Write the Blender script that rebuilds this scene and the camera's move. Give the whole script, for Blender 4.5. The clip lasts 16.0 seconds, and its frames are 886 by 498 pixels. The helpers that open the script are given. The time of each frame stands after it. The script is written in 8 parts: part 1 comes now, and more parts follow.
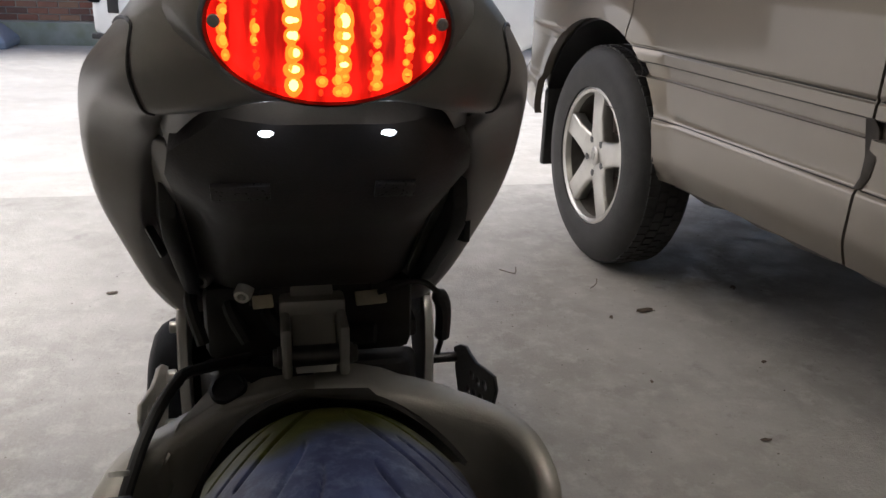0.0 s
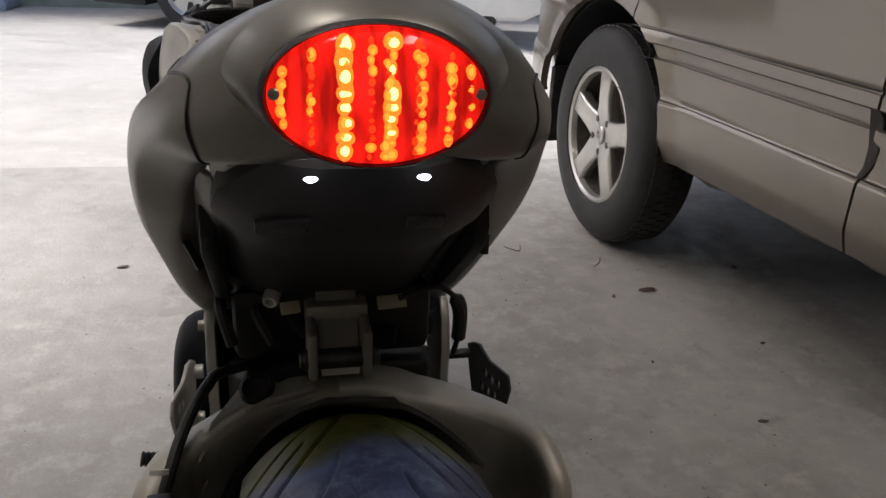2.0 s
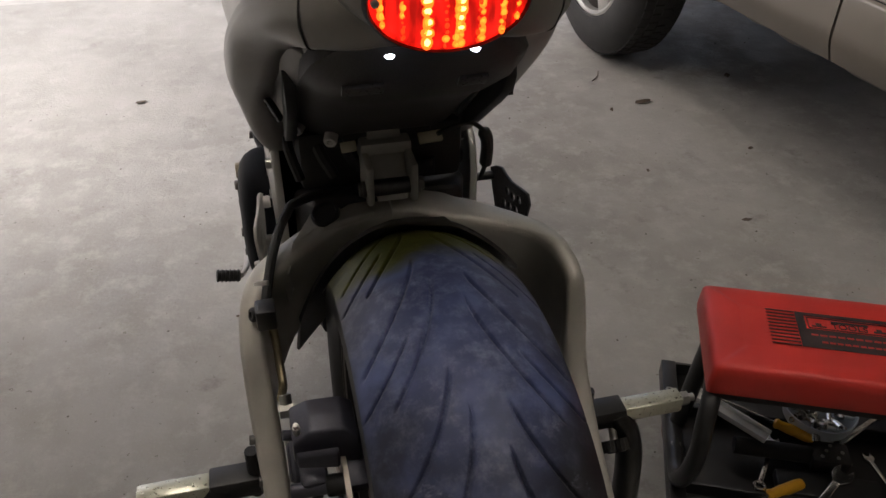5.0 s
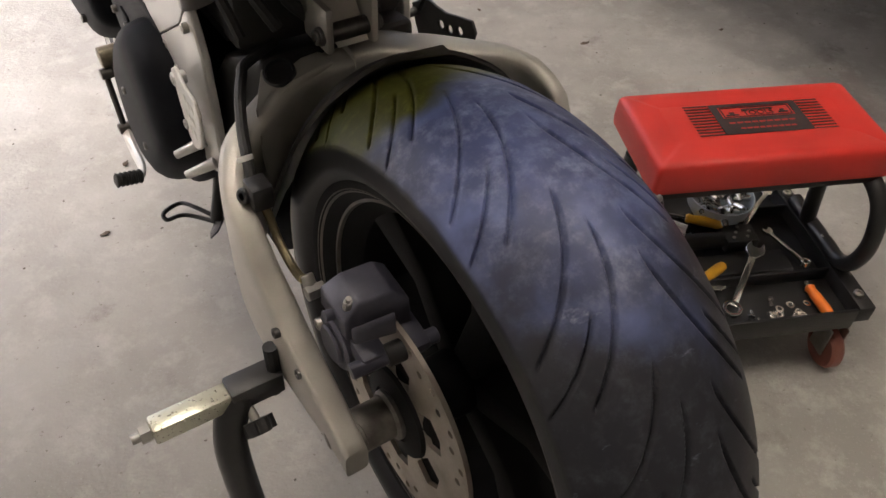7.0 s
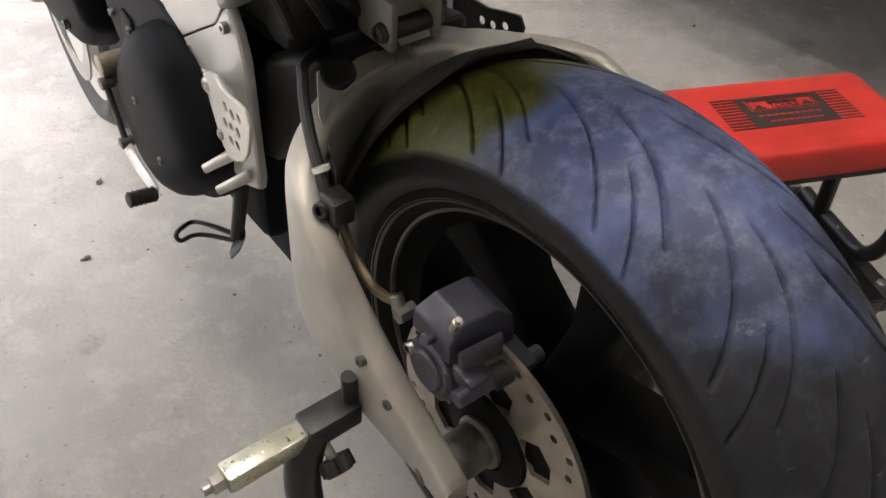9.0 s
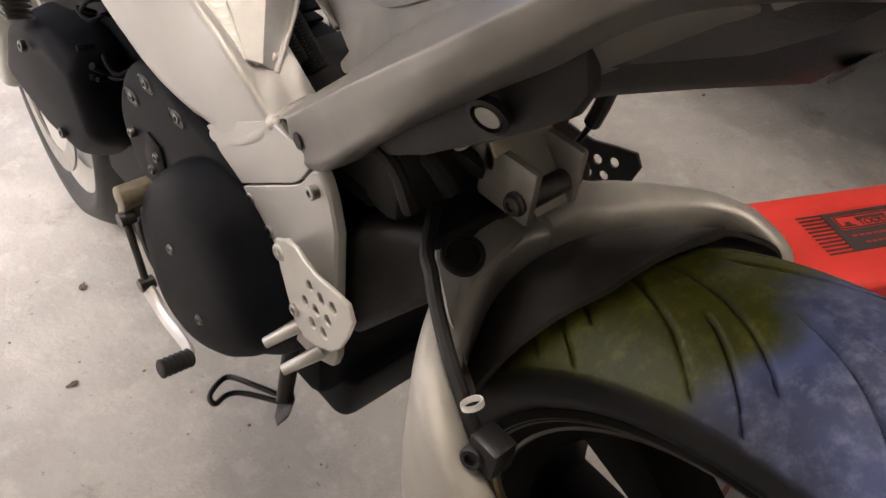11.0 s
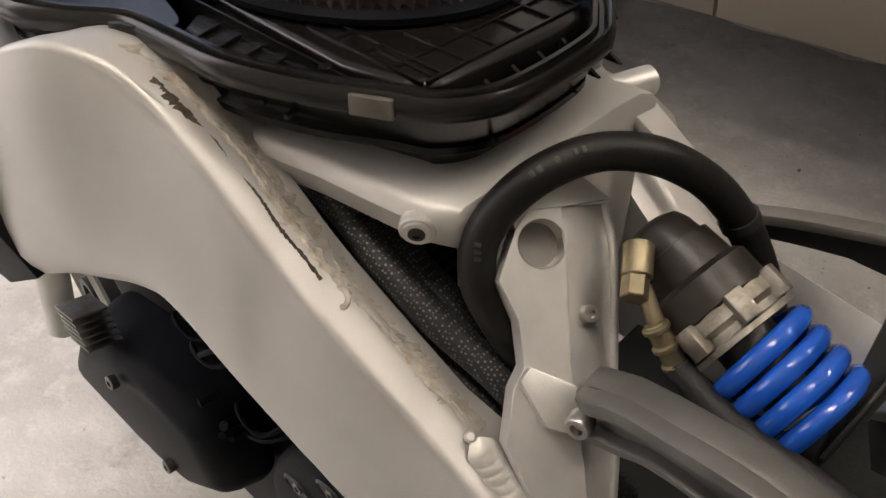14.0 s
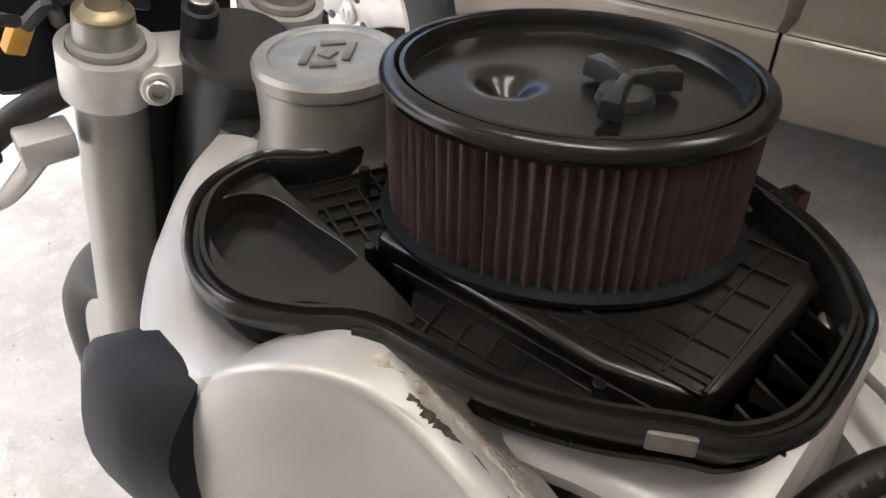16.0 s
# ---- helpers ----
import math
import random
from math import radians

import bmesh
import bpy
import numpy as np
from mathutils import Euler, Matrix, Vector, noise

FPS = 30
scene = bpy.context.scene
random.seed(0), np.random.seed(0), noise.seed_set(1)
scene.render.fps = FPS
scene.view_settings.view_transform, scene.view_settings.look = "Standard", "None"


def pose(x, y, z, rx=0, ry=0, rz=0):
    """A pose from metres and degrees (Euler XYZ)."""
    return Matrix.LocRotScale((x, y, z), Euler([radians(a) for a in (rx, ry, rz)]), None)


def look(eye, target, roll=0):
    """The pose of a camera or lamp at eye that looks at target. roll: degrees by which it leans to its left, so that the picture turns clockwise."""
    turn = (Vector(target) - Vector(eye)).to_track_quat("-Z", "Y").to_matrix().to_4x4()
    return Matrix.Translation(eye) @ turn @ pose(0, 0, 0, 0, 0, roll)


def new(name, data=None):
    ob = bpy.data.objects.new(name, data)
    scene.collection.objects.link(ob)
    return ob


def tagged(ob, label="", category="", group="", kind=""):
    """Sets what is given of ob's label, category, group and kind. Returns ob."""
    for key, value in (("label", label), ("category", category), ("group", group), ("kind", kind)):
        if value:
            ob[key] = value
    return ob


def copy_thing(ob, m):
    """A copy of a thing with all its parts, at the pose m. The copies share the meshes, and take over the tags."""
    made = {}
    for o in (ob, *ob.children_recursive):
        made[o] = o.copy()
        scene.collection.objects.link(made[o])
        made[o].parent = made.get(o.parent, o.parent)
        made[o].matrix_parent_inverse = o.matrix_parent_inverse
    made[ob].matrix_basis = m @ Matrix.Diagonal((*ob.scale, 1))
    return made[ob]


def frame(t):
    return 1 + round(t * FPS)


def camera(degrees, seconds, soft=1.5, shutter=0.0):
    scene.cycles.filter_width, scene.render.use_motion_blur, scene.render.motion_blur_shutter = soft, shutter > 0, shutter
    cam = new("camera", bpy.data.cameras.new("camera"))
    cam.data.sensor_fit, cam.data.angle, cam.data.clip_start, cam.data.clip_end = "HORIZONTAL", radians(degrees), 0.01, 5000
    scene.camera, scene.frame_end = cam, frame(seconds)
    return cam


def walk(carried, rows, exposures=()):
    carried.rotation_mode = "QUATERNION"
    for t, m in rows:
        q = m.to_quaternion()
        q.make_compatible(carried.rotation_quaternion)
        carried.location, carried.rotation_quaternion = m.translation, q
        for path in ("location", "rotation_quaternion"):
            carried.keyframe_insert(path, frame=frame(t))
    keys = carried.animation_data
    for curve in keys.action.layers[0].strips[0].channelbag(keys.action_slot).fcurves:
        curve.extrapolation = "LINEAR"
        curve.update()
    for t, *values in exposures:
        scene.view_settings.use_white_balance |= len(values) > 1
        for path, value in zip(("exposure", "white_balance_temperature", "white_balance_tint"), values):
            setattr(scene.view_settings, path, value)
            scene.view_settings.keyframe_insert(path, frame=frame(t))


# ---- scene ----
cam = camera(57.5, 16.0)
PATH = [
    (0, (-0.039, -0.38, 1.027), (0.387, 1.439, 0.313), 2.3),
    (0.5, (-0.048, -0.39, 1.03), (0.365, 1.43, 0.311), 2.7),
    (1, (-0.059, -0.396, 1.039), (0.337, 1.427, 0.319), 2.6),
    (1.5, (-0.064, -0.392, 1.058), (0.35, 1.415, 0.308), 2.4),
    (2, (-0.062, -0.391, 1.078), (0.36, 1.395, 0.282), 3.0),
    (2.5, (-0.065, -0.405, 1.104), (0.306, 1.338, 0.197), 2.0),
    (3, (-0.075, -0.415, 1.136), (0.277, 1.285, 0.144), 1.2),
    (3.5, (-0.096, -0.434, 1.167), (0.264, 1.217, 0.097), 0.2),
    (4, (-0.104, -0.459, 1.19), (0.313, 1.158, 0.09), -0.0),
    (4.5, (-0.122, -0.502, 1.184), (0.271, 1.104, 0.059), 0.8),
    (4.7, (-0.126, -0.512, 1.179), (0.263, 1.074, 0.025), 0.9),
    (6.8, (-0.31, -0.38, 1.101), (0.437, 0.841, -0.297), 1.5),
    (7, (-0.338, -0.394, 1.095), (0.483, 0.77, -0.309), 3.1),
    (7.5, (-0.383, -0.403, 1.089), (0.578, 0.723, -0.256), 4.5),
    (8, (-0.408, -0.395, 1.088), (0.588, 0.73, -0.232), 3.9),
    (8.5, (-0.414, -0.366, 1.069), (0.619, 0.709, -0.264), 5.3),
    (9, (-0.424, -0.272, 1.047), (0.542, 0.801, -0.337), 5.2),
    (9.2, (-0.421, -0.227, 1.038), (0.527, 0.832, -0.369), 6.0),
    (11.3, (-0.413, 0.042, 1.039), (0.737, 1.029, -0.265), 8.5),
    (11.5, (-0.407, 0.072, 1.055), (0.803, 1.024, -0.222), 6.3),
    (11.6, (-0.397, 0.072, 1.052), (0.803, 1.079, -0.191), 4.4),
    (12, (-0.399, 0.144, 1.063), (0.816, 1.108, -0.2), 4.7),
    (12.5, (-0.391, 0.218, 1.056), (0.793, 1.182, -0.236), 5.0),
    (13, (-0.364, 0.297, 1.058), (0.818, 1.261, -0.236), 4.8),
    (13.5, (-0.337, 0.36, 1.068), (0.811, 1.365, -0.225), 3.4),
    (14, (-0.315, 0.408, 1.093), (0.812, 1.414, -0.218), 1.8),
    (14.5, (-0.321, 0.442, 1.115), (0.796, 1.445, -0.207), 1.9),
    (15, (-0.33, 0.485, 1.141), (0.811, 1.473, -0.171), 1.1),
    (15.5, (-0.336, 0.531, 1.163), (0.881, 1.492, -0.1), 0.9),
    (16, (-0.332, 0.579, 1.178), (0.866, 1.606, -0.05), 0.4),
]
EXPOSURES = [(0, 0.5, 6000, 12), (4.0, 0.2, 6000, 12), (4.7, 0.35, 6100, 13), (6.8, 1.5, 6300, 15), (8.0, 1.75, 6150, 13), (9.2, 1.85, 6000, 12), (11.3, 1.6, 6400, 17), (13.0, 1.25, 6400, 15), (14.5, 1.25, 6200, 14), (16, 1.65, 5900, 12)]
walk(cam, [(t, look(eye, target, roll)) for t, eye, target, roll in PATH], EXPOSURES)

# ---- light ----
world = bpy.data.worlds.new("sky_world")
scene.world = world
world.use_nodes = True
wn = world.node_tree
sky = wn.nodes.new("ShaderNodeTexSky")
sky.sky_type, sky.sun_disc = "NISHITA", False
sky.air_density, sky.dust_density = 1.0, 6.0
sky.sun_elevation, sky.sun_rotation = radians(49), radians(302)
wn.links.new(sky.outputs["Color"], wn.nodes["Background"].inputs["Color"])
wn.nodes["Background"].inputs["Strength"].default_value = 0.15
sun_data = bpy.data.lights.new("sun", "SUN")
sun_data.energy, sun_data.angle, sun_data.color = 3.0, radians(20), (1.0, 0.96, 0.9)
sun = new("sun", sun_data)
sun.matrix_world = look((-8, 5, 11), (0, 0, 0))
# glow of the added ceiling battens
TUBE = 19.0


# ---- materials ----
def mat(name, c1, c2=None, rough=0.5, metal=0.0, scale=30.0, fine=300.0, bump=0.1, rvar=0.1, coat=0.0, spec=0.5):
    """A surface with colour and gloss that vary at a coarse and a fine scale, with a fine relief."""
    m = bpy.data.materials.new(name)
    m.use_nodes = True
    t, b = m.node_tree, m.node_tree.nodes["Principled BSDF"]
    c2 = c2 or tuple(min(1.0, v * 0.72) for v in c1)
    tc = t.nodes.new("ShaderNodeTexCoord")
    n1, n2 = t.nodes.new("ShaderNodeTexNoise"), t.nodes.new("ShaderNodeTexNoise")
    n1.inputs["Scale"].default_value, n1.inputs["Detail"].default_value = scale, 5
    n2.inputs["Scale"].default_value, n2.inputs["Detail"].default_value = fine, 3
    for n in (n1, n2):
        t.links.new(tc.outputs["Object"], n.inputs["Vector"])
    ramp = t.nodes.new("ShaderNodeMapRange")
    ramp.inputs["From Min"].default_value, ramp.inputs["From Max"].default_value = 0.35, 0.68
    t.links.new(n1.outputs["Fac"], ramp.inputs["Value"])
    mix = t.nodes.new("ShaderNodeMix")
    mix.data_type = "RGBA"
    mix.inputs["A"].default_value, mix.inputs["B"].default_value = (*c1, 1), (*c2, 1)
    t.links.new(ramp.outputs["Result"], mix.inputs["Factor"])
    t.links.new(mix.outputs["Result"], b.inputs["Base Color"])
    rr = t.nodes.new("ShaderNodeMapRange")
    rr.inputs["To Min"].default_value, rr.inputs["To Max"].default_value = max(0.02, rough - rvar), min(1.0, rough + rvar)
    t.links.new(n2.outputs["Fac"], rr.inputs["Value"])
    t.links.new(rr.outputs["Result"], b.inputs["Roughness"])
    if bump:
        bp = t.nodes.new("ShaderNodeBump")
        bp.inputs["Strength"].default_value, bp.inputs["Distance"].default_value = bump, 0.002
        t.links.new(n2.outputs["Fac"], bp.inputs["Height"])
        t.links.new(bp.outputs["Normal"], b.inputs["Normal"])
    b.inputs["Metallic"].default_value = metal
    b.inputs["Coat Weight"].default_value = coat
    b.inputs["Specular IOR Level"].default_value = spec
    return m


M_ALU = mat("satin_silver_paint", (0.56, 0.55, 0.525), (0.51, 0.50, 0.475), 0.44, 0.45, 14, 900, 0.05, 0.06)
M_CAST = mat("cast_aluminium", (0.66, 0.65, 0.62), (0.57, 0.56, 0.54), 0.42, 0.55, 40, 900, 0.06)
M_GREY = mat("grey_painted_cowl", (0.255, 0.243, 0.228), (0.213, 0.203, 0.19), 0.35, 0.55, 18, 900, 0.04)
M_BLACK = mat("black_plastic", (0.016, 0.016, 0.0165), (0.024, 0.024, 0.0245), 0.42, 0, 30, 500, 0.15, spec=0.35)
M_SATIN = mat("satin_black_cover", (0.0065, 0.007, 0.009), (0.010, 0.011, 0.0135), 0.5, 0, 20, 1200, 0.08, spec=0.05)
M_RUBBER = mat("black_rubber", (0.018, 0.018, 0.018), (0.028, 0.0275, 0.027), 0.55, 0, 40, 600, 0.2, spec=0.35)
M_STEEL = mat("bright_steel", (0.46, 0.45, 0.42), (0.36, 0.35, 0.325), 0.34, 1.0, 50, 500, 0.0)
M_BRASS = mat("passivated_brass", (0.36, 0.305, 0.19), (0.25, 0.21, 0.14), 0.45, 0.9, 60, 500, 0.1)
M_BLUE = mat("blue_spring_paint", (0.01, 0.10, 0.55), (0.01, 0.085, 0.48), 0.22, 0, 30, 400, 0.03, 0.05, 0.4)
M_RED = mat("red_vinyl", (0.62, 0.035, 0.025), (0.52, 0.03, 0.022), 0.38, 0, 12, 900, 0.25)
M_FRAME = mat("black_powder_coat", (0.014, 0.014, 0.0145), (0.022, 0.022, 0.022), 0.33, 0, 30, 800, 0.2)
M_CAR = mat("champagne_car_paint", (0.175, 0.152, 0.12), (0.163, 0.142, 0.112), 0.3, 0.35, 6, 1500, 0.02, 0.04, 0.6)
M_ALLOY = mat("silver_alloy", (0.52, 0.51, 0.48), (0.46, 0.45, 0.42), 0.32, 0.7, 20, 600, 0.05)
M_WHITE = mat("white_paint", (0.78, 0.78, 0.76), (0.72, 0.72, 0.70), 0.3, 0, 5, 500, 0.03)
M_WALL = mat("painted_wall", (0.62, 0.60, 0.56), (0.56, 0.54, 0.50), 0.8, 0, 1.5, 80, 0.2)
M_GUARD = mat("pale_powder_coat", (0.62, 0.6, 0.55), (0.56, 0.54, 0.49), 0.4, 0.3)
M_FILTER = mat("red_brown_filter_cotton", (0.058, 0.030, 0.028), (0.036, 0.020, 0.019), 0.75, 0, 60, 1500, 0.4)


# ---- mesh helpers ----
def thing(name, label, category, group="", m=None, kind=""):
    ob = new(name)
    ob.empty_display_size = 0.05
    if m is not None:
        ob.matrix_world = m
    return tagged(ob, label, category, group, kind)


def part(name, shape, material, parent=None, label="", smooth=35, m=None):
    """Links a bmesh, or verts and faces, as one mesh object under its thing."""
    me = bpy.data.meshes.new(name)
    if isinstance(shape, tuple):
        me.from_pydata([tuple(v) for v in shape[0]], [], shape[1])
        bm = bmesh.new()
        bm.from_mesh(me)
        bmesh.ops.recalc_face_normals(bm, faces=bm.faces)
        bm.to_mesh(me)
        bm.free()
    else:
        bmesh.ops.recalc_face_normals(shape, faces=shape.faces)
        shape.to_mesh(me)
        shape.free()
    me.materials.append(material)
    if smooth:
        me.polygons.foreach_set("use_smooth", [True] * len(me.polygons))
        me.set_sharp_from_angle(angle=radians(smooth))
    ob = new(name, me)
    ob.parent = parent
    if m is not None:
        ob.matrix_local = m
    if label:
        ob["label"] = label
    return ob


def mesh_join(*shapes):
    v, f = [], []
    for sv, sf in shapes:
        n = len(v)
        v += [tuple(p) for p in sv]
        f += [tuple(i + n for i in q) for q in sf]
    return v, f


def moved(shape, m):
    return [tuple(m @ Vector(p)) for p in shape[0]], shape[1]


def loft(loops, closed=False, caps=True):
    """A skin through loops of as many points each."""
    n, k = len(loops[0]), len(loops)
    v = [p for loop in loops for p in loop]
    f = []
    for i in range(k if closed else k - 1):
        a, b = i * n, ((i + 1) % k) * n
        f += [(a + j, a + (j + 1) % n, b + (j + 1) % n, b + j) for j in range(n)]
    if caps and not closed:
        f += [tuple(range(n))[::-1], tuple(range((k - 1) * n, k * n))]
    return v, f


def spline(pts, per=6):
    """Catmull-Rom through the points."""
    p = [Vector(q) for q in pts]
    p = [2 * p[0] - p[1]] + p + [2 * p[-1] - p[-2]]
    out = []
    for i in range(1, len(p) - 2):
        a, b, c, d = p[i - 1:i + 3]
        for s in range(per):
            t = s / per
            out.append(0.5 * (2 * b + (c - a) * t + (2 * a - 5 * b + 4 * c - d) * t * t + (3 * b - 3 * c + d - a) * t ** 3))
    return out + [p[-2]]


def tube(pts, r, seg=10, per=6, smooth=True, rz=None):
    """A round bar along a line; r is one radius or a function of the share of the way."""
    line = spline(pts, per) if smooth and len(pts) > 2 else [Vector(q) for q in pts]
    loops, up = [], None
    for i, p in enumerate(line):
        d = (line[min(i + 1, len(line) - 1)] - line[max(i - 1, 0)]).normalized()
        if up is None:
            up = d.orthogonal().normalized()
        up = (up - d * up.dot(d)).normalized()
        side = d.cross(up)
        rr = r(i / max(1, len(line) - 1)) if callable(r) else r
        loops.append([p + (up * math.cos(a) + side * math.sin(a) * (rz or 1)) * rr for a in [2 * math.pi * k / seg for k in range(seg)]])
    return loft(loops)


def lathe(profile, seg=32, axis="z", closed=False, caps=True):
    """Turns (radius, height) round an axis."""
    loops = []
    for k in range(seg):
        a = 2 * math.pi * k / seg
        c, s = math.cos(a), math.sin(a)
        if axis == "z":
            loops.append([(r * c, r * s, h) for r, h in profile])
        elif axis == "x":
            loops.append([(h, r * c, r * s) for r, h in profile])
        else:
            loops.append([(r * c, h, r * s) for r, h in profile])
    n = len(profile)
    v = [p for q in loops for p in q]
    f = []
    for k in range(seg):
        a, b = k * n, ((k + 1) % seg) * n
        f += [(a + j, a + (j + 1) % n, b + (j + 1) % n, b + j) for j in range(n if closed else n - 1)]
    if caps and not closed:
        if profile[0][0] > 1e-6:
            f.append(tuple(k * n for k in range(seg)))
        if profile[-1][0] > 1e-6:
            f.append(tuple(k * n + n - 1 for k in range(seg)))
    return v, f


def bm_of(shape, merge=1e-5):
    bm = bmesh.new()
    vs = [bm.verts.new(p) for p in shape[0]]
    for q in shape[1]:
        try:
            bm.faces.new([vs[i] for i in dict.fromkeys(q)])
        except ValueError:
            pass
    bmesh.ops.remove_doubles(bm, verts=bm.verts, dist=merge)
    bmesh.ops.recalc_face_normals(bm, faces=bm.faces)
    return bm


def bevelled(shape, width=0.003, segments=2, angle=30):
    bm = bm_of(shape)
    edges = [e for e in bm.edges if len(e.link_faces) == 2 and e.calc_face_angle(0) > radians(angle)]
    bmesh.ops.bevel(bm, geom=edges, offset=width, segments=segments, profile=0.5, affect="EDGES", clamp_overlap=True)
    return bm


def prism(outline, depth, m=None):
    """A flat outline in x and y, drawn out along z by depth, at the pose m."""
    n = len(outline)
    v = [(x, y, 0) for x, y in outline] + [(x, y, depth) for x, y in outline]
    f = [tuple(range(n))[::-1], tuple(range(n, 2 * n))] + [(i, (i + 1) % n, n + (i + 1) % n, n + i) for i in range(n)]
    return moved((v, f), m) if m is not None else (v, f)


def block(x0, x1, y0, y1, z0, z1):
    v = [(x, y, z) for x in (x0, x1) for y in (y0, y1) for z in (z0, z1)]
    return v, [(0, 1, 3, 2), (4, 6, 7, 5), (0, 4, 5, 1), (2, 3, 7, 6), (0, 2, 6, 4), (1, 5, 7, 3)]


def smooth_outline(pts, per=5):
    """A closed rounded outline through the points."""
    p = [Vector((*q, 0)) for q in pts]
    n, out = len(p), []
    for i in range(n):
        a, b, c, d = p[i - 1], p[i], p[(i + 1) % n], p[(i + 2) % n]
        for s in range(per):
            t = s / per
            q = 0.5 * (2 * b + (c - a) * t + (2 * a - 5 * b + 4 * c - d) * t * t + (3 * b - 3 * c + d - a) * t ** 3)
            out.append((q.x, q.y))
    return out


def side_pose(x):
    """Puts an outline of (y, z) on the plane x, drawn out to the left."""
    return Matrix(((0, 0, -1, x), (1, 0, 0, 0), (0, 1, 0, 0), (0, 0, 0, 1)))


def facing(place, normal, up=(0, 0, 1)):
    """A pose at place whose z looks along normal."""
    z = Vector(normal).normalized()
    x = Vector(up).cross(z)
    x = x.normalized() if x.length > 1e-6 else z.orthogonal().normalized()
    y = z.cross(x)
    return Matrix(((x.x, y.x, z.x, place[0]), (x.y, y.y, z.y, place[1]), (x.z, y.z, z.z, place[2]), (0, 0, 0, 1)))


def bolt(place, normal, r=0.006, h=0.005, material=None, parent=None, hexed=True):
    """A socket screw with its hexagonal recess."""
    seg = 18
    prof = [(r, -0.004), (r, h * 0.75), (r * 0.85, h)]
    v, f = [], []
    for k in range(seg):
        a = 2 * math.pi * k / seg
        v += [(q * math.cos(a), q * math.sin(a), z) for q, z in prof]
        ax = round(a / (math.pi / 3)) * math.pi / 3 if hexed else a
        v += [(r * 0.5 * math.cos(ax if k % 3 == 0 else a), r * 0.5 * math.sin(ax if k % 3 == 0 else a), h), (r * 0.46 * math.cos(a), r * 0.46 * math.sin(a), h * 0.3)]
    for k in range(seg):
        a, b = k * 5, ((k + 1) % seg) * 5
        f += [(a + j, b + j, b + j + 1, a + j + 1) for j in range(4)]
    f.append(tuple(k * 5 + 4 for k in range(seg)))
    return part("bolt", (v, f), material or M_STEEL, parent, "", 40, facing(place, normal))


def plate(outer, holes, depth, m=None, bev=0.0):
    """A flat plate with holes: outlines in x and y, drawn out along z, at the pose m."""
    bm = bmesh.new()
    edges = []
    for loop in [outer, *holes]:
        vs = [bm.verts.new((x, y, 0)) for x, y in loop]
        edges += [bm.edges.new((vs[i], vs[(i + 1) % len(vs)])) for i in range(len(vs))]
    bmesh.ops.triangle_fill(bm, use_beauty=True, use_dissolve=False, edges=edges)
    geom = bmesh.ops.extrude_face_region(bm, geom=list(bm.faces), use_keep_orig=True)["geom"]
    bmesh.ops.translate(bm, verts=[g for g in geom if isinstance(g, bmesh.types.BMVert)], vec=(0, 0, depth))
    bmesh.ops.recalc_face_normals(bm, faces=bm.faces)
    if bev:
        es = [e for e in bm.edges if len(e.link_faces) == 2 and e.calc_face_angle(0) > radians(50)]
        bmesh.ops.bevel(bm, geom=es, offset=bev, segments=1, profile=0.5, affect="EDGES", clamp_overlap=True)
    if m is not None:
        bm.transform(m)
    return bm


def ring(cx, cy, r, n=14):
    return [(cx + r * math.cos(2 * math.pi * k / n), cy + r * math.sin(2 * math.pi * k / n)) for k in range(n)]


def slab(pts, thick, direction):
    """A polygon in space with a thickness along a direction."""
    d = Vector(direction).normalized() * thick
    n = len(pts)
    v = [tuple(p) for p in pts] + [tuple(Vector(p) + d) for p in pts]
    return v, [tuple(range(n))[::-1], tuple(range(n, 2 * n))] + [(i, (i + 1) % n, n + (i + 1) % n, n + i) for i in range(n)]


def mirrored(shape):
    return [(-p[0], p[1], p[2]) for p in shape[0]], [tuple(reversed(q)) for q in shape[1]]


def rod(a, b, r, seg=14, r2=None):
    a, b = Vector(a), Vector(b)
    return moved(lathe([(0, 0), (r * 0.9, 0), (r, r * 0.1), (r2 or r, (b - a).length - r * 0.1), ((r2 or r) * 0.9, (b - a).length), (0, (b - a).length)], seg), facing(a, b - a))


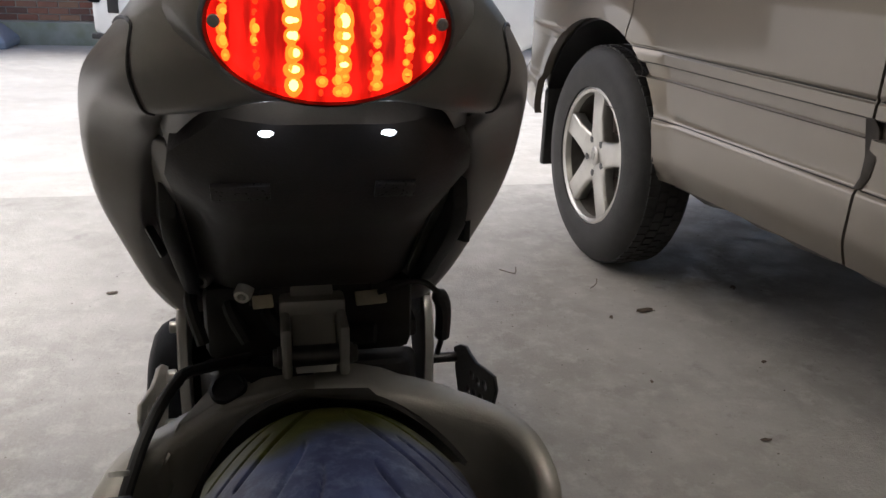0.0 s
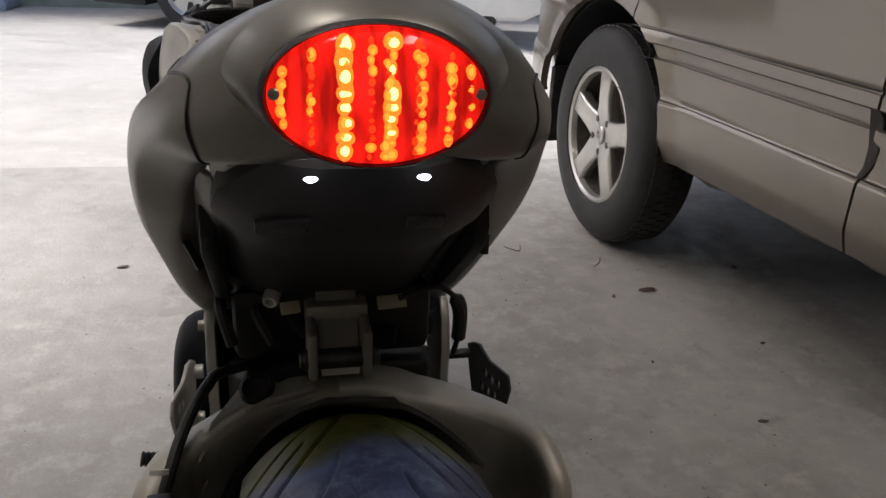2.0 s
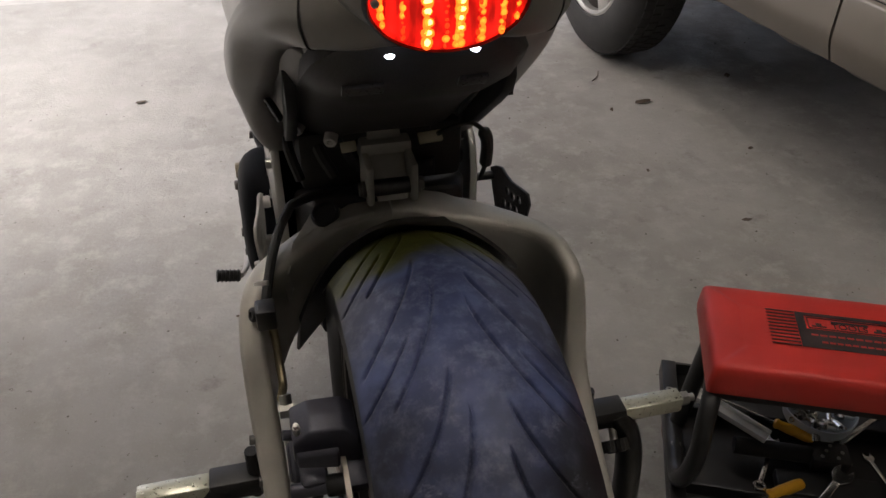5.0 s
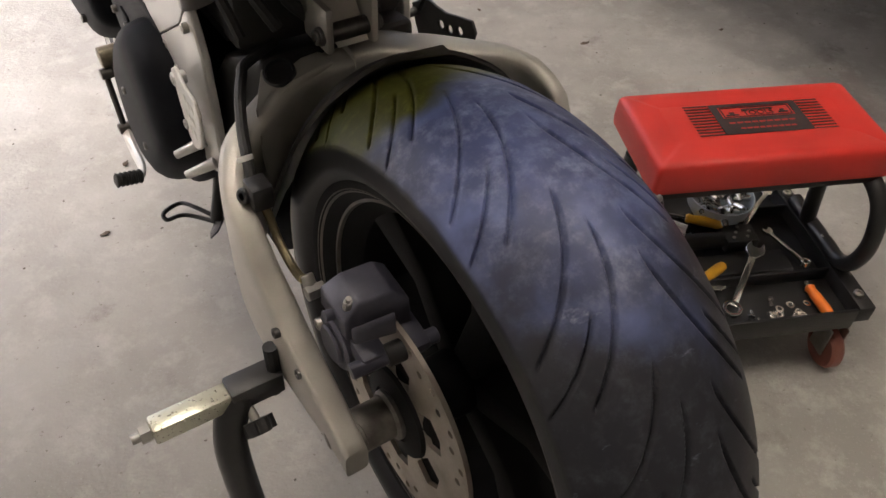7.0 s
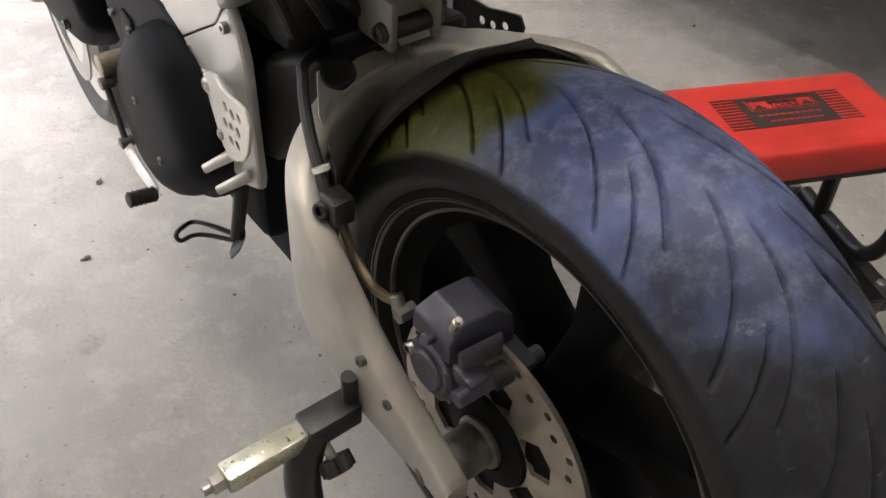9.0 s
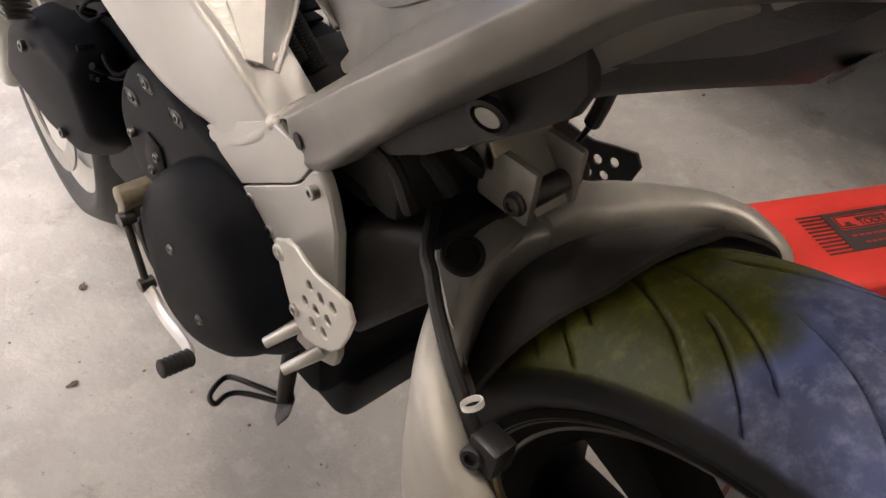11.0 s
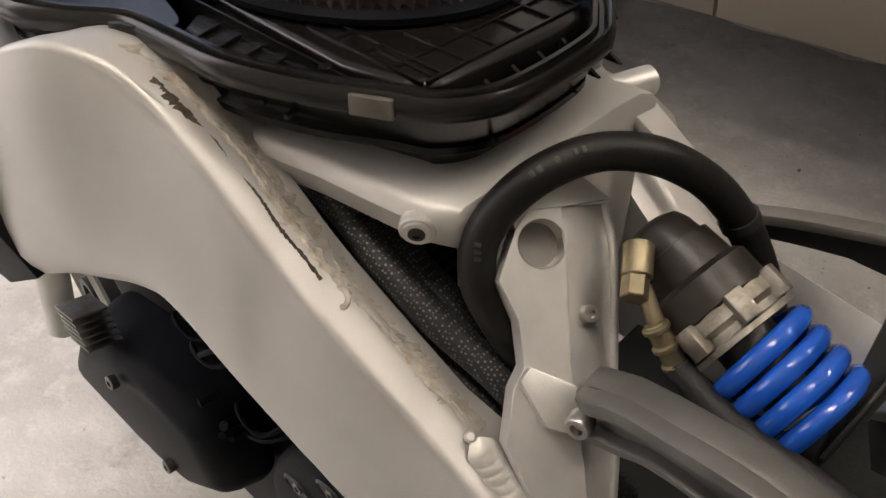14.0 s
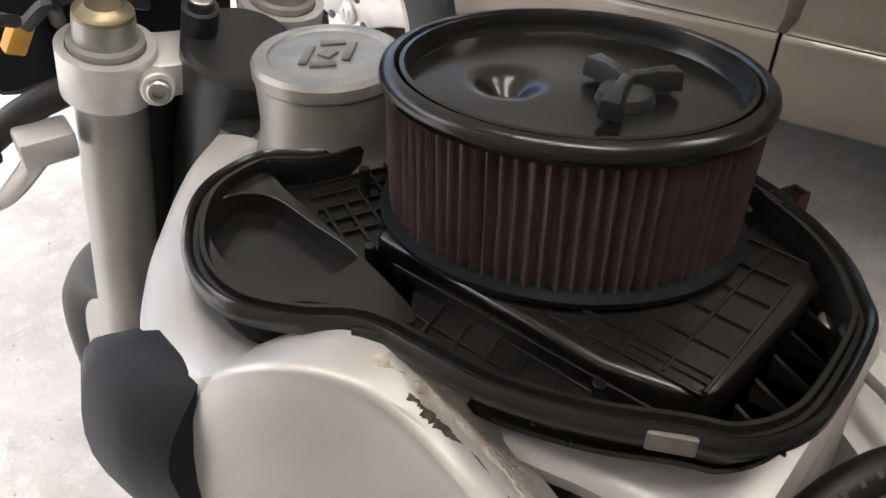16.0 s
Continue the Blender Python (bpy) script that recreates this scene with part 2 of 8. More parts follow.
# ---- the place ----
def speckled(name, base, dark, pale, stain, scale):
    """Old concrete: broad tone, mottling, dark spots and fine grain."""
    m = bpy.data.materials.new(name)
    m.use_nodes = True
    t, b = m.node_tree, m.node_tree.nodes["Principled BSDF"]
    tc = t.nodes.new("ShaderNodeTexCoord")

    def noise_of(sc, detail, lo, hi, rough=0.6):
        n, r = t.nodes.new("ShaderNodeTexNoise"), t.nodes.new("ShaderNodeMapRange")
        n.inputs["Scale"].default_value, n.inputs["Detail"].default_value, n.inputs["Roughness"].default_value = sc, detail, rough
        r.inputs["From Min"].default_value, r.inputs["From Max"].default_value = lo, hi
        t.links.new(tc.outputs["Object"], n.inputs["Vector"])
        t.links.new(n.outputs["Fac"], r.inputs["Value"])
        return r.outputs["Result"]

    def mix_of(f, a, bb):
        n = t.nodes.new("ShaderNodeMix")
        n.data_type = "RGBA"
        t.links.new(f, n.inputs["Factor"])
        for k, v in (("A", a), ("B", bb)):
            if isinstance(v, tuple):
                n.inputs[k].default_value = (*v, 1)
            else:
                t.links.new(v, n.inputs[k])
        return n.outputs["Result"]

    c = mix_of(noise_of(scale, 8, 0.40, 0.62), base, dark)
    c = mix_of(noise_of(scale * 6, 7, 0.50, 0.66, 0.75), c, pale)
    c = mix_of(noise_of(scale * 2.3, 9, 0.60, 0.74, 0.7), c, stain)
    c = mix_of(noise_of(scale * 26, 4, 0.66, 0.72), c, stain)
    c = mix_of(noise_of(scale * 90, 3, 0.6, 0.75), c, pale)
    t.links.new(c, b.inputs["Base Color"])
    r = t.nodes.new("ShaderNodeMapRange")
    r.inputs["To Min"].default_value, r.inputs["To Max"].default_value = 0.38, 0.75
    t.links.new(noise_of(scale * 4, 6, 0.35, 0.65), r.inputs["Value"])
    t.links.new(r.outputs["Result"], b.inputs["Roughness"])
    bp = t.nodes.new("ShaderNodeBump")
    bp.inputs["Strength"].default_value, bp.inputs["Distance"].default_value = 0.35, 0.003
    t.links.new(noise_of(scale * 40, 5, 0.2, 0.8), bp.inputs["Height"])
    t.links.new(bp.outputs["Normal"], b.inputs["Normal"])
    return m


M_FLOOR = speckled("worn_concrete", (0.38, 0.366, 0.335), (0.30, 0.288, 0.26), (0.43, 0.416, 0.385), (0.19, 0.176, 0.152), 2.3)
M_DRIVE = speckled("driveway_concrete", (0.47, 0.455, 0.42), (0.41, 0.395, 0.36), (0.52, 0.505, 0.47), (0.30, 0.285, 0.25), 1.2)
gv = []
gy = [-60, 3.0, 3.2] + [3.2 + 0.5 * k for k in range(1, 16)] + [20, 80]


def ground_z(y):
    return -0.006 - 0.042 * min(max(0.0, y - 3), 8)


for y in gy:
    gv += [(-60, y, ground_z(y)), (60, y, ground_z(y))]
gf = [(2 * k, 2 * k + 1, 2 * k + 3, 2 * k + 2) for k in range(len(gy) - 1)]
tagged(part("ground", (gv, gf), M_DRIVE), "pale concrete driveway sloping away from the garage", "ground", kind="structure")
tagged(part("floor", block(-3.6, 4.2, -3.2, 3.0, -0.15, 0.0), M_FLOOR), "grey stained concrete garage floor", "floor", kind="structure")
# unseen shell; west wall and ceiling edge hold back daylight, pale walls bounce it
for nm, b in (("wall_south", (-2.2, 4.2, -3.4, -3.2, 0, 2.7)), ("wall_east", (4.2, 4.4, -3.4, 3.8, 0, 2.7)), ("added_wall_west", (-2.2, -2.0, -3.2, 2.0, 0, 2.7))):
    tagged(part(nm, block(*b), M_WALL), "plain painted garage wall, added unseen", "wall", kind="structure")
tagged(part("ceiling", block(-2.2, 4.4, -3.4, 3.8, 2.7, 2.85), M_WALL), "plain painted garage ceiling, added unseen", "ceiling", kind="structure")
# unseen two-tube battens, added to light the bike from above
batten = thing("ceiling_light", "white two-tube batten added unseen under the ceiling", "ceiling light", "ceiling battens", m=pose(-0.45, 0.5, 2.7, 0, 0, 0))
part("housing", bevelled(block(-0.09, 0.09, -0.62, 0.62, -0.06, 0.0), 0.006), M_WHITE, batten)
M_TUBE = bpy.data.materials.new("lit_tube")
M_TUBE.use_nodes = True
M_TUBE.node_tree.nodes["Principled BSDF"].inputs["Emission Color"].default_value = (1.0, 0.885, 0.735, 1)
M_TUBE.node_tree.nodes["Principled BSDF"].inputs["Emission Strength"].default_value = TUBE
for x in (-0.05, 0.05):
    part("tube", rod((x, -0.6, -0.085), (x, 0.6, -0.085), 0.016, 12), M_TUBE, batten, "lit tube of the added batten")
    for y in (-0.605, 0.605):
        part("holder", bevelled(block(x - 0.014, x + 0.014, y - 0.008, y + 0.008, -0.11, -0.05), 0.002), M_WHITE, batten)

# second added batten, brightens the tail and swingarm from the right
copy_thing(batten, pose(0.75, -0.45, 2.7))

# brick house across the drive
WY, GZ = 10.2, ground_z(10.2)
M_MORTAR = mat("pale_mortar", (0.42, 0.40, 0.36), (0.34, 0.32, 0.29), 0.9, 0, 8, 120, 0.5)
M_CONC = mat("mossy_foundation", (0.38, 0.39, 0.34), (0.26, 0.29, 0.2), 0.9, 0, 5, 60, 0.6)
house = part("wall_north", mesh_join(block(-9, 6, WY, WY + 0.3, GZ, 3.0), block(-9, 6, WY - 0.04, WY, GZ, GZ + 0.27)), M_MORTAR)
tagged(house, "brown and red brick house wall on a concrete footing", "wall", kind="structure")
part("footing", bevelled(block(-9, 6, WY - 0.06, WY - 0.041, GZ - 0.02, GZ + 0.262), 0.01), M_CONC, house, "mossy concrete footing")


def brick_material():
    m = mat("varied_brick", (0.30, 0.13, 0.085), (0.18, 0.09, 0.06), 0.85, 0, 14, 160, 0.6)
    t, b = m.node_tree, m.node_tree.nodes["Principled BSDF"]
    oi, ramp = t.nodes.new("ShaderNodeObjectInfo"), t.nodes.new("ShaderNodeValToRGB")
    ramp.color_ramp.elements[0].color, ramp.color_ramp.elements[1].color = (0.10, 0.075, 0.065, 1), (0.42, 0.28, 0.16, 1)
    e = ramp.color_ramp.elements.new(0.4)
    e.color = (0.28, 0.11, 0.07, 1)
    e = ramp.color_ramp.elements.new(0.7)
    e.color = (0.33, 0.17, 0.12, 1)
    t.links.new(oi.outputs["Random"], ramp.inputs["Fac"])
    mx = t.nodes.new("ShaderNodeMix")
    mx.data_type = "RGBA"
    mx.inputs["Factor"].default_value = 0.65
    old = b.inputs["Base Color"].links[0].from_socket
    t.links.new(old, mx.inputs["A"])
    t.links.new(ramp.outputs["Color"], mx.inputs["B"])
    t.links.new(mx.outputs["Result"], b.inputs["Base Color"])
    return m


M_BRICK = brick_material()

# ---- hoop stand by the wall ----
hoop_stand = thing("hoop_stand", "bright blue post on a grey plastic weighted base", "post stand", m=pose(-3.16, 9.86, ground_z(9.86)))
part("base", bevelled(loft([[(sx * w, sy * d, z) for sx, sy in ((-1, -1), (1, -1), (1, 1), (-1, 1))] for w, d, z in ((0.40, 0.3, 0.0), (0.41, 0.31, 0.09), (0.28, 0.2, 0.24), (0.25, 0.18, 0.26))]), 0.025, 2), mat("grey_plastic", (0.30, 0.35, 0.42), (0.26, 0.30, 0.37), 0.5), hoop_stand, "grey plastic base")
part("post", bevelled(block(-0.10, 0.11, -0.08, 0.08, 0.25, 2.4), 0.03, 2), mat("bright_blue_plastic", (0.03, 0.42, 0.72), (0.03, 0.38, 0.66), 0.4), hoop_stand, "bright blue post")

# ---- white car on the drive ----
WC = pose(-0.72, 7.95, ground_z(7.95), 0, 0, 68)
wcar = thing("white_car", "white car parked on the drive outside", "car", m=WC)


def wheel_mesh(rt, rr, w):
    return lathe([(rr, -w * 0.5), (rr + 0.02, -w * 0.52), (rt - 0.03, -w * 0.5), (rt, -w * 0.36), (rt, w * 0.36), (rt - 0.03, w * 0.5), (rr + 0.02, w * 0.52), (rr, w * 0.5)], 48, "x", True)


body_loops = []
for y, zl, zh, xi in ((1.0, 0.28, 0.62, 0.16), (0.97, 0.24, 0.72, 0.06), (0.85, 0.22, 0.80, 0.01), (0.5, 0.24, 0.88, 0.0), (0.42, 0.5, 0.9, 0.0), (0.3, 0.68, 0.92, 0.0), (0.0, 0.76, 0.94, 0.0), (-0.3, 0.68, 0.96, 0.0), (-0.42, 0.5, 0.97, 0.0), (-0.5, 0.26, 0.97, 0.0), (-2.2, 0.26, 0.97, 0.0), (-3.2, 0.3, 0.95, 0.02), (-3.4, 0.4, 0.85, 0.1)):
    body_loops.append([(xi + 0.05, y, zl), (xi, y, zl + 0.05), (xi - 0.01, y, (zl + zh) / 2), (xi + 0.02, y, zh - 0.06), (xi + 0.1, y, zh), (1.7 - xi, y, zh), (1.78 - xi, y, zh - 0.06), (1.8 - xi, y, zl + 0.05), (1.75 - xi, y, zl)])
part("body", loft(body_loops), M_WHITE, wcar, "glossy white car body", 40)
part("cabin", bevelled(loft([[(0.15, -0.3, 0.95), (1.65, -0.3, 0.95), (1.65, -3.0, 0.95), (0.15, -3.0, 0.95)], [(0.32, -1.0, 1.5), (1.48, -1.0, 1.5), (1.48, -2.8, 1.5), (0.32, -2.8, 1.5)]]), 0.06, 3), M_BLACK, wcar, "dark glazed cabin")
part("bumper_lip", bevelled(block(0.02, 1.78, 0.45, 1.0, 0.2, 0.26), 0.02, 2), M_BLACK, wcar, "grey lower bumper lip")
part("fog_lamp_recess", bevelled(block(-0.012, 0.05, 0.66, 0.78, 0.46, 0.66), 0.012), M_BLACK, wcar, "black bumper vent")
part("headlamp", bevelled(block(0.0, 0.2, 0.84, 1.0, 0.55, 0.66), 0.03, 2), M_SATIN, wcar, "dark headlamp")
for y in (0.0, -2.6):
    w = part("wheel", moved(wheel_mesh(0.36, 0.24, 0.22), Matrix.Translation((0.13, y, 0.36))), M_RUBBER, wcar, "black car tyre", 40)
    part("rim", moved(lathe([(0.0, -0.06), (0.08, -0.07), (0.21, -0.075), (0.24, -0.1), (0.24, 0.1), (0.2, 0.0), (0.0, 0.0)], 40, "x"), Matrix.Translation((0.13, y, 0.36))), M_ALLOY, w, "bright alloy rim")
    for k in range(5):
        part("rim_gap", moved(loft([[(-0.079, -0.02, 0.1), (-0.079, 0.02, 0.1), (-0.079, 0.05, 0.2), (-0.079, -0.05, 0.2)], [(-0.076, -0.02, 0.1), (-0.076, 0.02, 0.1), (-0.076, 0.05, 0.2), (-0.076, -0.05, 0.2)]]), Matrix.Translation((0.13, y, 0.36)) @ Matrix.Rotation(radians(72 * k + 36), 4, "X")), M_BLACK, w)

# ---- motorcycle ----
bike = thing("motorcycle", "silver sport motorcycle stripped of its seat and tank cover", "motorcycle")


def frame_x(y):
    return float(np.interp(y, [0, 0.5, 0.55, 0.65, 0.75, 0.86, 0.95], [-0.131, -0.131, -0.1365, -0.15, -0.172, -0.2, -0.215]))


RIDGE = [(0.447, -0.1303, 0.6845), (0.46, -0.1313, 0.6925), (0.495, -0.132, 0.716), (0.533, -0.1325, 0.734), (0.571, -0.1335, 0.753), (0.61, -0.138, 0.779), (0.644, -0.142, 0.802), (0.673, -0.1435, 0.819), (0.70, -0.147, 0.844), (0.722, -0.1495, 0.862), (0.742, -0.1525, 0.875), (0.76, -0.157, 0.887), (0.78, -0.1665, 0.8985), (0.806, -0.182, 0.9035), (0.834, -0.194, 0.892), (0.856, -0.2, 0.874)]


def groove(y):
    """How much of the step beside the cable slot there is at y."""
    return float(np.interp(y, [0.56, 0.585, 0.725, 0.75], [0, 1, 1, 0]))


def beam():
    """The left main beam: a deep box whose outer face swells, with a rounded shoulder and a stepped ledge inside it."""
    low = [(0.532, 0.624), (0.538, 0.6245), (0.546, 0.6253), (0.556, 0.6258), (0.57, 0.626), (0.615, 0.636), (0.65, 0.656), (0.675, 0.678), (0.697, 0.698), (0.715, 0.716), (0.735, 0.737), (0.755, 0.75), (0.78, 0.75), (0.806, 0.742), (0.834, 0.733), (0.87, 0.715)]
    rs, ls = spline([(x, y, z) for y, x, z in RIDGE], 3), spline([(0, *p) for p in low], 3)
    loops = []
    for a, b in zip(rs, ls):
        x, xl, y, z, yl, zl = a.x, frame_x(b.y), a.y, a.z, b.y, b.z
        edge = x - 0.0045 * float(np.interp(y, [0.45, 0.5, 0.7, 0.77], [0.3, 1, 1, 0]))
        g, swell = groove(y), float(np.interp(y, [0.5, 0.6, 0.8], [0.001, 0.0035, 0.009]))
        loop = [(xl + 0.014, yl, zl), (xl + 0.003, yl, zl + 0.003), (xl - 0.003, yl, zl + 0.014)]
        for k in range(1, 6):
            t = k / 6
            loop.append((xl + (edge - xl) * t - swell * math.sin(math.pi * t) ** 0.8 - 0.003 * (1 - t), yl + (y - yl) * t, zl + (z - zl) * t))
        t = 0.975
        loop.append((xl + (edge - xl) * t - swell * math.sin(math.pi * t) ** 0.8 - 0.003 * (1 - t), yl + (y - 0.002 - yl) * t, zl + (z - 0.006 - zl) * t))
        for k in range(6):
            q = k / 5 * math.pi / 2
            loop.append((edge + 0.005 * (1 - math.cos(q)), y, z - 0.0055 * (1 - math.sin(q))))
        loop.append((edge + 0.0062, y, z))
        e = 0.009 * float(np.interp(y, [0.5, 0.56], [1, 0]))
        loop += [(x + 0.015, y, z - 0.0005), (x + 0.0235, y, z - 0.002 + 0.1 * e), (x + 0.0262, y, z - 0.0025 - 0.004 * g + 0.1 * e), (x + 0.03, y, z - 0.003 - 0.0055 * g + 0.15 * e), (x + 0.04 + e, y, z - 0.004 - 0.008 * g + 0.2 * e), (x + 0.0415 + e, y, z - 0.012 - 0.008 * g), (x + 0.041 + e, y, max(zl + 0.02, z - 0.05)), (xl + 0.04, yl, zl + 0.004)]
        loops.append(loop)
    return loft(loops)


lb = beam()
part("frame_beam", lb, M_ALU, bike, "satin silver aluminium frame beam", 50)
part("frame_beam", mirrored(lb), M_ALU, bike, "satin silver aluminium frame beam", 50)
# the cracked sealant along the left shoulder
def shoulder(y, dx):
    """A place on the left beam's shoulder, dx in from its ridge."""
    ys, g = [r[0] for r in RIDGE], groove(y)
    x, z = float(np.interp(y, ys, [r[1] for r in RIDGE])), float(np.interp(y, ys, [r[2] for r in RIDGE]))
    fall = float(np.interp(dx, [0.0, 0.002, 0.0055, 0.0235, 0.0262, 0.03, 0.04], [0.006, 0.002, 0.0, 0.002, 0.0025 + 0.004 * g, 0.003 + 0.0055 * g, 0.004 + 0.008 * g]))
    return x + dx, y, z - fall


def ragged(y0, y1, dx0, dx1, width, seed, lift=0.0006, n=70):
    """A thin strip with torn edges laid on the shoulder."""
    r = random.Random(seed)
    loops = []
    for k in range(n):
        t = k / (n - 1)
        y, dx, w = y0 + (y1 - y0) * t, dx0 + (dx1 - dx0) * t + 0.0005 * math.sin(t * 23), width(t)
        a, b = dx - w * r.uniform(0.35, 1.0), dx + w * r.uniform(0.35, 1.0)
        p, q, m_ = shoulder(y, a), shoulder(y, b), shoulder(y, (a + b) / 2)
        up = Vector((-0.1, -0.25, 1)).normalized()
        loops.append([Vector(p) - up * 0.002, Vector(p) + up * lift * 0.4, Vector(m_) + up * lift, Vector(q) + up * lift * 0.4, Vector(q) - up * 0.002])
    return loft(loops)


M_CRACK = mat("dark_brown_crack", (0.035, 0.026, 0.018), (0.08, 0.06, 0.04), 0.9, 0, 150, 500, 0.4)
part("crack", ragged(0.765, 0.655, 0.0135, 0.0115, lambda t: 0.005 * max(0, 1 - abs(t - 0.14) / 0.2) + 0.0015, 3, 0.0006, 110), M_CRACK, bike, "dark crack in the old sealant", 20)
M_SEAL = mat("dirty_sealant", (0.56, 0.53, 0.47), (0.27, 0.22, 0.16), 0.85, 0.0, 110, 400, 0.4, spec=0.15)
part("sealant_bead", ragged(0.785, 0.665, 0.0225, 0.018, lambda t: 0.0055 - 0.0025 * t, 5, 0.0009), M_SEAL, bike, "smeared dirty sealant bead", 20)
part("sealant_bead", ragged(0.665, 0.57, 0.0175, 0.021, lambda t: 0.0028 + 0.0012 * math.sin(t * 12), 8, 0.0007), M_SEAL, bike, "smeared dirty sealant bead", 20)
part("sealant_bead", ragged(0.725, 0.565, 0.0275, 0.0265, lambda t: 0.0016 + 0.0009 * math.sin(t * 31), 9, 0.0008), M_SEAL, bike, "smeared dirty sealant bead", 20)
M_GRIME = mat("beige_grime", (0.50, 0.47, 0.41), (0.36, 0.325, 0.265), 0.7, 0.15, 70, 500, 0.3, spec=0.2)
part("grime_film", ragged(0.79, 0.562, 0.0262, 0.0235, lambda t: 0.0105 + 0.002 * math.sin(t * 17), 21, 0.0002, 120), M_GRIME, bike, "beige grime along the ledge", 20)
for y, dx in ((0.644, 0.013),):
    part("rust_ring", moved(lathe([(0.0022, -0.002), (0.0028, 0.0003), (0.004, 0.0005), (0.0052, 0.0002), (0.0056, -0.002)], 18, closed=True), facing(shoulder(y, dx), (-0.25, -0.4, 1)) @ Matrix.Diagonal((1, 1.4, 1, 1))), M_SEAL, bike, "small stained ring")
M_BEAD = mat("bright_weld", (0.60, 0.585, 0.55), (0.50, 0.485, 0.45), 0.45, 0.5, 60, 300, 0.05)
# the weld beads at the foot of the bracket
def weld(pts, r, gap, normal, tall=0.34):
    """One bead laid in overlapping ripples along a line."""
    line = spline(pts, 40)
    run, loops, n = 0.0, [], Vector(normal).normalized()
    for i, p in enumerate(line):
        t = (line[min(i + 1, len(line) - 1)] - line[max(i - 1, 0)]).normalized()
        side = n.cross(t).normalized()
        run += (p - line[i - 1]).length if i else 0
        h = 0.7 + 0.3 * abs(math.sin(math.pi * run / gap)) ** 0.6
        end = min(1.0, 0.35 + min(i, len(line) - 1 - i) / 12)
        loops.append([p + t * (gap * 0.75 * (1 - (a / 3.0 - 1) ** 2)) + side * (r * end * (a / 3.0 - 1)) + n * (r * tall * h * end * math.sqrt(max(0, 1 - (a / 3.0 - 1) ** 2)) - 0.0004) for a in range(7)] + [p - n * 0.003])
    return loft(loops)


part("weld_bead", weld([(-0.1185, 0.558, 0.7515), (-0.119, 0.535, 0.7375), (-0.1195, 0.51, 0.7245), (-0.120, 0.49, 0.7145)], 0.0086, 0.0056, (-0.3, -0.35, 0.85), 0.15), M_BEAD, bike, "rippled weld bead", 60)
part("weld_bead", weld([(-0.1205, 0.489, 0.7135), (-0.108, 0.488, 0.712), (-0.092, 0.488, 0.7105)], 0.0062, 0.006, (-0.1, -0.6, 0.75), 0.8), M_BEAD, bike, "rippled weld bead", 60)
part("weld_bead", weld([(-0.1365, 0.541, 0.620), (-0.1358, 0.515, 0.629), (-0.1352, 0.49, 0.643), (-0.1345, 0.468, 0.659), (-0.1335, 0.455, 0.672), (-0.1305, 0.447, 0.6845)], 0.0052, 0.007, (-1, -0.15, 0.15), 0.2), M_ALU, bike, "smooth weld bead", 60)
part("weld_bead", weld([(-0.1295, 0.446, 0.6855), (-0.112, 0.4495, 0.6885), (-0.098, 0.4525, 0.6885), (-0.084, 0.4545, 0.6885)], 0.0034, 0.0045, (-0.1, -0.3, 0.9), 0.28), M_BEAD, bike, "rippled weld bead", 60)
part("weld_end", moved(lathe([(0.0, 0.0034), (0.004, 0.003), (0.0062, 0.0012), (0.007, -0.004)], 18), facing((-0.1295, 0.4465, 0.6835), (-0.6, -0.25, 0.75))), M_BEAD, bike, "blob at the end of a weld")
part("weld_end", moved(lathe([(0.0, 0.0022), (0.002, 0.002), (0.0032, 0.0008), (0.0036, -0.003)], 16), facing((-0.1185, 0.5605, 0.7515), (-0.3, -0.35, 0.85))), M_BEAD, bike)

mid_plate = [(0.544, 0.628), (0.524, 0.612), (0.489, 0.599), (0.414, 0.646), (0.406, 0.6535), (0.3945, 0.6725), (0.3905, 0.677), (0.445, 0.6845), (0.453, 0.682), (0.47, 0.672), (0.505, 0.655)]
foot_plate = [(0.4875, 0.597), (0.452, 0.558), (0.434, 0.52), (0.423, 0.475), (0.413, 0.462), (0.385, 0.459), (0.364, 0.468), (0.359, 0.485), (0.362, 0.626), (0.3705, 0.655), (0.379, 0.668), (0.3865, 0.6745), (0.393, 0.6705), (0.4045, 0.652), (0.413, 0.6445)]


def frame_plate(outline):
    """A plate with crisp edges, and a broad chamfer down its rear edge."""
    bm = bm_of(prism(outline, 0.0105, side_pose(-0.1262)))
    for v in bm.verts:
        v.co.x += max(0.0, (v.co.z - 0.655) * 0.1) + max(0.0, (v.co.y - 0.47) * -0.06)
    rear = [e for e in bm.edges if all(v.co.x < -0.128 and v.co.y < 0.3955 for v in e.verts)]
    bmesh.ops.bevel(bm, geom=rear, offset=0.006, segments=3, profile=0.6, affect="EDGES", clamp_overlap=True)
    rest = [e for e in bm.edges if len(e.link_faces) == 2 and e.calc_face_angle(0) > radians(60)]
    bmesh.ops.bevel(bm, geom=rest, offset=0.0008, segments=1, affect="EDGES", clamp_overlap=True)
    return bm


for s in (-1, 1):
    for pl in (mid_plate, foot_plate):
        ob = part("frame_plate", frame_plate(pl), M_ALU, bike, "satin silver lower frame plate")
        if s > 0:
            ob.data.transform(Matrix.Diagonal((-1, 1, 1, 1)))
            ob.data.flip_normals()
for y, z in ((0.388, 0.654), (0.477, 0.590), (0.449, 0.572)):
    bolt((-0.1345, y, z), (-1, 0, 0), 0.006, 0.003, M_STEEL, bike)

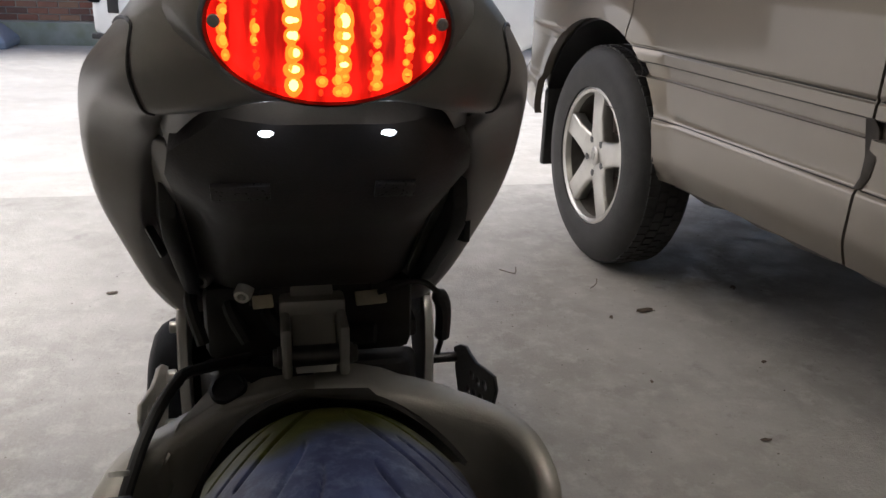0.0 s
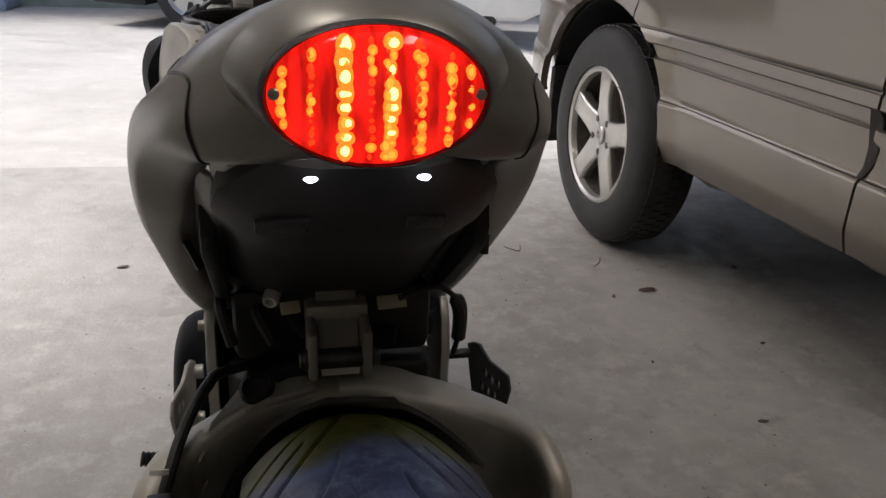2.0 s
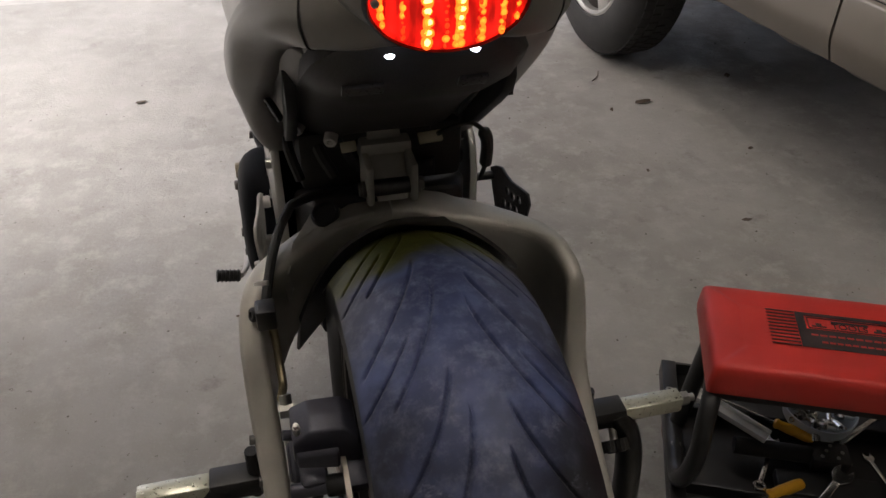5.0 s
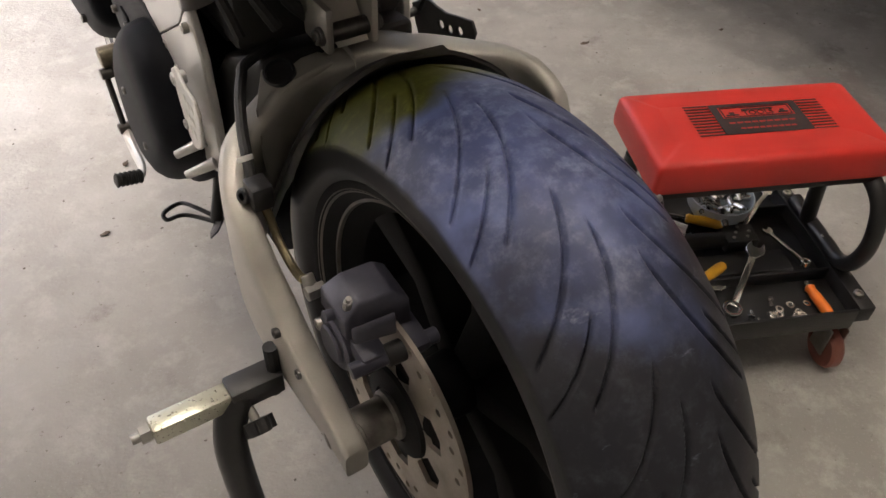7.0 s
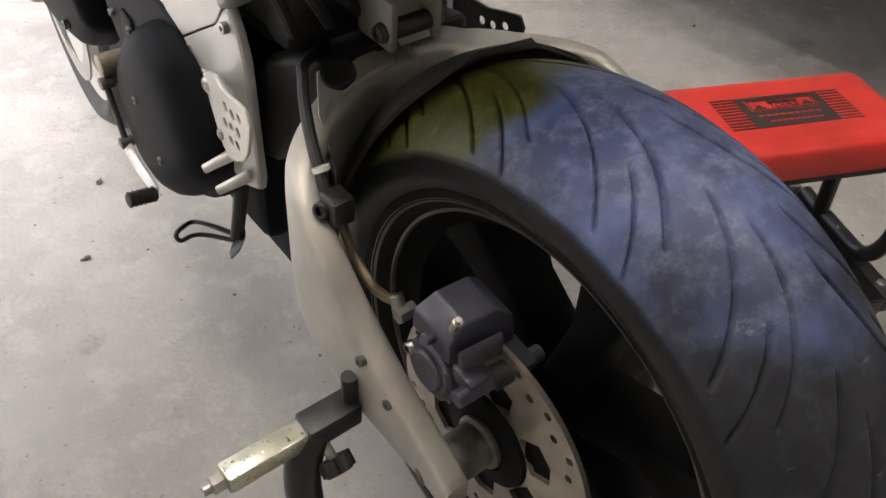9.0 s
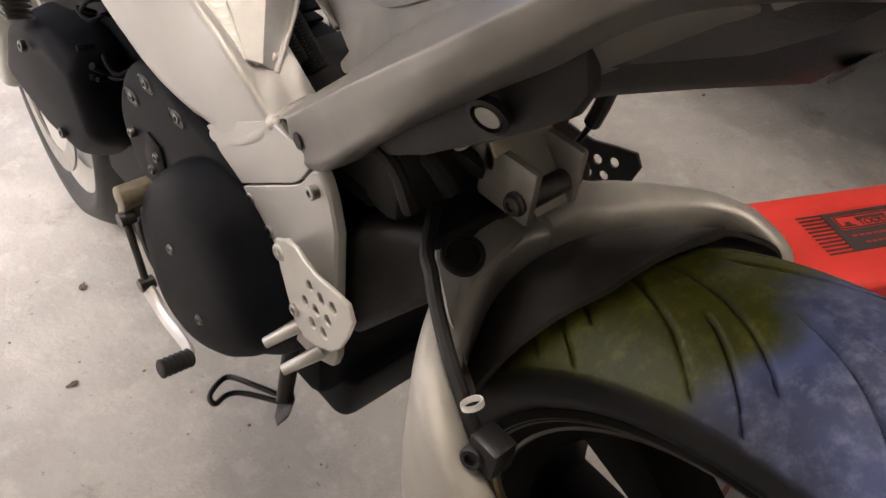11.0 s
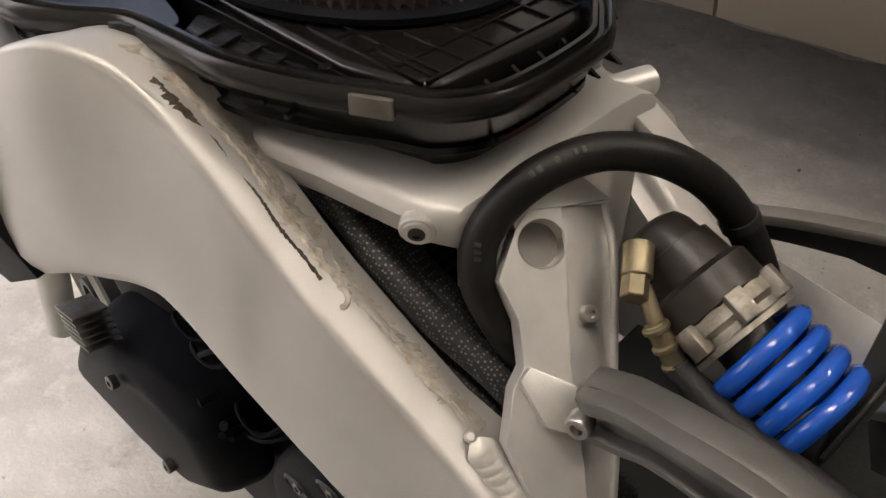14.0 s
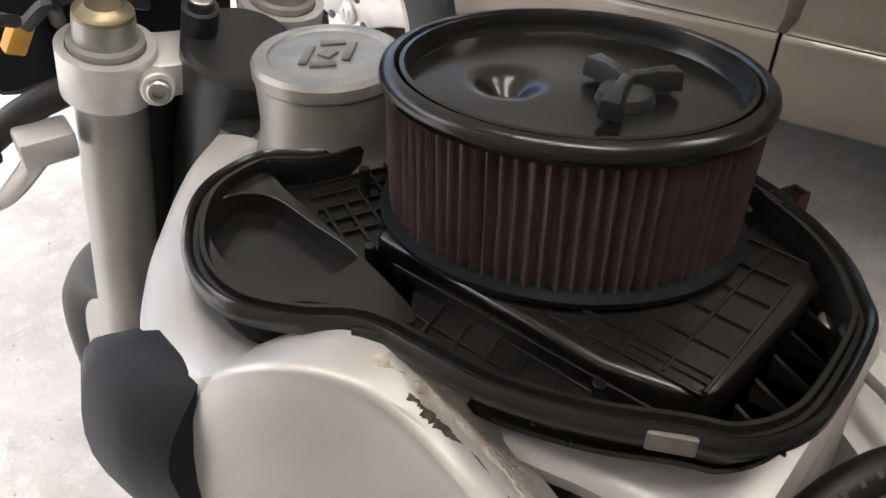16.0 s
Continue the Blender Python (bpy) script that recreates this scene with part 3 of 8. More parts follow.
# the shelf under the airbox, the head of the frame and the filler neck
shelf = []
for y, xl, dz in ((0.604, -0.07, -0.010), (0.609, -0.084, -0.002), (0.62, -0.092, 0.0), (0.635, -0.096, 0.0), (0.687, -0.106, 0.003), (0.728, -0.118, 0.006), (0.80, -0.125, 0.008)):
    shelf.append([(xl + 0.006, y, 0.826 + dz), (xl, y, 0.842 + dz), (xl + 0.003, y, 0.848 + dz), (xl + 0.009, y, 0.851 + dz), (0.06, y, 0.851 + dz), (0.085, y, 0.849 + dz), (0.10, y, 0.843 + dz), (0.14, y, 0.81 + dz), (0.138, y, 0.80 + dz), (0.09, y, 0.826 + dz)])
part("frame_shelf", loft(shelf), M_ALU, bike, "silver shelf between the frame beams", 40)
part("shelf_skirt", bevelled(loft([[(-0.03, 0.607, 0.835), (0.10, 0.607, 0.835), (0.10, 0.66, 0.835), (-0.03, 0.66, 0.835)], [(-0.02, 0.60, 0.72), (0.09, 0.60, 0.72), (0.09, 0.66, 0.72), (-0.02, 0.66, 0.72)]]), 0.006, 2), M_ALU, bike, "silver rear wall of the frame shelf")
for a, b in (((-0.068, 0.642, 0.8405), (-0.0945, 0.6225, 0.8365)), ((0.085, 0.63, 0.840), (0.112, 0.617, 0.843))):
    part("boss", mesh_join(rod(a, b, 0.0098), rod(b, Vector(b) + (Vector(b) - Vector(a)) * 0.04, 0.008)), M_CAST, bike, "cast threaded boss")
bolt((-0.0955, 0.6218, 0.8363), (-0.028, -0.0215, -0.0065), 0.0045, 0.0012, M_BLACK, bike)
head_half = [(-0.205, 0.84), (-0.206, 0.88), (-0.193, 0.919), (-0.172, 0.946), (-0.149, 0.969), (-0.094, 1.013), (-0.05, 1.035)]
head_out = head_half + [(-x, y) for x, y in reversed(head_half)]
head_out = head_out + [(0.16, 0.80), (-0.16, 0.80)]


def inset(o, d, c=(0.0, 0.9)):
    return [(x - d * (x - c[0]) / math.hypot(x - c[0], y - c[1]), y - d * (y - c[1]) / math.hypot(x - c[0], y - c[1])) for x, y in o]


part("frame_head", bm_of(loft([[(x, y, 0.72) for x, y in inset(head_out, 0.03)], [(x, y, 0.80) for x, y in inset(head_out, 0.006)], [(x, y, 0.85) for x, y in inset(head_out, 0.008)], [(x, y, 0.866) for x, y in inset(head_out, 0.02)]])), M_ALU, bike, "welded silver head of the frame", 60)
skin_o = [(-0.147, 0.742, 0.8745), (-0.152, 0.755, 0.8845), (-0.156, 0.768, 0.891), (-0.166, 0.79, 0.9), (-0.1825, 0.815, 0.8985), (-0.196, 0.845, 0.882), (-0.2, 0.868, 0.872), (-0.199, 0.9, 0.868), (-0.19, 0.922, 0.868), (-0.172, 0.946, 0.87), (-0.149, 0.969, 0.873), (-0.094, 1.013, 0.88), (-0.05, 1.035, 0.884)]
skin_i = [(-0.117, 0.736, 0.861), (-0.119, 0.748, 0.865), (-0.124, 0.765, 0.871), (-0.14, 0.80, 0.876), (-0.158, 0.828, 0.876), (-0.171, 0.858, 0.874), (-0.17, 0.885, 0.874), (-0.165, 0.903, 0.875), (-0.155, 0.92, 0.877), (-0.14, 0.935, 0.879), (-0.118, 0.957, 0.882), (-0.07, 0.99, 0.886), (-0.04, 1.0, 0.888)]
so, si = spline(skin_o, 4), spline(skin_i, 4)
skin_loops = []
for a, b in zip(so, si):
    row = [a + Vector((-0.006, 0.004, -0.03)), a + Vector((-0.002, 0.002, -0.008)), a]
    for k in range(1, 7):
        t = k / 6
        p = a.lerp(b, t)
        p.z += 0.002 * math.sin(math.pi * t)
        row.append(p)
    row += [b + Vector((0.012, 0, -0.006)), b + Vector((0.01, 0, -0.04)), a + Vector((0.004, 0, -0.04))]
    skin_loops.append(row)
sk_ = loft(skin_loops)
part("frame_top", sk_, M_ALU, bike, "satin silver frame top beside the airbox", 60)
part("frame_top", mirrored(sk_), M_ALU, bike, "satin silver frame top beside the airbox", 60)
# neck metal darkened, the air filter's shade put into its colour
neck = part("filler_neck", moved(lathe([(0.072, -0.016), (0.060, -0.006), (0.053, 0.006), (0.0505, 0.02), (0.0505, 0.05), (0.052, 0.052), (0.052, 0.060), (0.0495, 0.0635), (0.041, 0.064), (0.0395, 0.0625), (0.0, 0.0625)], 48), Matrix.Translation((0.003, 0.969, 0.885))), mat("machined_neck_shaded", (0.34, 0.33, 0.30), (0.26, 0.25, 0.225), 0.42, 0.55, 40, 600, 0.05), bike, "machined fuel filler neck and cap")
M_DULLCAP = mat("dull_cap_metal", (0.2, 0.195, 0.18), (0.15, 0.145, 0.135), 0.45, 0.5)
emblem = mesh_join(*[moved(block(-a, a, -b, b, 0, 0.002), Matrix.Translation((0.003 + dx, 0.969 + dy, 0.9475)) @ pose(0, 0, 0, 0, 0, r)) for a, b, dx, dy, r in ((0.014, 0.003, -0.012, 0.008, 35), (0.014, 0.003, 0.012, -0.008, 35), (0.009, 0.003, -0.014, -0.010, -40), (0.009, 0.003, 0.014, 0.010, -40), (0.006, 0.005, 0, 0, 10))])
part("cap_emblem", bevelled(emblem, 0.0008), M_DULLCAP, neck, "raised cap emblem")
part("bore", moved(lathe([(0.0055, 0), (0.0045, 0.001), (0, -0.001)], 14), facing((-0.022, 0.927, 0.905), (-0.5, -0.85, 0.02))), M_BLACK, neck)

# dark air scoop on each side of the head
scoop_loops = [[(-0.199, 0.855, 0.873), (-0.221, 0.861, 0.835), (-0.224, 0.862, 0.80), (-0.204, 0.872, 0.715)],
               [(-0.199, 0.878, 0.875), (-0.226, 0.885, 0.857), (-0.236, 0.889, 0.80), (-0.214, 0.90, 0.70)],
               [(-0.196, 0.905, 0.874), (-0.226, 0.925, 0.853), (-0.238, 0.93, 0.79), (-0.215, 0.93, 0.695)],
               [(-0.19, 0.93, 0.858), (-0.212, 0.96, 0.838), (-0.222, 0.965, 0.775), (-0.2, 0.955, 0.70)],
               [(-0.165, 0.95, 0.80), (-0.168, 0.975, 0.80), (-0.17, 0.975, 0.76), (-0.165, 0.96, 0.72)]]
M_SCOOP = mat("dark_grey_scoop_plastic", (0.018, 0.02, 0.025), (0.014, 0.016, 0.02), 0.6, 0, 15, 900, 0.15, spec=0.2)
scoop_skin = [list(spline(q, 4)) + [(-0.12, q[0][1] + 0.005, 0.74), (-0.12, q[0][1] + 0.005, 0.84)] for q in scoop_loops]
sc = loft([[tuple(p) for p in q] for q in scoop_skin])
part("air_scoop", sc, M_SCOOP, bike, "dark grey plastic air scoop", 60)
part("air_scoop", mirrored(sc), M_SCOOP, bike, "dark grey plastic air scoop", 60)

# upright bracket for the shock mount
b_ridge = [(-0.0369, 0.5778, 0.8454), (-0.0534, 0.5577, 0.8185), (-0.0732, 0.5365, 0.7889), (-0.0945, 0.507, 0.752), (-0.1165, 0.479, 0.7135)]
b_edge = [(-0.0063, 0.5677, 0.8373), (-0.018, 0.5496, 0.8148), (-0.0481, 0.5217, 0.7735), (-0.075, 0.497, 0.743), (-0.108, 0.474, 0.708)]
b_out = [(-0.0509, 0.5878, 0.8457)] + b_ridge + [(-0.126, 0.487, 0.717), (-0.118, 0.538, 0.765), (-0.101, 0.55, 0.783), (-0.0917, 0.5513, 0.7908), (-0.0826, 0.5639, 0.8069), (-0.0801, 0.5801, 0.8222), (-0.0743, 0.5822, 0.8274), (-0.0612, 0.587, 0.8391)]
A0, A1, A2 = Vector((-0.054, 0.575, 0.833)), Vector((-0.055, 0.543, 0.805)), Vector((-0.112, 0.50, 0.735))
b_n = (A1 - A0).cross(A2 - A0).normalized()
if b_n.x > 0:
    b_n = -b_n
b_pose = facing(A0, b_n)
b_inv = b_pose.inverted()
flat = [(b_inv @ Vector(p)) for p in b_out]
bracket = part("shock_bracket", plate([(p.x, p.y) for p in flat], [ring(0, 0, 0.0125, 24)], -0.016, b_pose, 0.0008), M_CAST, bike, "cast silver upright bracket for the shock absorber")


def on_bracket(*pts):
    return [(lambda q: (q.x, q.y))(b_inv @ Vector(p)) for p in pts]


part("hole_liner", moved(lathe([(0.0125, 0.0005), (0.0118, -0.002), (0.0118, -0.0205), (0.0112, -0.021)], 24, caps=False), b_pose), M_CAST, bracket)
part("bore", moved(lathe([(0.0118, -0.0115), (0, -0.0125)], 24, caps=False), b_pose), M_GREY, bracket)
facet = loft([[Vector(p), Vector(q) - b_n * 0.009, Vector(q) - b_n * 0.016, Vector(p) - b_n * 0.014] for p, q in zip(b_ridge, b_edge)])
part("bracket_facet", bevelled(facet, 0.0008), M_CAST, bracket, "set-back facet of the bracket", 25)
part("rib", tube([Vector(q) - b_n * 0.008 for q in b_edge], 0.0026, 10, 4), M_CAST, bracket, "", 60)
part("bracket_top", bevelled(slab([(-0.058, 0.598, 0.848), (-0.04, 0.592, 0.856), (-0.021, 0.58, 0.857), (-0.007, 0.5665, 0.840), (-0.0369, 0.5778, 0.8454), (-0.0509, 0.5878, 0.8457), (-0.0612, 0.587, 0.8391)], 0.010, -b_n), 0.0012), M_CAST, bracket, "sloping top of the bracket", 25)
part("rib", bevelled(moved(prism(on_bracket((-0.098, 0.551, 0.786), (-0.09, 0.552, 0.79), (-0.075, 0.528, 0.78), (-0.088, 0.517, 0.765), (-0.1, 0.53, 0.77)), 0.007), b_pose), 0.0015), M_CAST, bracket)
bolt((-0.0505, 0.5445, 0.8025), b_n, 0.0046, 0.005, M_STEEL, bracket)

part("frame_web", bevelled(slab([(0.108, 0.63, 0.846), (0.0875, 0.506, 0.7885), (0.078, 0.512, 0.787), (0.075, 0.60, 0.837), (0.08, 0.63, 0.846)], 0.008, (0, 0.45, -0.9)), 0.002), M_ALU, bike, "silver web of the frame behind the shock")
part("frame_web", bevelled(slab([(0.079, 0.50, 0.786), (0.046, 0.420, 0.802), (0.018, 0.424, 0.775), (0.018, 0.44, 0.74), (0.07, 0.49, 0.74)], 0.004, (0.6, -0.1, -0.6)), 0.001), M_CAST, bike, "pale plate beside the spring")

# braided cables in the slot
M_BRAID = mat("braided_sleeve", (0.012, 0.012, 0.013), (0.02, 0.02, 0.02), 0.5, 0, 200, 900, 0.3)
bt, bb_ = M_BRAID.node_tree, M_BRAID.node_tree.nodes["Principled BSDF"]
bvor, bmr, bmx, btc = bt.nodes.new("ShaderNodeTexVoronoi"), bt.nodes.new("ShaderNodeMapRange"), bt.nodes.new("ShaderNodeMix"), bt.nodes.new("ShaderNodeTexCoord")
bvor.inputs["Scale"].default_value, bvor.inputs["Randomness"].default_value = 420, 0.25
bmr.inputs["From Min"].default_value, bmr.inputs["From Max"].default_value = 0.22, 0.38
bmr.inputs["To Min"].default_value, bmr.inputs["To Max"].default_value = 1, 0
bmx.data_type = "RGBA"
bmx.inputs["A"].default_value, bmx.inputs["B"].default_value = (0.012, 0.012, 0.013, 1), (0.16, 0.155, 0.14, 1)
bt.links.new(btc.outputs["Object"], bvor.inputs["Vector"])
bt.links.new(bvor.outputs["Distance"], bmr.inputs["Value"])
bt.links.new(bmr.outputs["Result"], bmx.inputs["Factor"])
bt.links.new(bmx.outputs["Result"], bb_.inputs["Base Color"])
for dx, dz, r in ((0.0, 0.0, 0.010), (0.02, -0.012, 0.012), (-0.008, -0.022, 0.008)):
    part("cable", tube([(-0.088 + dx, 0.76, 0.845 + dz), (-0.088 + dx, 0.694, 0.816 + dz), (-0.09 + dx, 0.654, 0.795 + dz), (-0.088 + dx, 0.612, 0.775 + dz), (-0.08 + dx, 0.564, 0.75 + dz), (-0.07 + dx, 0.5, 0.69 + dz)], r, 12), M_BRAID, bike, "black braided cable sleeve")

# shock absorber: mount, body, clamp, spring
s_dir = Vector((-0.12, -0.93, -0.345)).normalized()
S0 = Vector((-0.003, 0.485, 0.797)) - s_dir * 0.074
M_SHOCK = mat("dirty_black_shock", (0.012, 0.0105, 0.009), (0.03, 0.024, 0.017), 0.38, 0.1, 60, 400, 0.08)
shock = part("shock_absorber", loft([[tuple(facing(S0 + s_dir * d, s_dir) @ Vector((r * math.cos(a) * (1.0 if math.cos(a) > 0 else 0.9), r * math.sin(a), 0))) for a in [2 * math.pi * k / 28 for k in range(28)]] for d, r in ((0.004, 0.012), (0.007, 0.0185), (0.014, 0.0215), (0.022, 0.0225), (0.0225, 0.025), (0.045, 0.027))]), M_SHOCK, bike, "dirty black shock absorber", 40)
part("shock_collar", rod(S0 + s_dir * 0.04, S0 + s_dir * 0.062, 0.031), M_SHOCK, shock)
part("shock_rod", rod(S0 + s_dir * 0.05, S0 + s_dir * 0.12, 0.017), M_SHOCK, shock)
part("spring_clamp", moved(lathe([(0.024, 0), (0.0295, 0.001), (0.030, 0.011), (0.0275, 0.014), (0.0275, 0.018), (0.032, 0.019), (0.032, 0.022), (0.02, 0.022)], 40), facing(S0 + s_dir * 0.056, s_dir)), mat("grimy_steel", (0.40, 0.385, 0.345), (0.22, 0.195, 0.155), 0.48, 0.8, 60, 300, 0.4), shock, "grimy steel spring seat")
for k in range(3):
    part("lug", bevelled(moved(block(-0.006, 0.006, -0.005, 0.005, 0, 0.016), facing(S0 + s_dir * 0.058, s_dir) @ pose(0, 0, 0, 0, 0, 60 + 55 * k) @ Matrix.Translation((0.029, 0, 0))), 0.001), bpy.data.materials["grimy_steel"], shock)
coil = []
turns, s_len = 4.0, 0.050
for k in range(int(turns * 20) + 1):
    a = 2 * math.pi * k / 20 + 4.9
    coil.append(S0 + s_dir * (0.082 + s_len * k / (turns * 20)))
    u = facing((0, 0, 0), s_dir).to_3x3()
    coil[-1] = coil[-1] + u @ Vector((0.0285 * math.cos(a), 0.0285 * math.sin(a), 0))
part("spring", tube(coil, 0.0055, 12, 1, False), M_BLUE, shock, "glossy blue coil spring", 60)
# brake reservoir fitting beside the shock
fit_part = part("banjo_fitting", rod((-0.018, 0.541, 0.831), (-0.032, 0.532, 0.823), 0.0080), M_BRASS, bike, "brass banjo bolt and hose fitting", 30)
part("banjo_bolt", rod((-0.03, 0.5335, 0.824), (-0.0415, 0.5265, 0.8188), 0.0070, 6), M_BRASS, fit_part)
part("neck", rod((-0.031, 0.528, 0.819), (-0.037, 0.511, 0.803), 0.0046), M_BRASS, fit_part)
part("ferrule", rod((-0.038, 0.515, 0.808), (-0.037, 0.497, 0.788), 0.0058), M_BRASS, fit_part)
for k in range(3):
    p = Vector((-0.038, 0.513, 0.806)).lerp(Vector((-0.037, 0.499, 0.79)), k / 2)
    part("collar", moved(lathe([(0.0058, -0.002), (0.0073, -0.001), (0.0073, 0.001), (0.0058, 0.002)], 18), facing(p, (0.001, -0.014, -0.016))), M_BRASS, fit_part)
part("brake_hose", tube([(-0.037, 0.498, 0.789), (-0.041, 0.476, 0.782), (-0.045, 0.446, 0.779), (-0.047, 0.42, 0.78), (-0.05, 0.393, 0.775), (-0.055, 0.365, 0.752), (-0.05, 0.33, 0.70)], 0.0075, 12), M_RUBBER, bike, "black rubber hose")
# big hose loop
M_HOSE = mat("printed_rubber_hose", (0.006, 0.0057, 0.0054), (0.013, 0.0115, 0.010), 0.46, 0, 50, 400, 0.1, spec=0.3)
hose = part("rubber_hose", tube([(-0.068, 0.565, 0.765), (-0.076, 0.58, 0.788), (-0.078, 0.595, 0.811), (-0.072, 0.598, 0.838), (-0.052, 0.59, 0.861), (-0.024, 0.575, 0.872), (0.002, 0.555, 0.869), (0.026, 0.534, 0.852), (0.043, 0.516, 0.826), (0.054, 0.5, 0.794), (0.06, 0.48, 0.75)], 0.0099, 16), M_HOSE, bike, "thick black rubber breather hose looped over the bracket")
M_PRINT = mat("worn_grey_print", (0.045, 0.043, 0.04), (0.02, 0.019, 0.018), 0.6)
hose_line = spline([(-0.078, 0.595, 0.811), (-0.072, 0.598, 0.838), (-0.052, 0.59, 0.861), (-0.024, 0.575, 0.872), (0.002, 0.555, 0.869), (0.026, 0.534, 0.852)], 8)
for k in (5, 6, 7, 17, 18, 20, 22, 23):
    tan = (hose_line[k + 1] - hose_line[k - 1]).normalized()
    out = Vector((-0.45, -0.35, 0.8))
    out = (out - tan * out.dot(tan)).normalized()
    part("print_mark", bevelled(moved(block(-0.0017, 0.0017, -0.0012, 0.0012, -0.001, 0.0003), facing(hose_line[k] + out * 0.0099, out, tan)), 0.0002), M_PRINT, hose)

part("hose_clip", moved(lathe([(0.0098, -0.003), (0.0112, -0.003), (0.0112, 0.003), (0.0098, 0.003)], 20, closed=True), facing((0.043, 0.516, 0.826), (0.011, -0.016, -0.032))), M_BLACK, hose, "black hose clip")

# subframe brace, rails, tail cowl
brace = [(0.527, 0.786), (0.522, 0.797), (0.50, 0.811), (0.475, 0.818), (0.433, 0.827), (0.393, 0.827), (0.356, 0.829), (0.326, 0.836), (0.29, 0.856), (0.253, 0.878), (0.238, 0.882), (0.232, 0.866), (0.26, 0.845), (0.32, 0.80), (0.37, 0.757), (0.395, 0.742), (0.402, 0.748), (0.389, 0.764), (0.403, 0.774), (0.42, 0.784), (0.445, 0.794), (0.475, 0.790), (0.505, 0.774), (0.518, 0.770), (0.527, 0.777)]
brace_n = len(brace)


def brace_x(y):
    return float(np.interp(y, [0.2, 0.24, 0.3, 0.39, 0.45, 0.515, 0.537], [-0.141, -0.141, -0.128, -0.107, -0.099, -0.091, -0.082]))


bv = [(brace_x(y) + 0.003 * min(1, max(0, (y - 0.3) / 0.1)), y, z) for y, z in brace] + [(brace_x(y) + 0.02, y, z + 0.001) for y, z in brace]
bf = [tuple(range(brace_n)), tuple(range(brace_n, 2 * brace_n))[::-1]] + [(i, (i + 1) % brace_n, brace_n + (i + 1) % brace_n, brace_n + i) for i in range(brace_n)]
bm = bm_of((bv, bf))
bmesh.ops.triangulate(bm, faces=[f for f in bm.faces if len(f.verts) > 4])
es = [e for e in bm.edges if len(e.link_faces) == 2 and e.calc_face_angle(0) > radians(50)]
bmesh.ops.bevel(bm, geom=es, offset=0.0035, segments=2, profile=0.5, affect="EDGES", clamp_overlap=True)
M_BRACE = mat("bare_cast_brace", (0.15, 0.146, 0.139), (0.115, 0.112, 0.106), 0.4, 0.5, 30, 700, 0.06)
br = part("subframe_brace", bm, M_BRACE, bike, "grey cast subframe brace")
def brace_rim(line, h0, h1, proud):
    """A raised rim along an edge of the brace, tapered to its end."""
    pts, loops = spline([(0, y, z) for y, z in line], 5), []
    for i, p in enumerate(pts):
        t = i / (len(pts) - 1)
        tan = (pts[min(i + 1, len(pts) - 1)] - pts[max(i - 1, 0)]).normalized()
        nrm, x = Vector((0, tan.z, -tan.y)), brace_x(p.y)
        h, d = h0 + (h1 - h0) * t, proud * min(1.0, 4 * (1 - t))
        loops.append([(x + 0.004, *p.yz), (x - d * 0.6, *p.yz), (x - d, *(p + nrm * 0.12 * h).yz), (x - d, *(p + nrm * 0.85 * h).yz), (x - d * 0.6, *(p + nrm * h).yz), (x + 0.004, *(p + nrm * 1.15 * h).yz)])
    return loft(loops)


part("brace_rim", brace_rim([(0.521, 0.7965), (0.50, 0.810), (0.475, 0.8168), (0.433, 0.8255), (0.393, 0.8258), (0.356, 0.828), (0.326, 0.835), (0.29, 0.855), (0.255, 0.876)], -0.0105, -0.006, 0.0055), M_BRACE, br, "raised rim of the brace", 40)
part("brace_rim", brace_rim([(0.508, 0.7745), (0.49, 0.783), (0.475, 0.7905), (0.445, 0.7945), (0.42, 0.7845), (0.403, 0.7745)], 0.0055, 0.002, 0.004), M_BRACE, br, "raised rim of the brace", 40)
bolt((-0.0965, 0.5135, 0.785), (-1, -0.2, 0.1), 0.0065, 0.005, M_STEEL, br)

CX = -0.0045
# y, bottom, crease and top of the rail, and half its outer width
stations = [(0.425, 0.654, 0.700, 0.714, 0.127), (0.385, 0.676, 0.735, 0.755, 0.134), (0.332, 0.727, 0.78, 0.803, 0.1475), (0.253, 0.806, 0.846, 0.868, 0.157), (0.197, 0.857, 0.893, 0.911, 0.1535), (0.15, 0.901, 0.932, 0.949, 0.1435), (0.11, 0.922, 0.958, 0.977, 0.131), (0.07, 0.932, 0.968, 1.003, 0.112), (0.04, 0.938, 0.977, 1.017, 0.091), (0.018, 0.944, 0.985, 1.027, 0.066), (0.005, 0.95, 0.99, 1.033, 0.038), (0.0, 0.951, 0.991, 1.035, 0.0)]
full = [(y, a, c, b, CX - w) for y, a, c, b, w in stations] + [(y, a, c, b, CX + w) for y, a, c, b, w in reversed(stations[:-1])]
fy = spline([(x, y, a) for y, a, c, b, x in full], 6)
fz = spline([(c, b, 0) for y, a, c, b, x in full], 6)


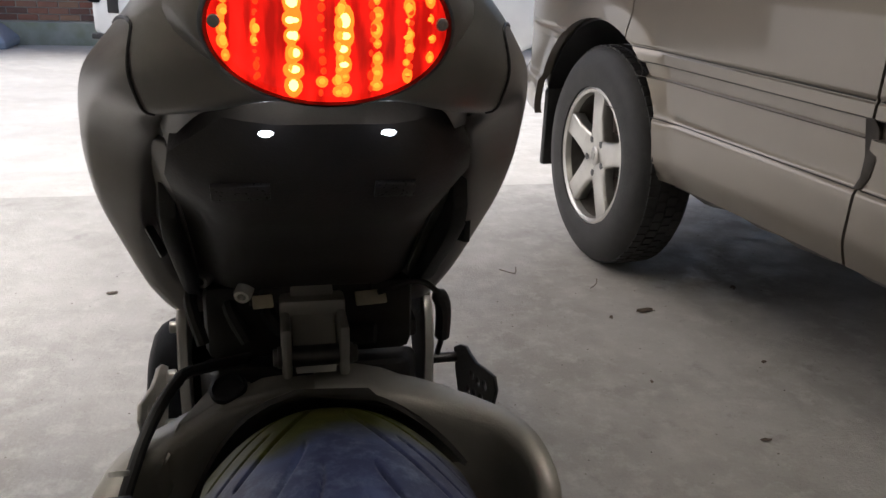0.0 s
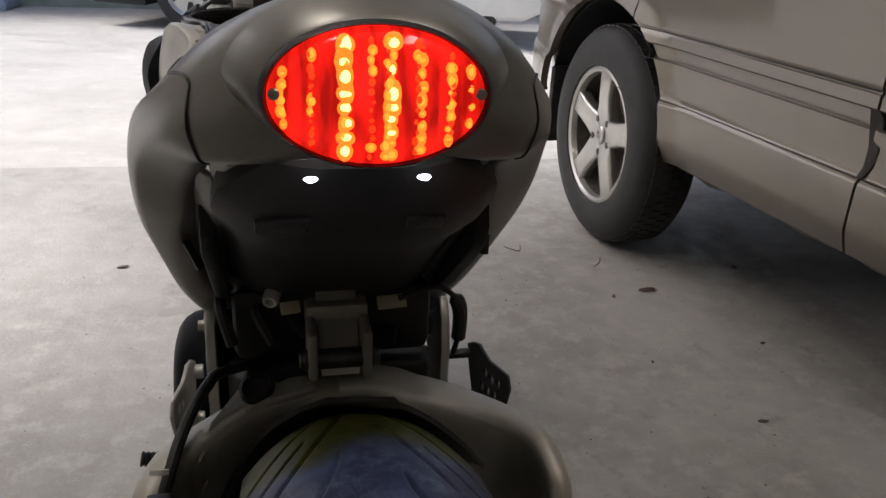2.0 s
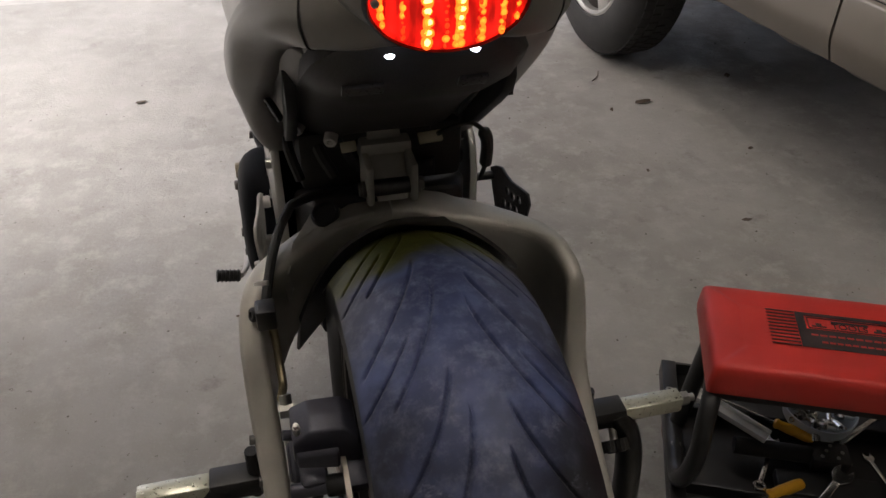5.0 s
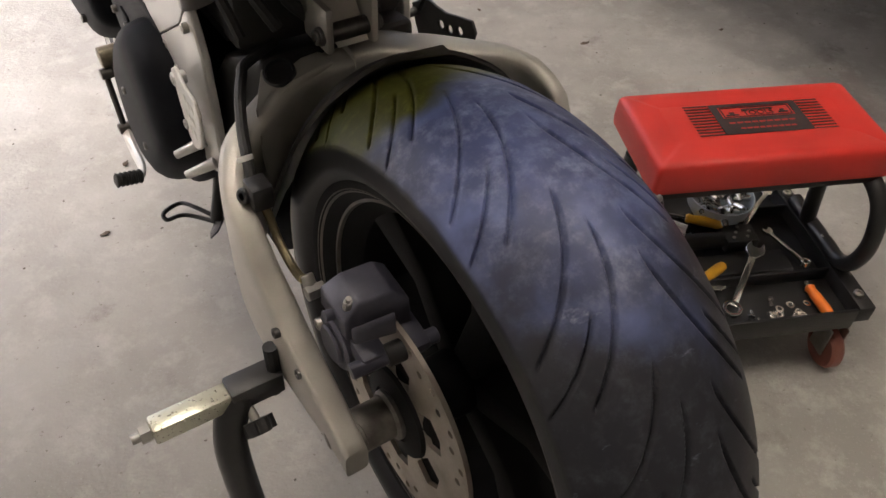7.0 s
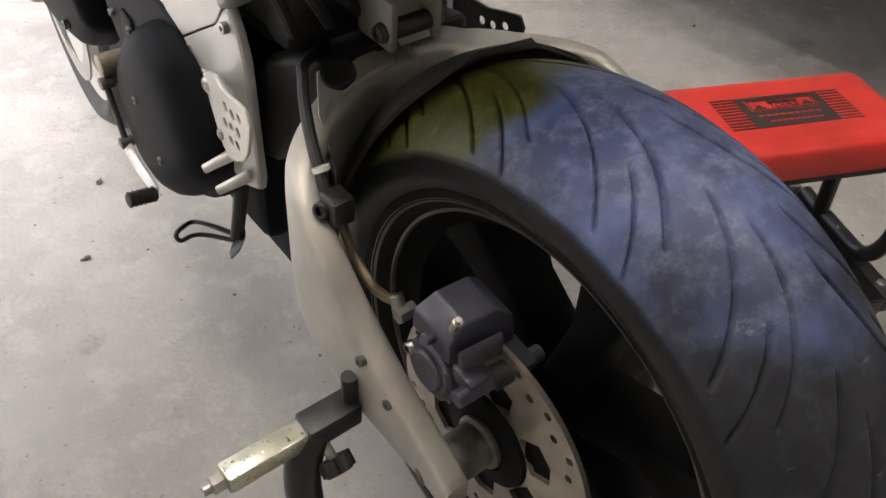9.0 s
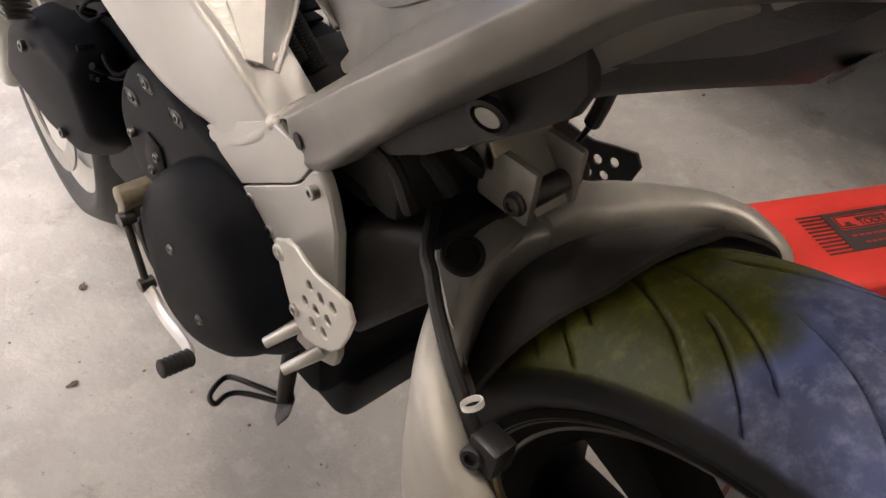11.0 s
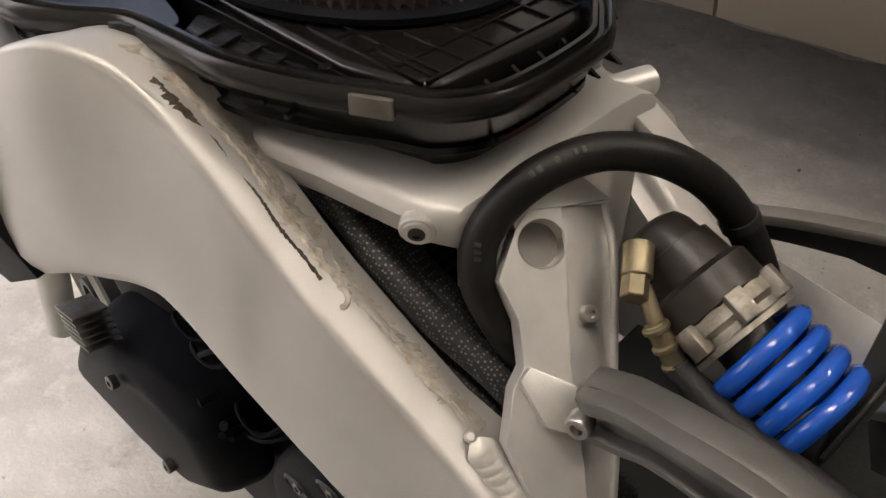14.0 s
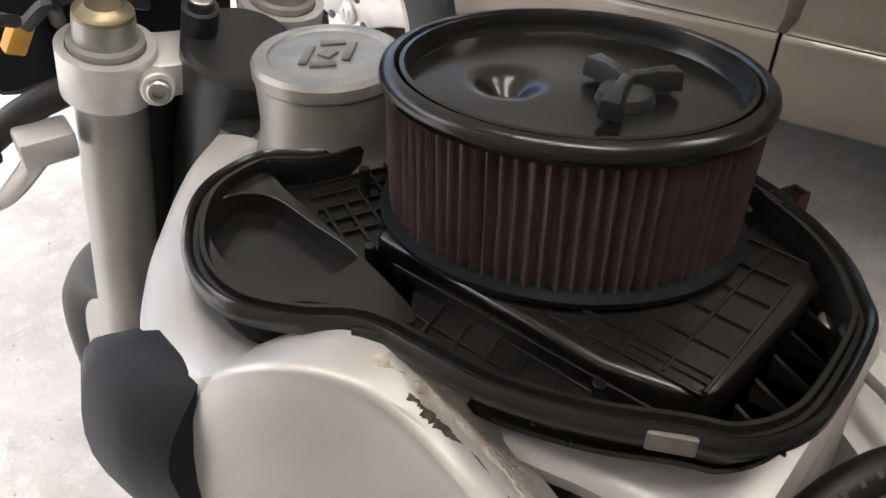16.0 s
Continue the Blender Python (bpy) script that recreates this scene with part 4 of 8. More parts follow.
def hoop(i0, i1):
    """Sections of the tail: a rail with a bellied side, a crease and a sloping top, that turns into the round cowl at the back."""
    loops = []
    for i in range(i0, i1):
        p, q = fy[i], fz[i]
        t = fy[min(i + 1, len(fy) - 1)] - fy[max(i - 1, 0)]
        n = Vector((-t.y, t.x, 0)).normalized()
        w = n if n.dot(Vector((CX, 0.25, 0)) - Vector((p.x, p.y, 0))) > 0 else -n
        zl, zc, zt = p.z, q.x, q.y
        h_, e_ = zc - zl, zt - zl
        fr = min(1.0, max(0.0, (p.y - 0.25) / 0.09))
        db = 0.012 - 0.005 * fr
        wide = 0.012 * min(1.0, max(0.0, (p.y - 0.33) / 0.07))
        rail_p = [(db + 0.024, zl + 0.004), (db + 0.006, zl), (db * 0.7, zl + 0.003), (db * (0.2 + 0.43 * fr), zl + 0.3 * h_), (db * 0.32 * fr, zl + 0.62 * h_), (0.0008 * fr, zc - 0.007), (0.0003, zc - 0.0012), (0.0035, zc + 0.0016), (0.010, zc + 0.0016 + 0.32 * (zt - zc)), (0.022 + 0.3 * wide, zt - 0.001 - 0.003 * fr), (0.036 + wide, zt + 0.001), (0.043 + wide, zt - 0.010), (0.040 + wide, zl + 0.012)]
        hoop_p = [(0.018, zl), (0.005, zl + 0.003), (0.0, zl + 0.012), (-0.003, zl + 0.35 * e_), (0.003, zl + 0.6 * e_), (0.006, zl + 0.69 * e_), (0.010, zl + 0.78 * e_), (0.0145, zl + 0.855 * e_), (0.020, zl + 0.92 * e_), (0.033, zt), (0.047, zt - 0.001), (0.054, zt - 0.01), (0.05, zl + 0.01)]
        k_ = min(1.0, max(0.0, (p.y - 0.03) / 0.12))
        k_ = k_ * k_ * (3 - 2 * k_)
        prof = [(u[0] * k_ + v[0] * (1 - k_), u[1] * k_ + v[1] * (1 - k_)) for u, v in zip(rail_p, hoop_p)]
        cut = min(1.0, max(0.0, (p.y - 0.36) / 0.065))
        slide = [cut * float(np.interp(a, [0.0, 0.001, 0.0035, 0.011, 0.05], [0.0, 0.004, 0.020, 0.028, 0.035])) if k > 5 else 0.0 for k, (a, c) in enumerate(prof)]
        lip = float(np.interp(p.y, [0.05, 0.11, 0.19, 0.28], [0, 1, 0.8, 0.1]))
        prof[0], prof[1] = (prof[0][0] + 0.012 * lip, prof[0][1] - 0.008 * lip), (prof[1][0] + 0.018 * lip, prof[1][1] - 0.012 * lip)
        loops.append([(p.x + w.x * a, p.y + w.y * a + 0.78 * d, c - 0.62 * d) for (a, c), d in zip(prof, slide)])
    return [spline(loop, 3) for loop in loops]


nf = len(fy)
RINGS = hoop(0, nf)
SWEEP = np.interp(np.arange(37), range(0, 37, 3), (9, 9, 9, 9, 8.5, 7, 4.5, 2.5, 1, 0, -1, -1, 0))
SEAM = (38, 94)


def skin_at(f, a):
    i = min(int(f), nf - 2)
    return Vector(RINGS[i][a]).lerp(Vector(RINGS[i + 1][a]), f - i)


def skin(i0, i1):
    """The tail's skin from ring i0 to i1, its ends swept along the curved seams."""
    loops = []
    for i in range(i0, i1 + 1):
        left, right = (max(0.0, 1 - abs(i - c) / 14) for c in SEAM)
        left, right = left * left * (3 - 2 * left), right * right * (3 - 2 * right)
        loops.append([skin_at(i + SWEEP[a] * (left - right), a) for a in range(37)])
    return loft(loops)


part("tail_rail", skin(0, SEAM[0]), M_GREY, bike, "grey painted tail rail", 42)
part("tail_rail", skin(SEAM[1], nf - 1), M_GREY, bike, "grey painted tail rail", 42)
part("tail_cowl", skin(*SEAM), M_GREY, bike, "grey painted tail cowl round the light", 50)
for s, c in zip((-1, 1), SEAM):
    part("cowl_seam", tube([skin_at(c - s * SWEEP[a], a) for a in range(2, 31)], 0.0011, 6), M_BLACK, bike)

# black disc on the rail paints the dark inside of a hole
part("rail_hole", moved(lathe([(0.0, -0.0005), (0.0042, 0.0), (0.0048, 0.0006), (0.0052, 0.0)], 18), facing((-0.1322, 0.4092, 0.6878), (-1, 0.1, -0.1)) @ Matrix.Diagonal((1.25, 1.5, 1, 1))), M_BLACK, bike, "dark hole in the rail")
# tail light
M_LENS = bpy.data.materials.new("red_lens")
M_LENS.use_nodes = True
lb_ = M_LENS.node_tree.nodes["Principled BSDF"]
lb_.inputs["Base Color"].default_value = (0.45, 0.004, 0.004, 1)
lb_.inputs["Roughness"].default_value = 0.12
lb_.inputs["Emission Color"].default_value = (1.0, 0.012, 0.004, 1)
lt_ = M_LENS.node_tree
lc_, lm_ = lt_.nodes.new("ShaderNodeTexCoord"), lt_.nodes.new("ShaderNodeMapping")
lm_.inputs["Scale"].default_value = (150, 20, 28)
ln_, lr_ = lt_.nodes.new("ShaderNodeTexNoise"), lt_.nodes.new("ShaderNodeMapRange")
ln_.inputs["Scale"].default_value = 1.0
ln_.inputs["Detail"].default_value = 3
lr_.inputs["From Min"].default_value, lr_.inputs["From Max"].default_value = 0.35, 0.68
lr_.inputs["To Min"].default_value, lr_.inputs["To Max"].default_value = 0.3, 1.1
lt_.links.new(lc_.outputs["Object"], lm_.inputs["Vector"])
lt_.links.new(lm_.outputs["Vector"], ln_.inputs["Vector"])
lt_.links.new(ln_.outputs["Fac"], lr_.inputs["Value"])
lt_.links.new(lr_.outputs["Result"], lb_.inputs["Emission Strength"])


def lamp_mat(name, colour, strength):
    m = bpy.data.materials.new(name)
    m.use_nodes = True
    b = m.node_tree.nodes["Principled BSDF"]
    b.inputs["Base Color"].default_value = (*colour, 1)
    b.inputs["Emission Color"].default_value = (*colour, 1)
    b.inputs["Emission Strength"].default_value = strength
    return m


M_LED = [lamp_mat("red_diode_dim", (1.0, 0.05, 0.004), 0.8), lamp_mat("red_diode", (1.0, 0.19, 0.012), 2.0), lamp_mat("red_diode_bright", (1.0, 0.5, 0.1), 4.0)]
M_GLOW = lamp_mat("orange_glow", (1.0, 0.14, 0.008), 1.6)
TL = facing((-0.0075, -0.012, 0.9895), (0, -1, 0.03))
light = part("tail_light", moved(lathe([(0.0, 0.009), (0.5, 0.0075), (0.85, 0.0035), (1, -0.002), (1, -0.02), (0, -0.02)], 64), TL @ Matrix.Diagonal((0.0528, 0.0332, 1, 1))), M_LENS, bike, "lit red oval light-emitting tail light", 60)
part("bezel", moved(lathe([(1.0, -0.004), (1.03, 0.0005), (1.07, -0.002), (1.09, -0.012), (1.0, -0.014)], 64, closed=True), TL @ Matrix.Diagonal((0.0528, 0.0332, 1, 1))), M_BLACK, light, "thin dark bezel")
dish = []
for k in range(64):
    q = 2 * math.pi * k / 64
    reach = 0.2 + 0.8 * min(1.0, max(0.0, (math.sin(q) + 0.75) / 0.9))
    dish.append([TL @ Vector((0.0528 * math.cos(q) * (1 + f * reach), 0.0332 * math.sin(q) * (1 + f * reach), -0.006 - 0.028 * d)) for f, d in ((0.05, 0.15), (0.08, 0.0), (0.13, 0.06), (0.22, 0.28), (0.32, 0.62), (0.42, 1.0), (0.05, 1.0))])
part("light_surround", loft(dish, True), M_GREY, bike, "grey dished surround of the tail light", 60)
cols = [(-0.0455, 1, 5), (-0.0325, 0, 7), (-0.0325, 0, 9), (-0.0172, 2, 8), (-0.0165, 2, 8), (-0.0045, 0, 13), (0.003, 1, 12), (0.0052, 2, 10), (0.0175, 0, 11), (0.0195, 1, 9), (0.0335, 1, 8), (0.0345, 0, 10), (0.044, 1, 4)]
rnd = random.Random(4)
for cx, lev, n in cols:
    half = 0.0332 * math.sqrt(max(0, 1 - (cx / 0.0528) ** 2)) * 0.9
    for k in range(n):
        cy = half * (1 - 2 * (k + 0.5) / n)
        l2 = max(0, min(2, lev + rnd.choice((-1, 0, 0, 0)))) if lev else rnd.choice((0, 0, 0, 1))
        r = (0.0016, 0.0022, 0.0033)[l2] * rnd.uniform(0.6, 1.2)
        cx2 = cx + rnd.uniform(-0.0007, 0.0007)
        zz = 0.009 * (1 - (cx / 0.055) ** 2) * (1 - 0.6 * (cy / 0.0345) ** 2)
        # brighter diodes get a wider emissive disc that paints their halo
        if l2:
            part("diode_glow", moved(lathe([(0, 0.0004), (0.8, 0.0003), (1, -0.001)], 12), TL @ Matrix.Translation((cx2, cy, zz)) @ Matrix.Diagonal((r * 1.3, r * rnd.uniform(1.1, 2.3), 1, 1))), M_GLOW, light)
            r *= 0.85
        part("diode", moved(lathe([(0, 0.0012), (0.7, 0.0009), (1, -0.001)], 10), TL @ Matrix.Translation((cx2, cy + rnd.uniform(-0.0006, 0.0006), zz)) @ Matrix.Diagonal((r, r * rnd.uniform(0.55, 1.7), 1, 1))), M_LED[l2], light)
for s in (-1, 1):
    bolt((TL @ Vector((s * 0.0495, 0.002, 0.0025))), (0, -1, 0.12), 0.0028, 0.0015, M_STEEL, light)
cheek_rows = [[(-0.0985, 0.098, 0.953), (-0.099, 0.110, 0.930), (-0.095, 0.119, 0.907)], [(-0.090, 0.070, 0.957), (-0.0905, 0.084, 0.937), (-0.084, 0.091, 0.9215)], [(-0.078, 0.035, 0.960), (-0.078, 0.050, 0.946), (-0.071, 0.060, 0.9366)], [(-0.064, 0.012, 0.963), (-0.062, 0.026, 0.953), (-0.0575, 0.036, 0.945)]]
cheek_cols = [spline([row[k] for row in cheek_rows], 5) for k in range(3)]
cheek = loft([spline(q, 4) + [Vector(p) + Vector((0.002, 0.012, 0.006)) for p in reversed(q)] for q in zip(*cheek_cols)])
for sh_ in (cheek, ([(2 * CX - p[0], p[1], p[2]) for p in cheek[0]], [tuple(reversed(q)) for q in cheek[1]])):
    part("cowl_cheek", sh_, M_GREY, bike, "grey cowl cheek below the tail light", 60)
# black plastic paled and warmed to hold the tail light's red glow
M_TAILP = mat("glow_lifted_tail_plastic", (0.034, 0.031, 0.030), (0.048, 0.044, 0.043), 0.5, 0, 25, 500, 0.15)
under = []
for y, z, yt, zt, w, c in ((0.062, 0.930, 0.088, 0.950, 0.058, 0.002), (0.082, 0.898, 0.118, 0.922, 0.090, 0.010), (0.107, 0.866, 0.15, 0.90, 0.096, 0.022), (0.16, 0.836, 0.19, 0.88, 0.097, 0.022), (0.21, 0.806, 0.24, 0.845, 0.098, 0.02), (0.285, 0.750, 0.31, 0.79, 0.098, 0.02), (0.335, 0.708, 0.35, 0.76, 0.096, 0.015)):
    under.append([(-w - 0.002, y + 0.012, z + c), (-0.82 * w, y + 0.006, z + 0.38 * c), (-0.55 * w, y, z), (0.55 * w, y, z), (0.82 * w, y + 0.006, z + 0.38 * c), (w - 0.003, y + 0.012, z + c), (w - 0.003, yt, zt), (-w - 0.002, yt, zt)])
for s in (-1, 1):
    inner = [(0.1085, 0.150, 0.906), (0.1245, 0.25, 0.82), (0.1175, 0.30, 0.766), (0.0985, 0.335, 0.722), (0.0935, 0.30, 0.748), (0.0925, 0.20, 0.832), (0.0915, 0.122, 0.905)]
    part("tail_inner_panel", bevelled(slab([(CX + s * x, y, z) for x, y, z in inner], 0.006, (0, 0.6, 0.6)), 0.0015), M_GREY, bike, "grey inner panel of the tail")
tray = part("undertail", bm_of(loft(under)), M_TAILP, bike, "black plastic undertail", 50)
for s, x in ((-1, -0.037), (1, 0.029)):
    part("plate_light", moved(lathe([(0, 0.004), (0.6, 0.003), (1, 0)], 16), facing((x, 0.052, 0.9275), (0, -1, -0.1)) @ Matrix.Diagonal((0.0042, 0.0018, 1, 1))), lamp_mat("white_diode", (0.9, 0.93, 1.0), 6.0), tray, "small white lit diode lamp")
# two rectangles lighter than the undertail round them
for x0, x1 in ((-0.070, -0.0355), (0.027, 0.052)):
    pad = [(x0, 0.0865, 0.888), (x1, 0.0865, 0.888), (x1, 0.0945, 0.877), (x0, 0.0945, 0.877)]
    part("lighter_pad", bevelled(slab(pad, 0.003, (0, 0.7, 0.7)), 0.0006), mat("glossy_lighter_plastic", (0.075, 0.070, 0.069), (0.05, 0.046, 0.045), 0.3, 0, 60, 500, 0.15), tray, "shallow glossy pad")
# undertray strip along the left rail with the seat lock
for s in (-1, 1):
    part("undertray_side", bevelled(slab([(s * 0.112, y, z) for y, z in ((0.37, 0.69), (0.297, 0.734), (0.225, 0.791), (0.192, 0.82), (0.185, 0.838), (0.2, 0.885), (0.3, 0.79), (0.38, 0.71))], 0.012, (-s, 0, 0)), 0.002), M_BLACK, bike)
lock = part("seat_lock", moved(lathe([(0.012, 0), (0.0135, 0.003), (0.0135, 0.006), (0.0105, 0.007), (0.0105, 0.003), (0, 0.003)], 24), facing((-0.119, 0.238, 0.803), (-1, -0.3, -0.4))), M_BLACK, bike, "black seat lock housing")
part("lock_barrel", mesh_join(moved(lathe([(0.008, 0), (0.008, 0.006), (0, 0.006)], 20), facing((-0.119, 0.238, 0.803), (-1, -0.3, -0.4)))), M_STEEL, lock, "bright lock barrel")

# electrics in the open tail
part("battery_tray", bevelled(slab([(-0.06, 0.40, 0.715), (0.075, 0.40, 0.715), (0.075, 0.30, 0.765), (-0.06, 0.30, 0.765)], 0.004, (0, 0, -1)), 0.0015), M_BLACK, bike, "black plastic battery tray")
guard = part("tray_guard", bevelled(slab([(0.044, 0.418, 0.8030), (0.105, 0.413, 0.8030), (0.105, 0.372, 0.776), (0.044, 0.376, 0.778)], 0.003, (0, 0.48, -0.88)), 0.001), M_BLACK, bike, "black plastic spring guard")
GM = Matrix(((-0.064, 0.0, 0.6, 0.0445), (-0.007, -0.056, 0.35, 0.432), (-0.06, -0.033, -0.7, 0.8105), (0, 0, 0, 1)))
part("guard_wing", plate([(0, 0), (1.05, 0.0), (1.1, 1.1), (0, 1)], [[(0.28, 0.3), (0.5, 0.22), (0.68, 0.42), (0.6, 0.7), (0.42, 0.62)]], 0.003, GM), M_BLACK, guard)
part("guard_lip", bevelled(slab([(0.042, 0.416, 0.807), (0.105, 0.412, 0.81), (0.105, 0.42, 0.74), (0.0, 0.425, 0.735), (-0.02, 0.425, 0.768), (0.008, 0.42, 0.788)], 0.003, (0, -0.9, -0.4)), 0.001), M_BLACK, guard)
M_LABEL = mat("white_label", (0.75, 0.74, 0.7), (0.68, 0.67, 0.63), 0.5)
M_ORANGE = mat("orange_print", (0.85, 0.28, 0.03), (0.8, 0.25, 0.03), 0.5)
W0, WU, WV = Vector((0.049, 0.408, 0.7985)), Vector((0.042, -0.003, 0.001)), Vector((0.0, -0.022, -0.0125))
WN = WV.cross(WU).normalized()
wx, wy = WU.normalized(), WV.normalized()
lb2 = part("warning_label", slab([W0, W0 + WU, W0 + WU + WV, W0 + WV], 0.0008, WN), M_LABEL, bike, "white and orange warning label")
part("label_band", slab([W0 + WN * 0.0012, W0 + WU + WN * 0.0012, W0 + WU + WV * 0.36 + WN * 0.0012, W0 + WV * 0.36 + WN * 0.0012], 0.0006, WN), M_ORANGE, lb2, "orange heading band")
for k in range(4):
    a = W0 + WV * (0.45 + 0.13 * k) + WU * 0.08 + WN * 0.0012
    part("print_bar", slab([a, a + WU * (0.8 - 0.1 * (k % 2)), a + WU * (0.8 - 0.1 * (k % 2)) + WV * 0.05, a + WV * 0.05], 0.0004, WN), M_BLACK, lb2)
txt = bpy.data.curves.new("warning_text", "FONT")
txt.body, txt.size, txt.align_x, txt.align_y = "WARNING", 0.0072, "CENTER", "CENTER"
tob = new("warning_text", txt)
zt = WN
tc_ = W0 + WU * 0.55 + WV * 0.18 + WN * 0.0022
xt = WU.normalized()
yt = zt.cross(xt).normalized()
tob.matrix_world = Matrix(((xt.x, yt.x, zt.x, tc_.x), (xt.y, yt.y, zt.y, tc_.y), (xt.z, yt.z, zt.z, tc_.z), (0, 0, 0, 1)))
tob.parent = lb2
txt.materials.append(M_BLACK)
bolt((0.0935, 0.396, 0.8085), (-0.1, -0.45, 0.88), 0.0075, 0.005, M_STEEL, bike)
M_NAVY = mat("dark_blue_canister", (0.02, 0.024, 0.04), (0.028, 0.032, 0.05), 0.45, 0, 20, 600, 0.1)
C0, C1 = Vector((-0.045, 0.255, 0.85)), Vector((-0.035, 0.09, 0.945))
can = part("canister", rod(C0, C1, 0.034, 28), M_NAVY, bike, "dark blue cylindrical canister with pale straps")
for t in (0.22, 0.55):
    p = C0.lerp(C1, t)
    part("strap", moved(lathe([(0.0342, -0.011), (0.0362, -0.011), (0.0362, 0.011), (0.0342, 0.011)], 32, closed=True), facing(p, C1 - C0)), mat("pale_grey_strap", (0.5, 0.5, 0.46), (0.42, 0.42, 0.38), 0.5), can, "pale grey metal strap")
part("bracket_plate", bevelled(slab([(0.0, 0.25, 0.865), (0.05, 0.22, 0.885), (0.055, 0.13, 0.93), (0.0, 0.15, 0.925)], 0.004, (0.3, 0, -1)), 0.001), mat("pale_bracket", (0.5, 0.5, 0.46), (0.44, 0.44, 0.4), 0.45, 0.4), can, "pale metal bracket")
part("rubber_bush", moved(lathe([(0.006, 0.001), (0.012, 0), (0.0125, 0.012), (0.009, 0.014), (0.006, 0.012), (0.004, 0.006), (0, 0.006)], 20), facing((0.022, 0.215, 0.892), (-0.2, -0.4, 1))), M_RUBBER, can, "black rubber bush")
rnd = random.Random(7)
M_WIRE = [mat("black_wire", (0.018, 0.018, 0.018), (0.03, 0.03, 0.03), 0.45), mat("red_wire", (0.5, 0.02, 0.03), (0.4, 0.02, 0.02), 0.4), mat("yellow_wire", (0.62, 0.42, 0.08), (0.5, 0.33, 0.06), 0.4), mat("pale_wire", (0.55, 0.5, 0.4), (0.45, 0.4, 0.3), 0.4)]
M_TAPE = mat("taped_loom", (0.025, 0.023, 0.022), (0.04, 0.037, 0.034), 0.6, 0, 120, 500, 0.6)
part("wiring_loom", tube([(-0.02, 0.372, 0.728), (0.02, 0.366, 0.743), (0.02, 0.351, 0.774), (0.022, 0.333, 0.808), (0.03, 0.319, 0.851), (0.045, 0.307, 0.869), (0.07, 0.27, 0.885)], lambda t: 0.011 + 0.0015 * math.sin(t * 30), 12), M_TAPE, bike, "black taped wiring loom")
part("wiring_loom", tube([(-0.065, 0.39, 0.745), (-0.04, 0.372, 0.748), (0.0, 0.362, 0.75), (0.03, 0.352, 0.765)], lambda t: 0.012 + 0.002 * math.sin(t * 22), 12), M_TAPE, bike, "black taped wiring loom")
part("thick_lead", tube([(-0.05, 0.335, 0.79), (-0.06, 0.308, 0.822), (-0.06, 0.294, 0.848), (-0.055, 0.27, 0.867), (-0.05, 0.25, 0.878), (-0.03, 0.21, 0.90)], 0.0095, 12), M_RUBBER, bike, "thick black battery lead")
part("lead_sleeve", tube([(-0.0615, 0.312, 0.814), (-0.06, 0.306, 0.825)], 0.0105, 12), M_STEEL, bike, "bright lead terminal")
for a, b, r in (((-0.07, 0.362, 0.808), (-0.07, 0.337, 0.813), 0.0125), ((-0.07, 0.335, 0.808), (-0.068, 0.315, 0.815), 0.0105), ((-0.072, 0.30, 0.816), (-0.07, 0.28, 0.826), 0.013)):
    part("rubber_boot", bevelled(rod(a, b, r, 14), 0.003, 2, 40), M_RUBBER, bike, "dusty black rubber boot")
for k in range(16):
    o = Vector((rnd.uniform(-0.022, 0.03), rnd.uniform(-0.012, 0.012), rnd.uniform(-0.012, 0.012)))
    w = [Vector(p) + o * f + Vector((rnd.uniform(-0.004, 0.004), rnd.uniform(-0.004, 0.004), rnd.uniform(-0.004, 0.004))) for p, f in (((0.03, 0.345, 0.778), 0.5), ((0.016, 0.315, 0.822), 0.9), ((0.012, 0.284, 0.862), 1.0), ((0.015, 0.252, 0.898), 0.7))]
    part("wire", tube(w, 0.0019 + 0.0012 * rnd.random(), 7), M_WIRE[2 if k in (4, 11) else 0], bike)
for k in range(9):
    c = Vector((0.005 + 0.006 * k % 0.02, 0.238 - 0.004 * (k % 4), 0.902 + 0.003 * (k % 3)))
    m_ = Matrix.Translation(c) @ pose(0, 0, 0, rnd.uniform(40, 110), rnd.uniform(-40, 40), rnd.uniform(0, 180))
    rr_ = rnd.uniform(0.012, 0.024)
    part("wire", tube([m_ @ Vector((rr_ * math.cos(a), rr_ * 1.3 * math.sin(a), 0.004 * a)) for a in [0.5 * q for q in range(9)]], 0.0016 + 0.0006 * rnd.random(), 7, 3), M_WIRE[(2, 0, 3, 2, 0, 3, 1, 2, 0)[k]], bike)
part("battery_lead", tube([(0.085, 0.18, 0.89), (0.07, 0.24, 0.872), (0.055, 0.29, 0.842), (0.048, 0.31, 0.825)], 0.0045, 10), M_WIRE[1], bike, "red battery lead")
part("battery_lead", tube([(0.08, 0.22, 0.885), (0.072, 0.272, 0.873), (0.07, 0.305, 0.866), (0.066, 0.331, 0.842), (0.055, 0.345, 0.815)], 0.0085, 10), M_WIRE[0], bike, "thick black battery lead")
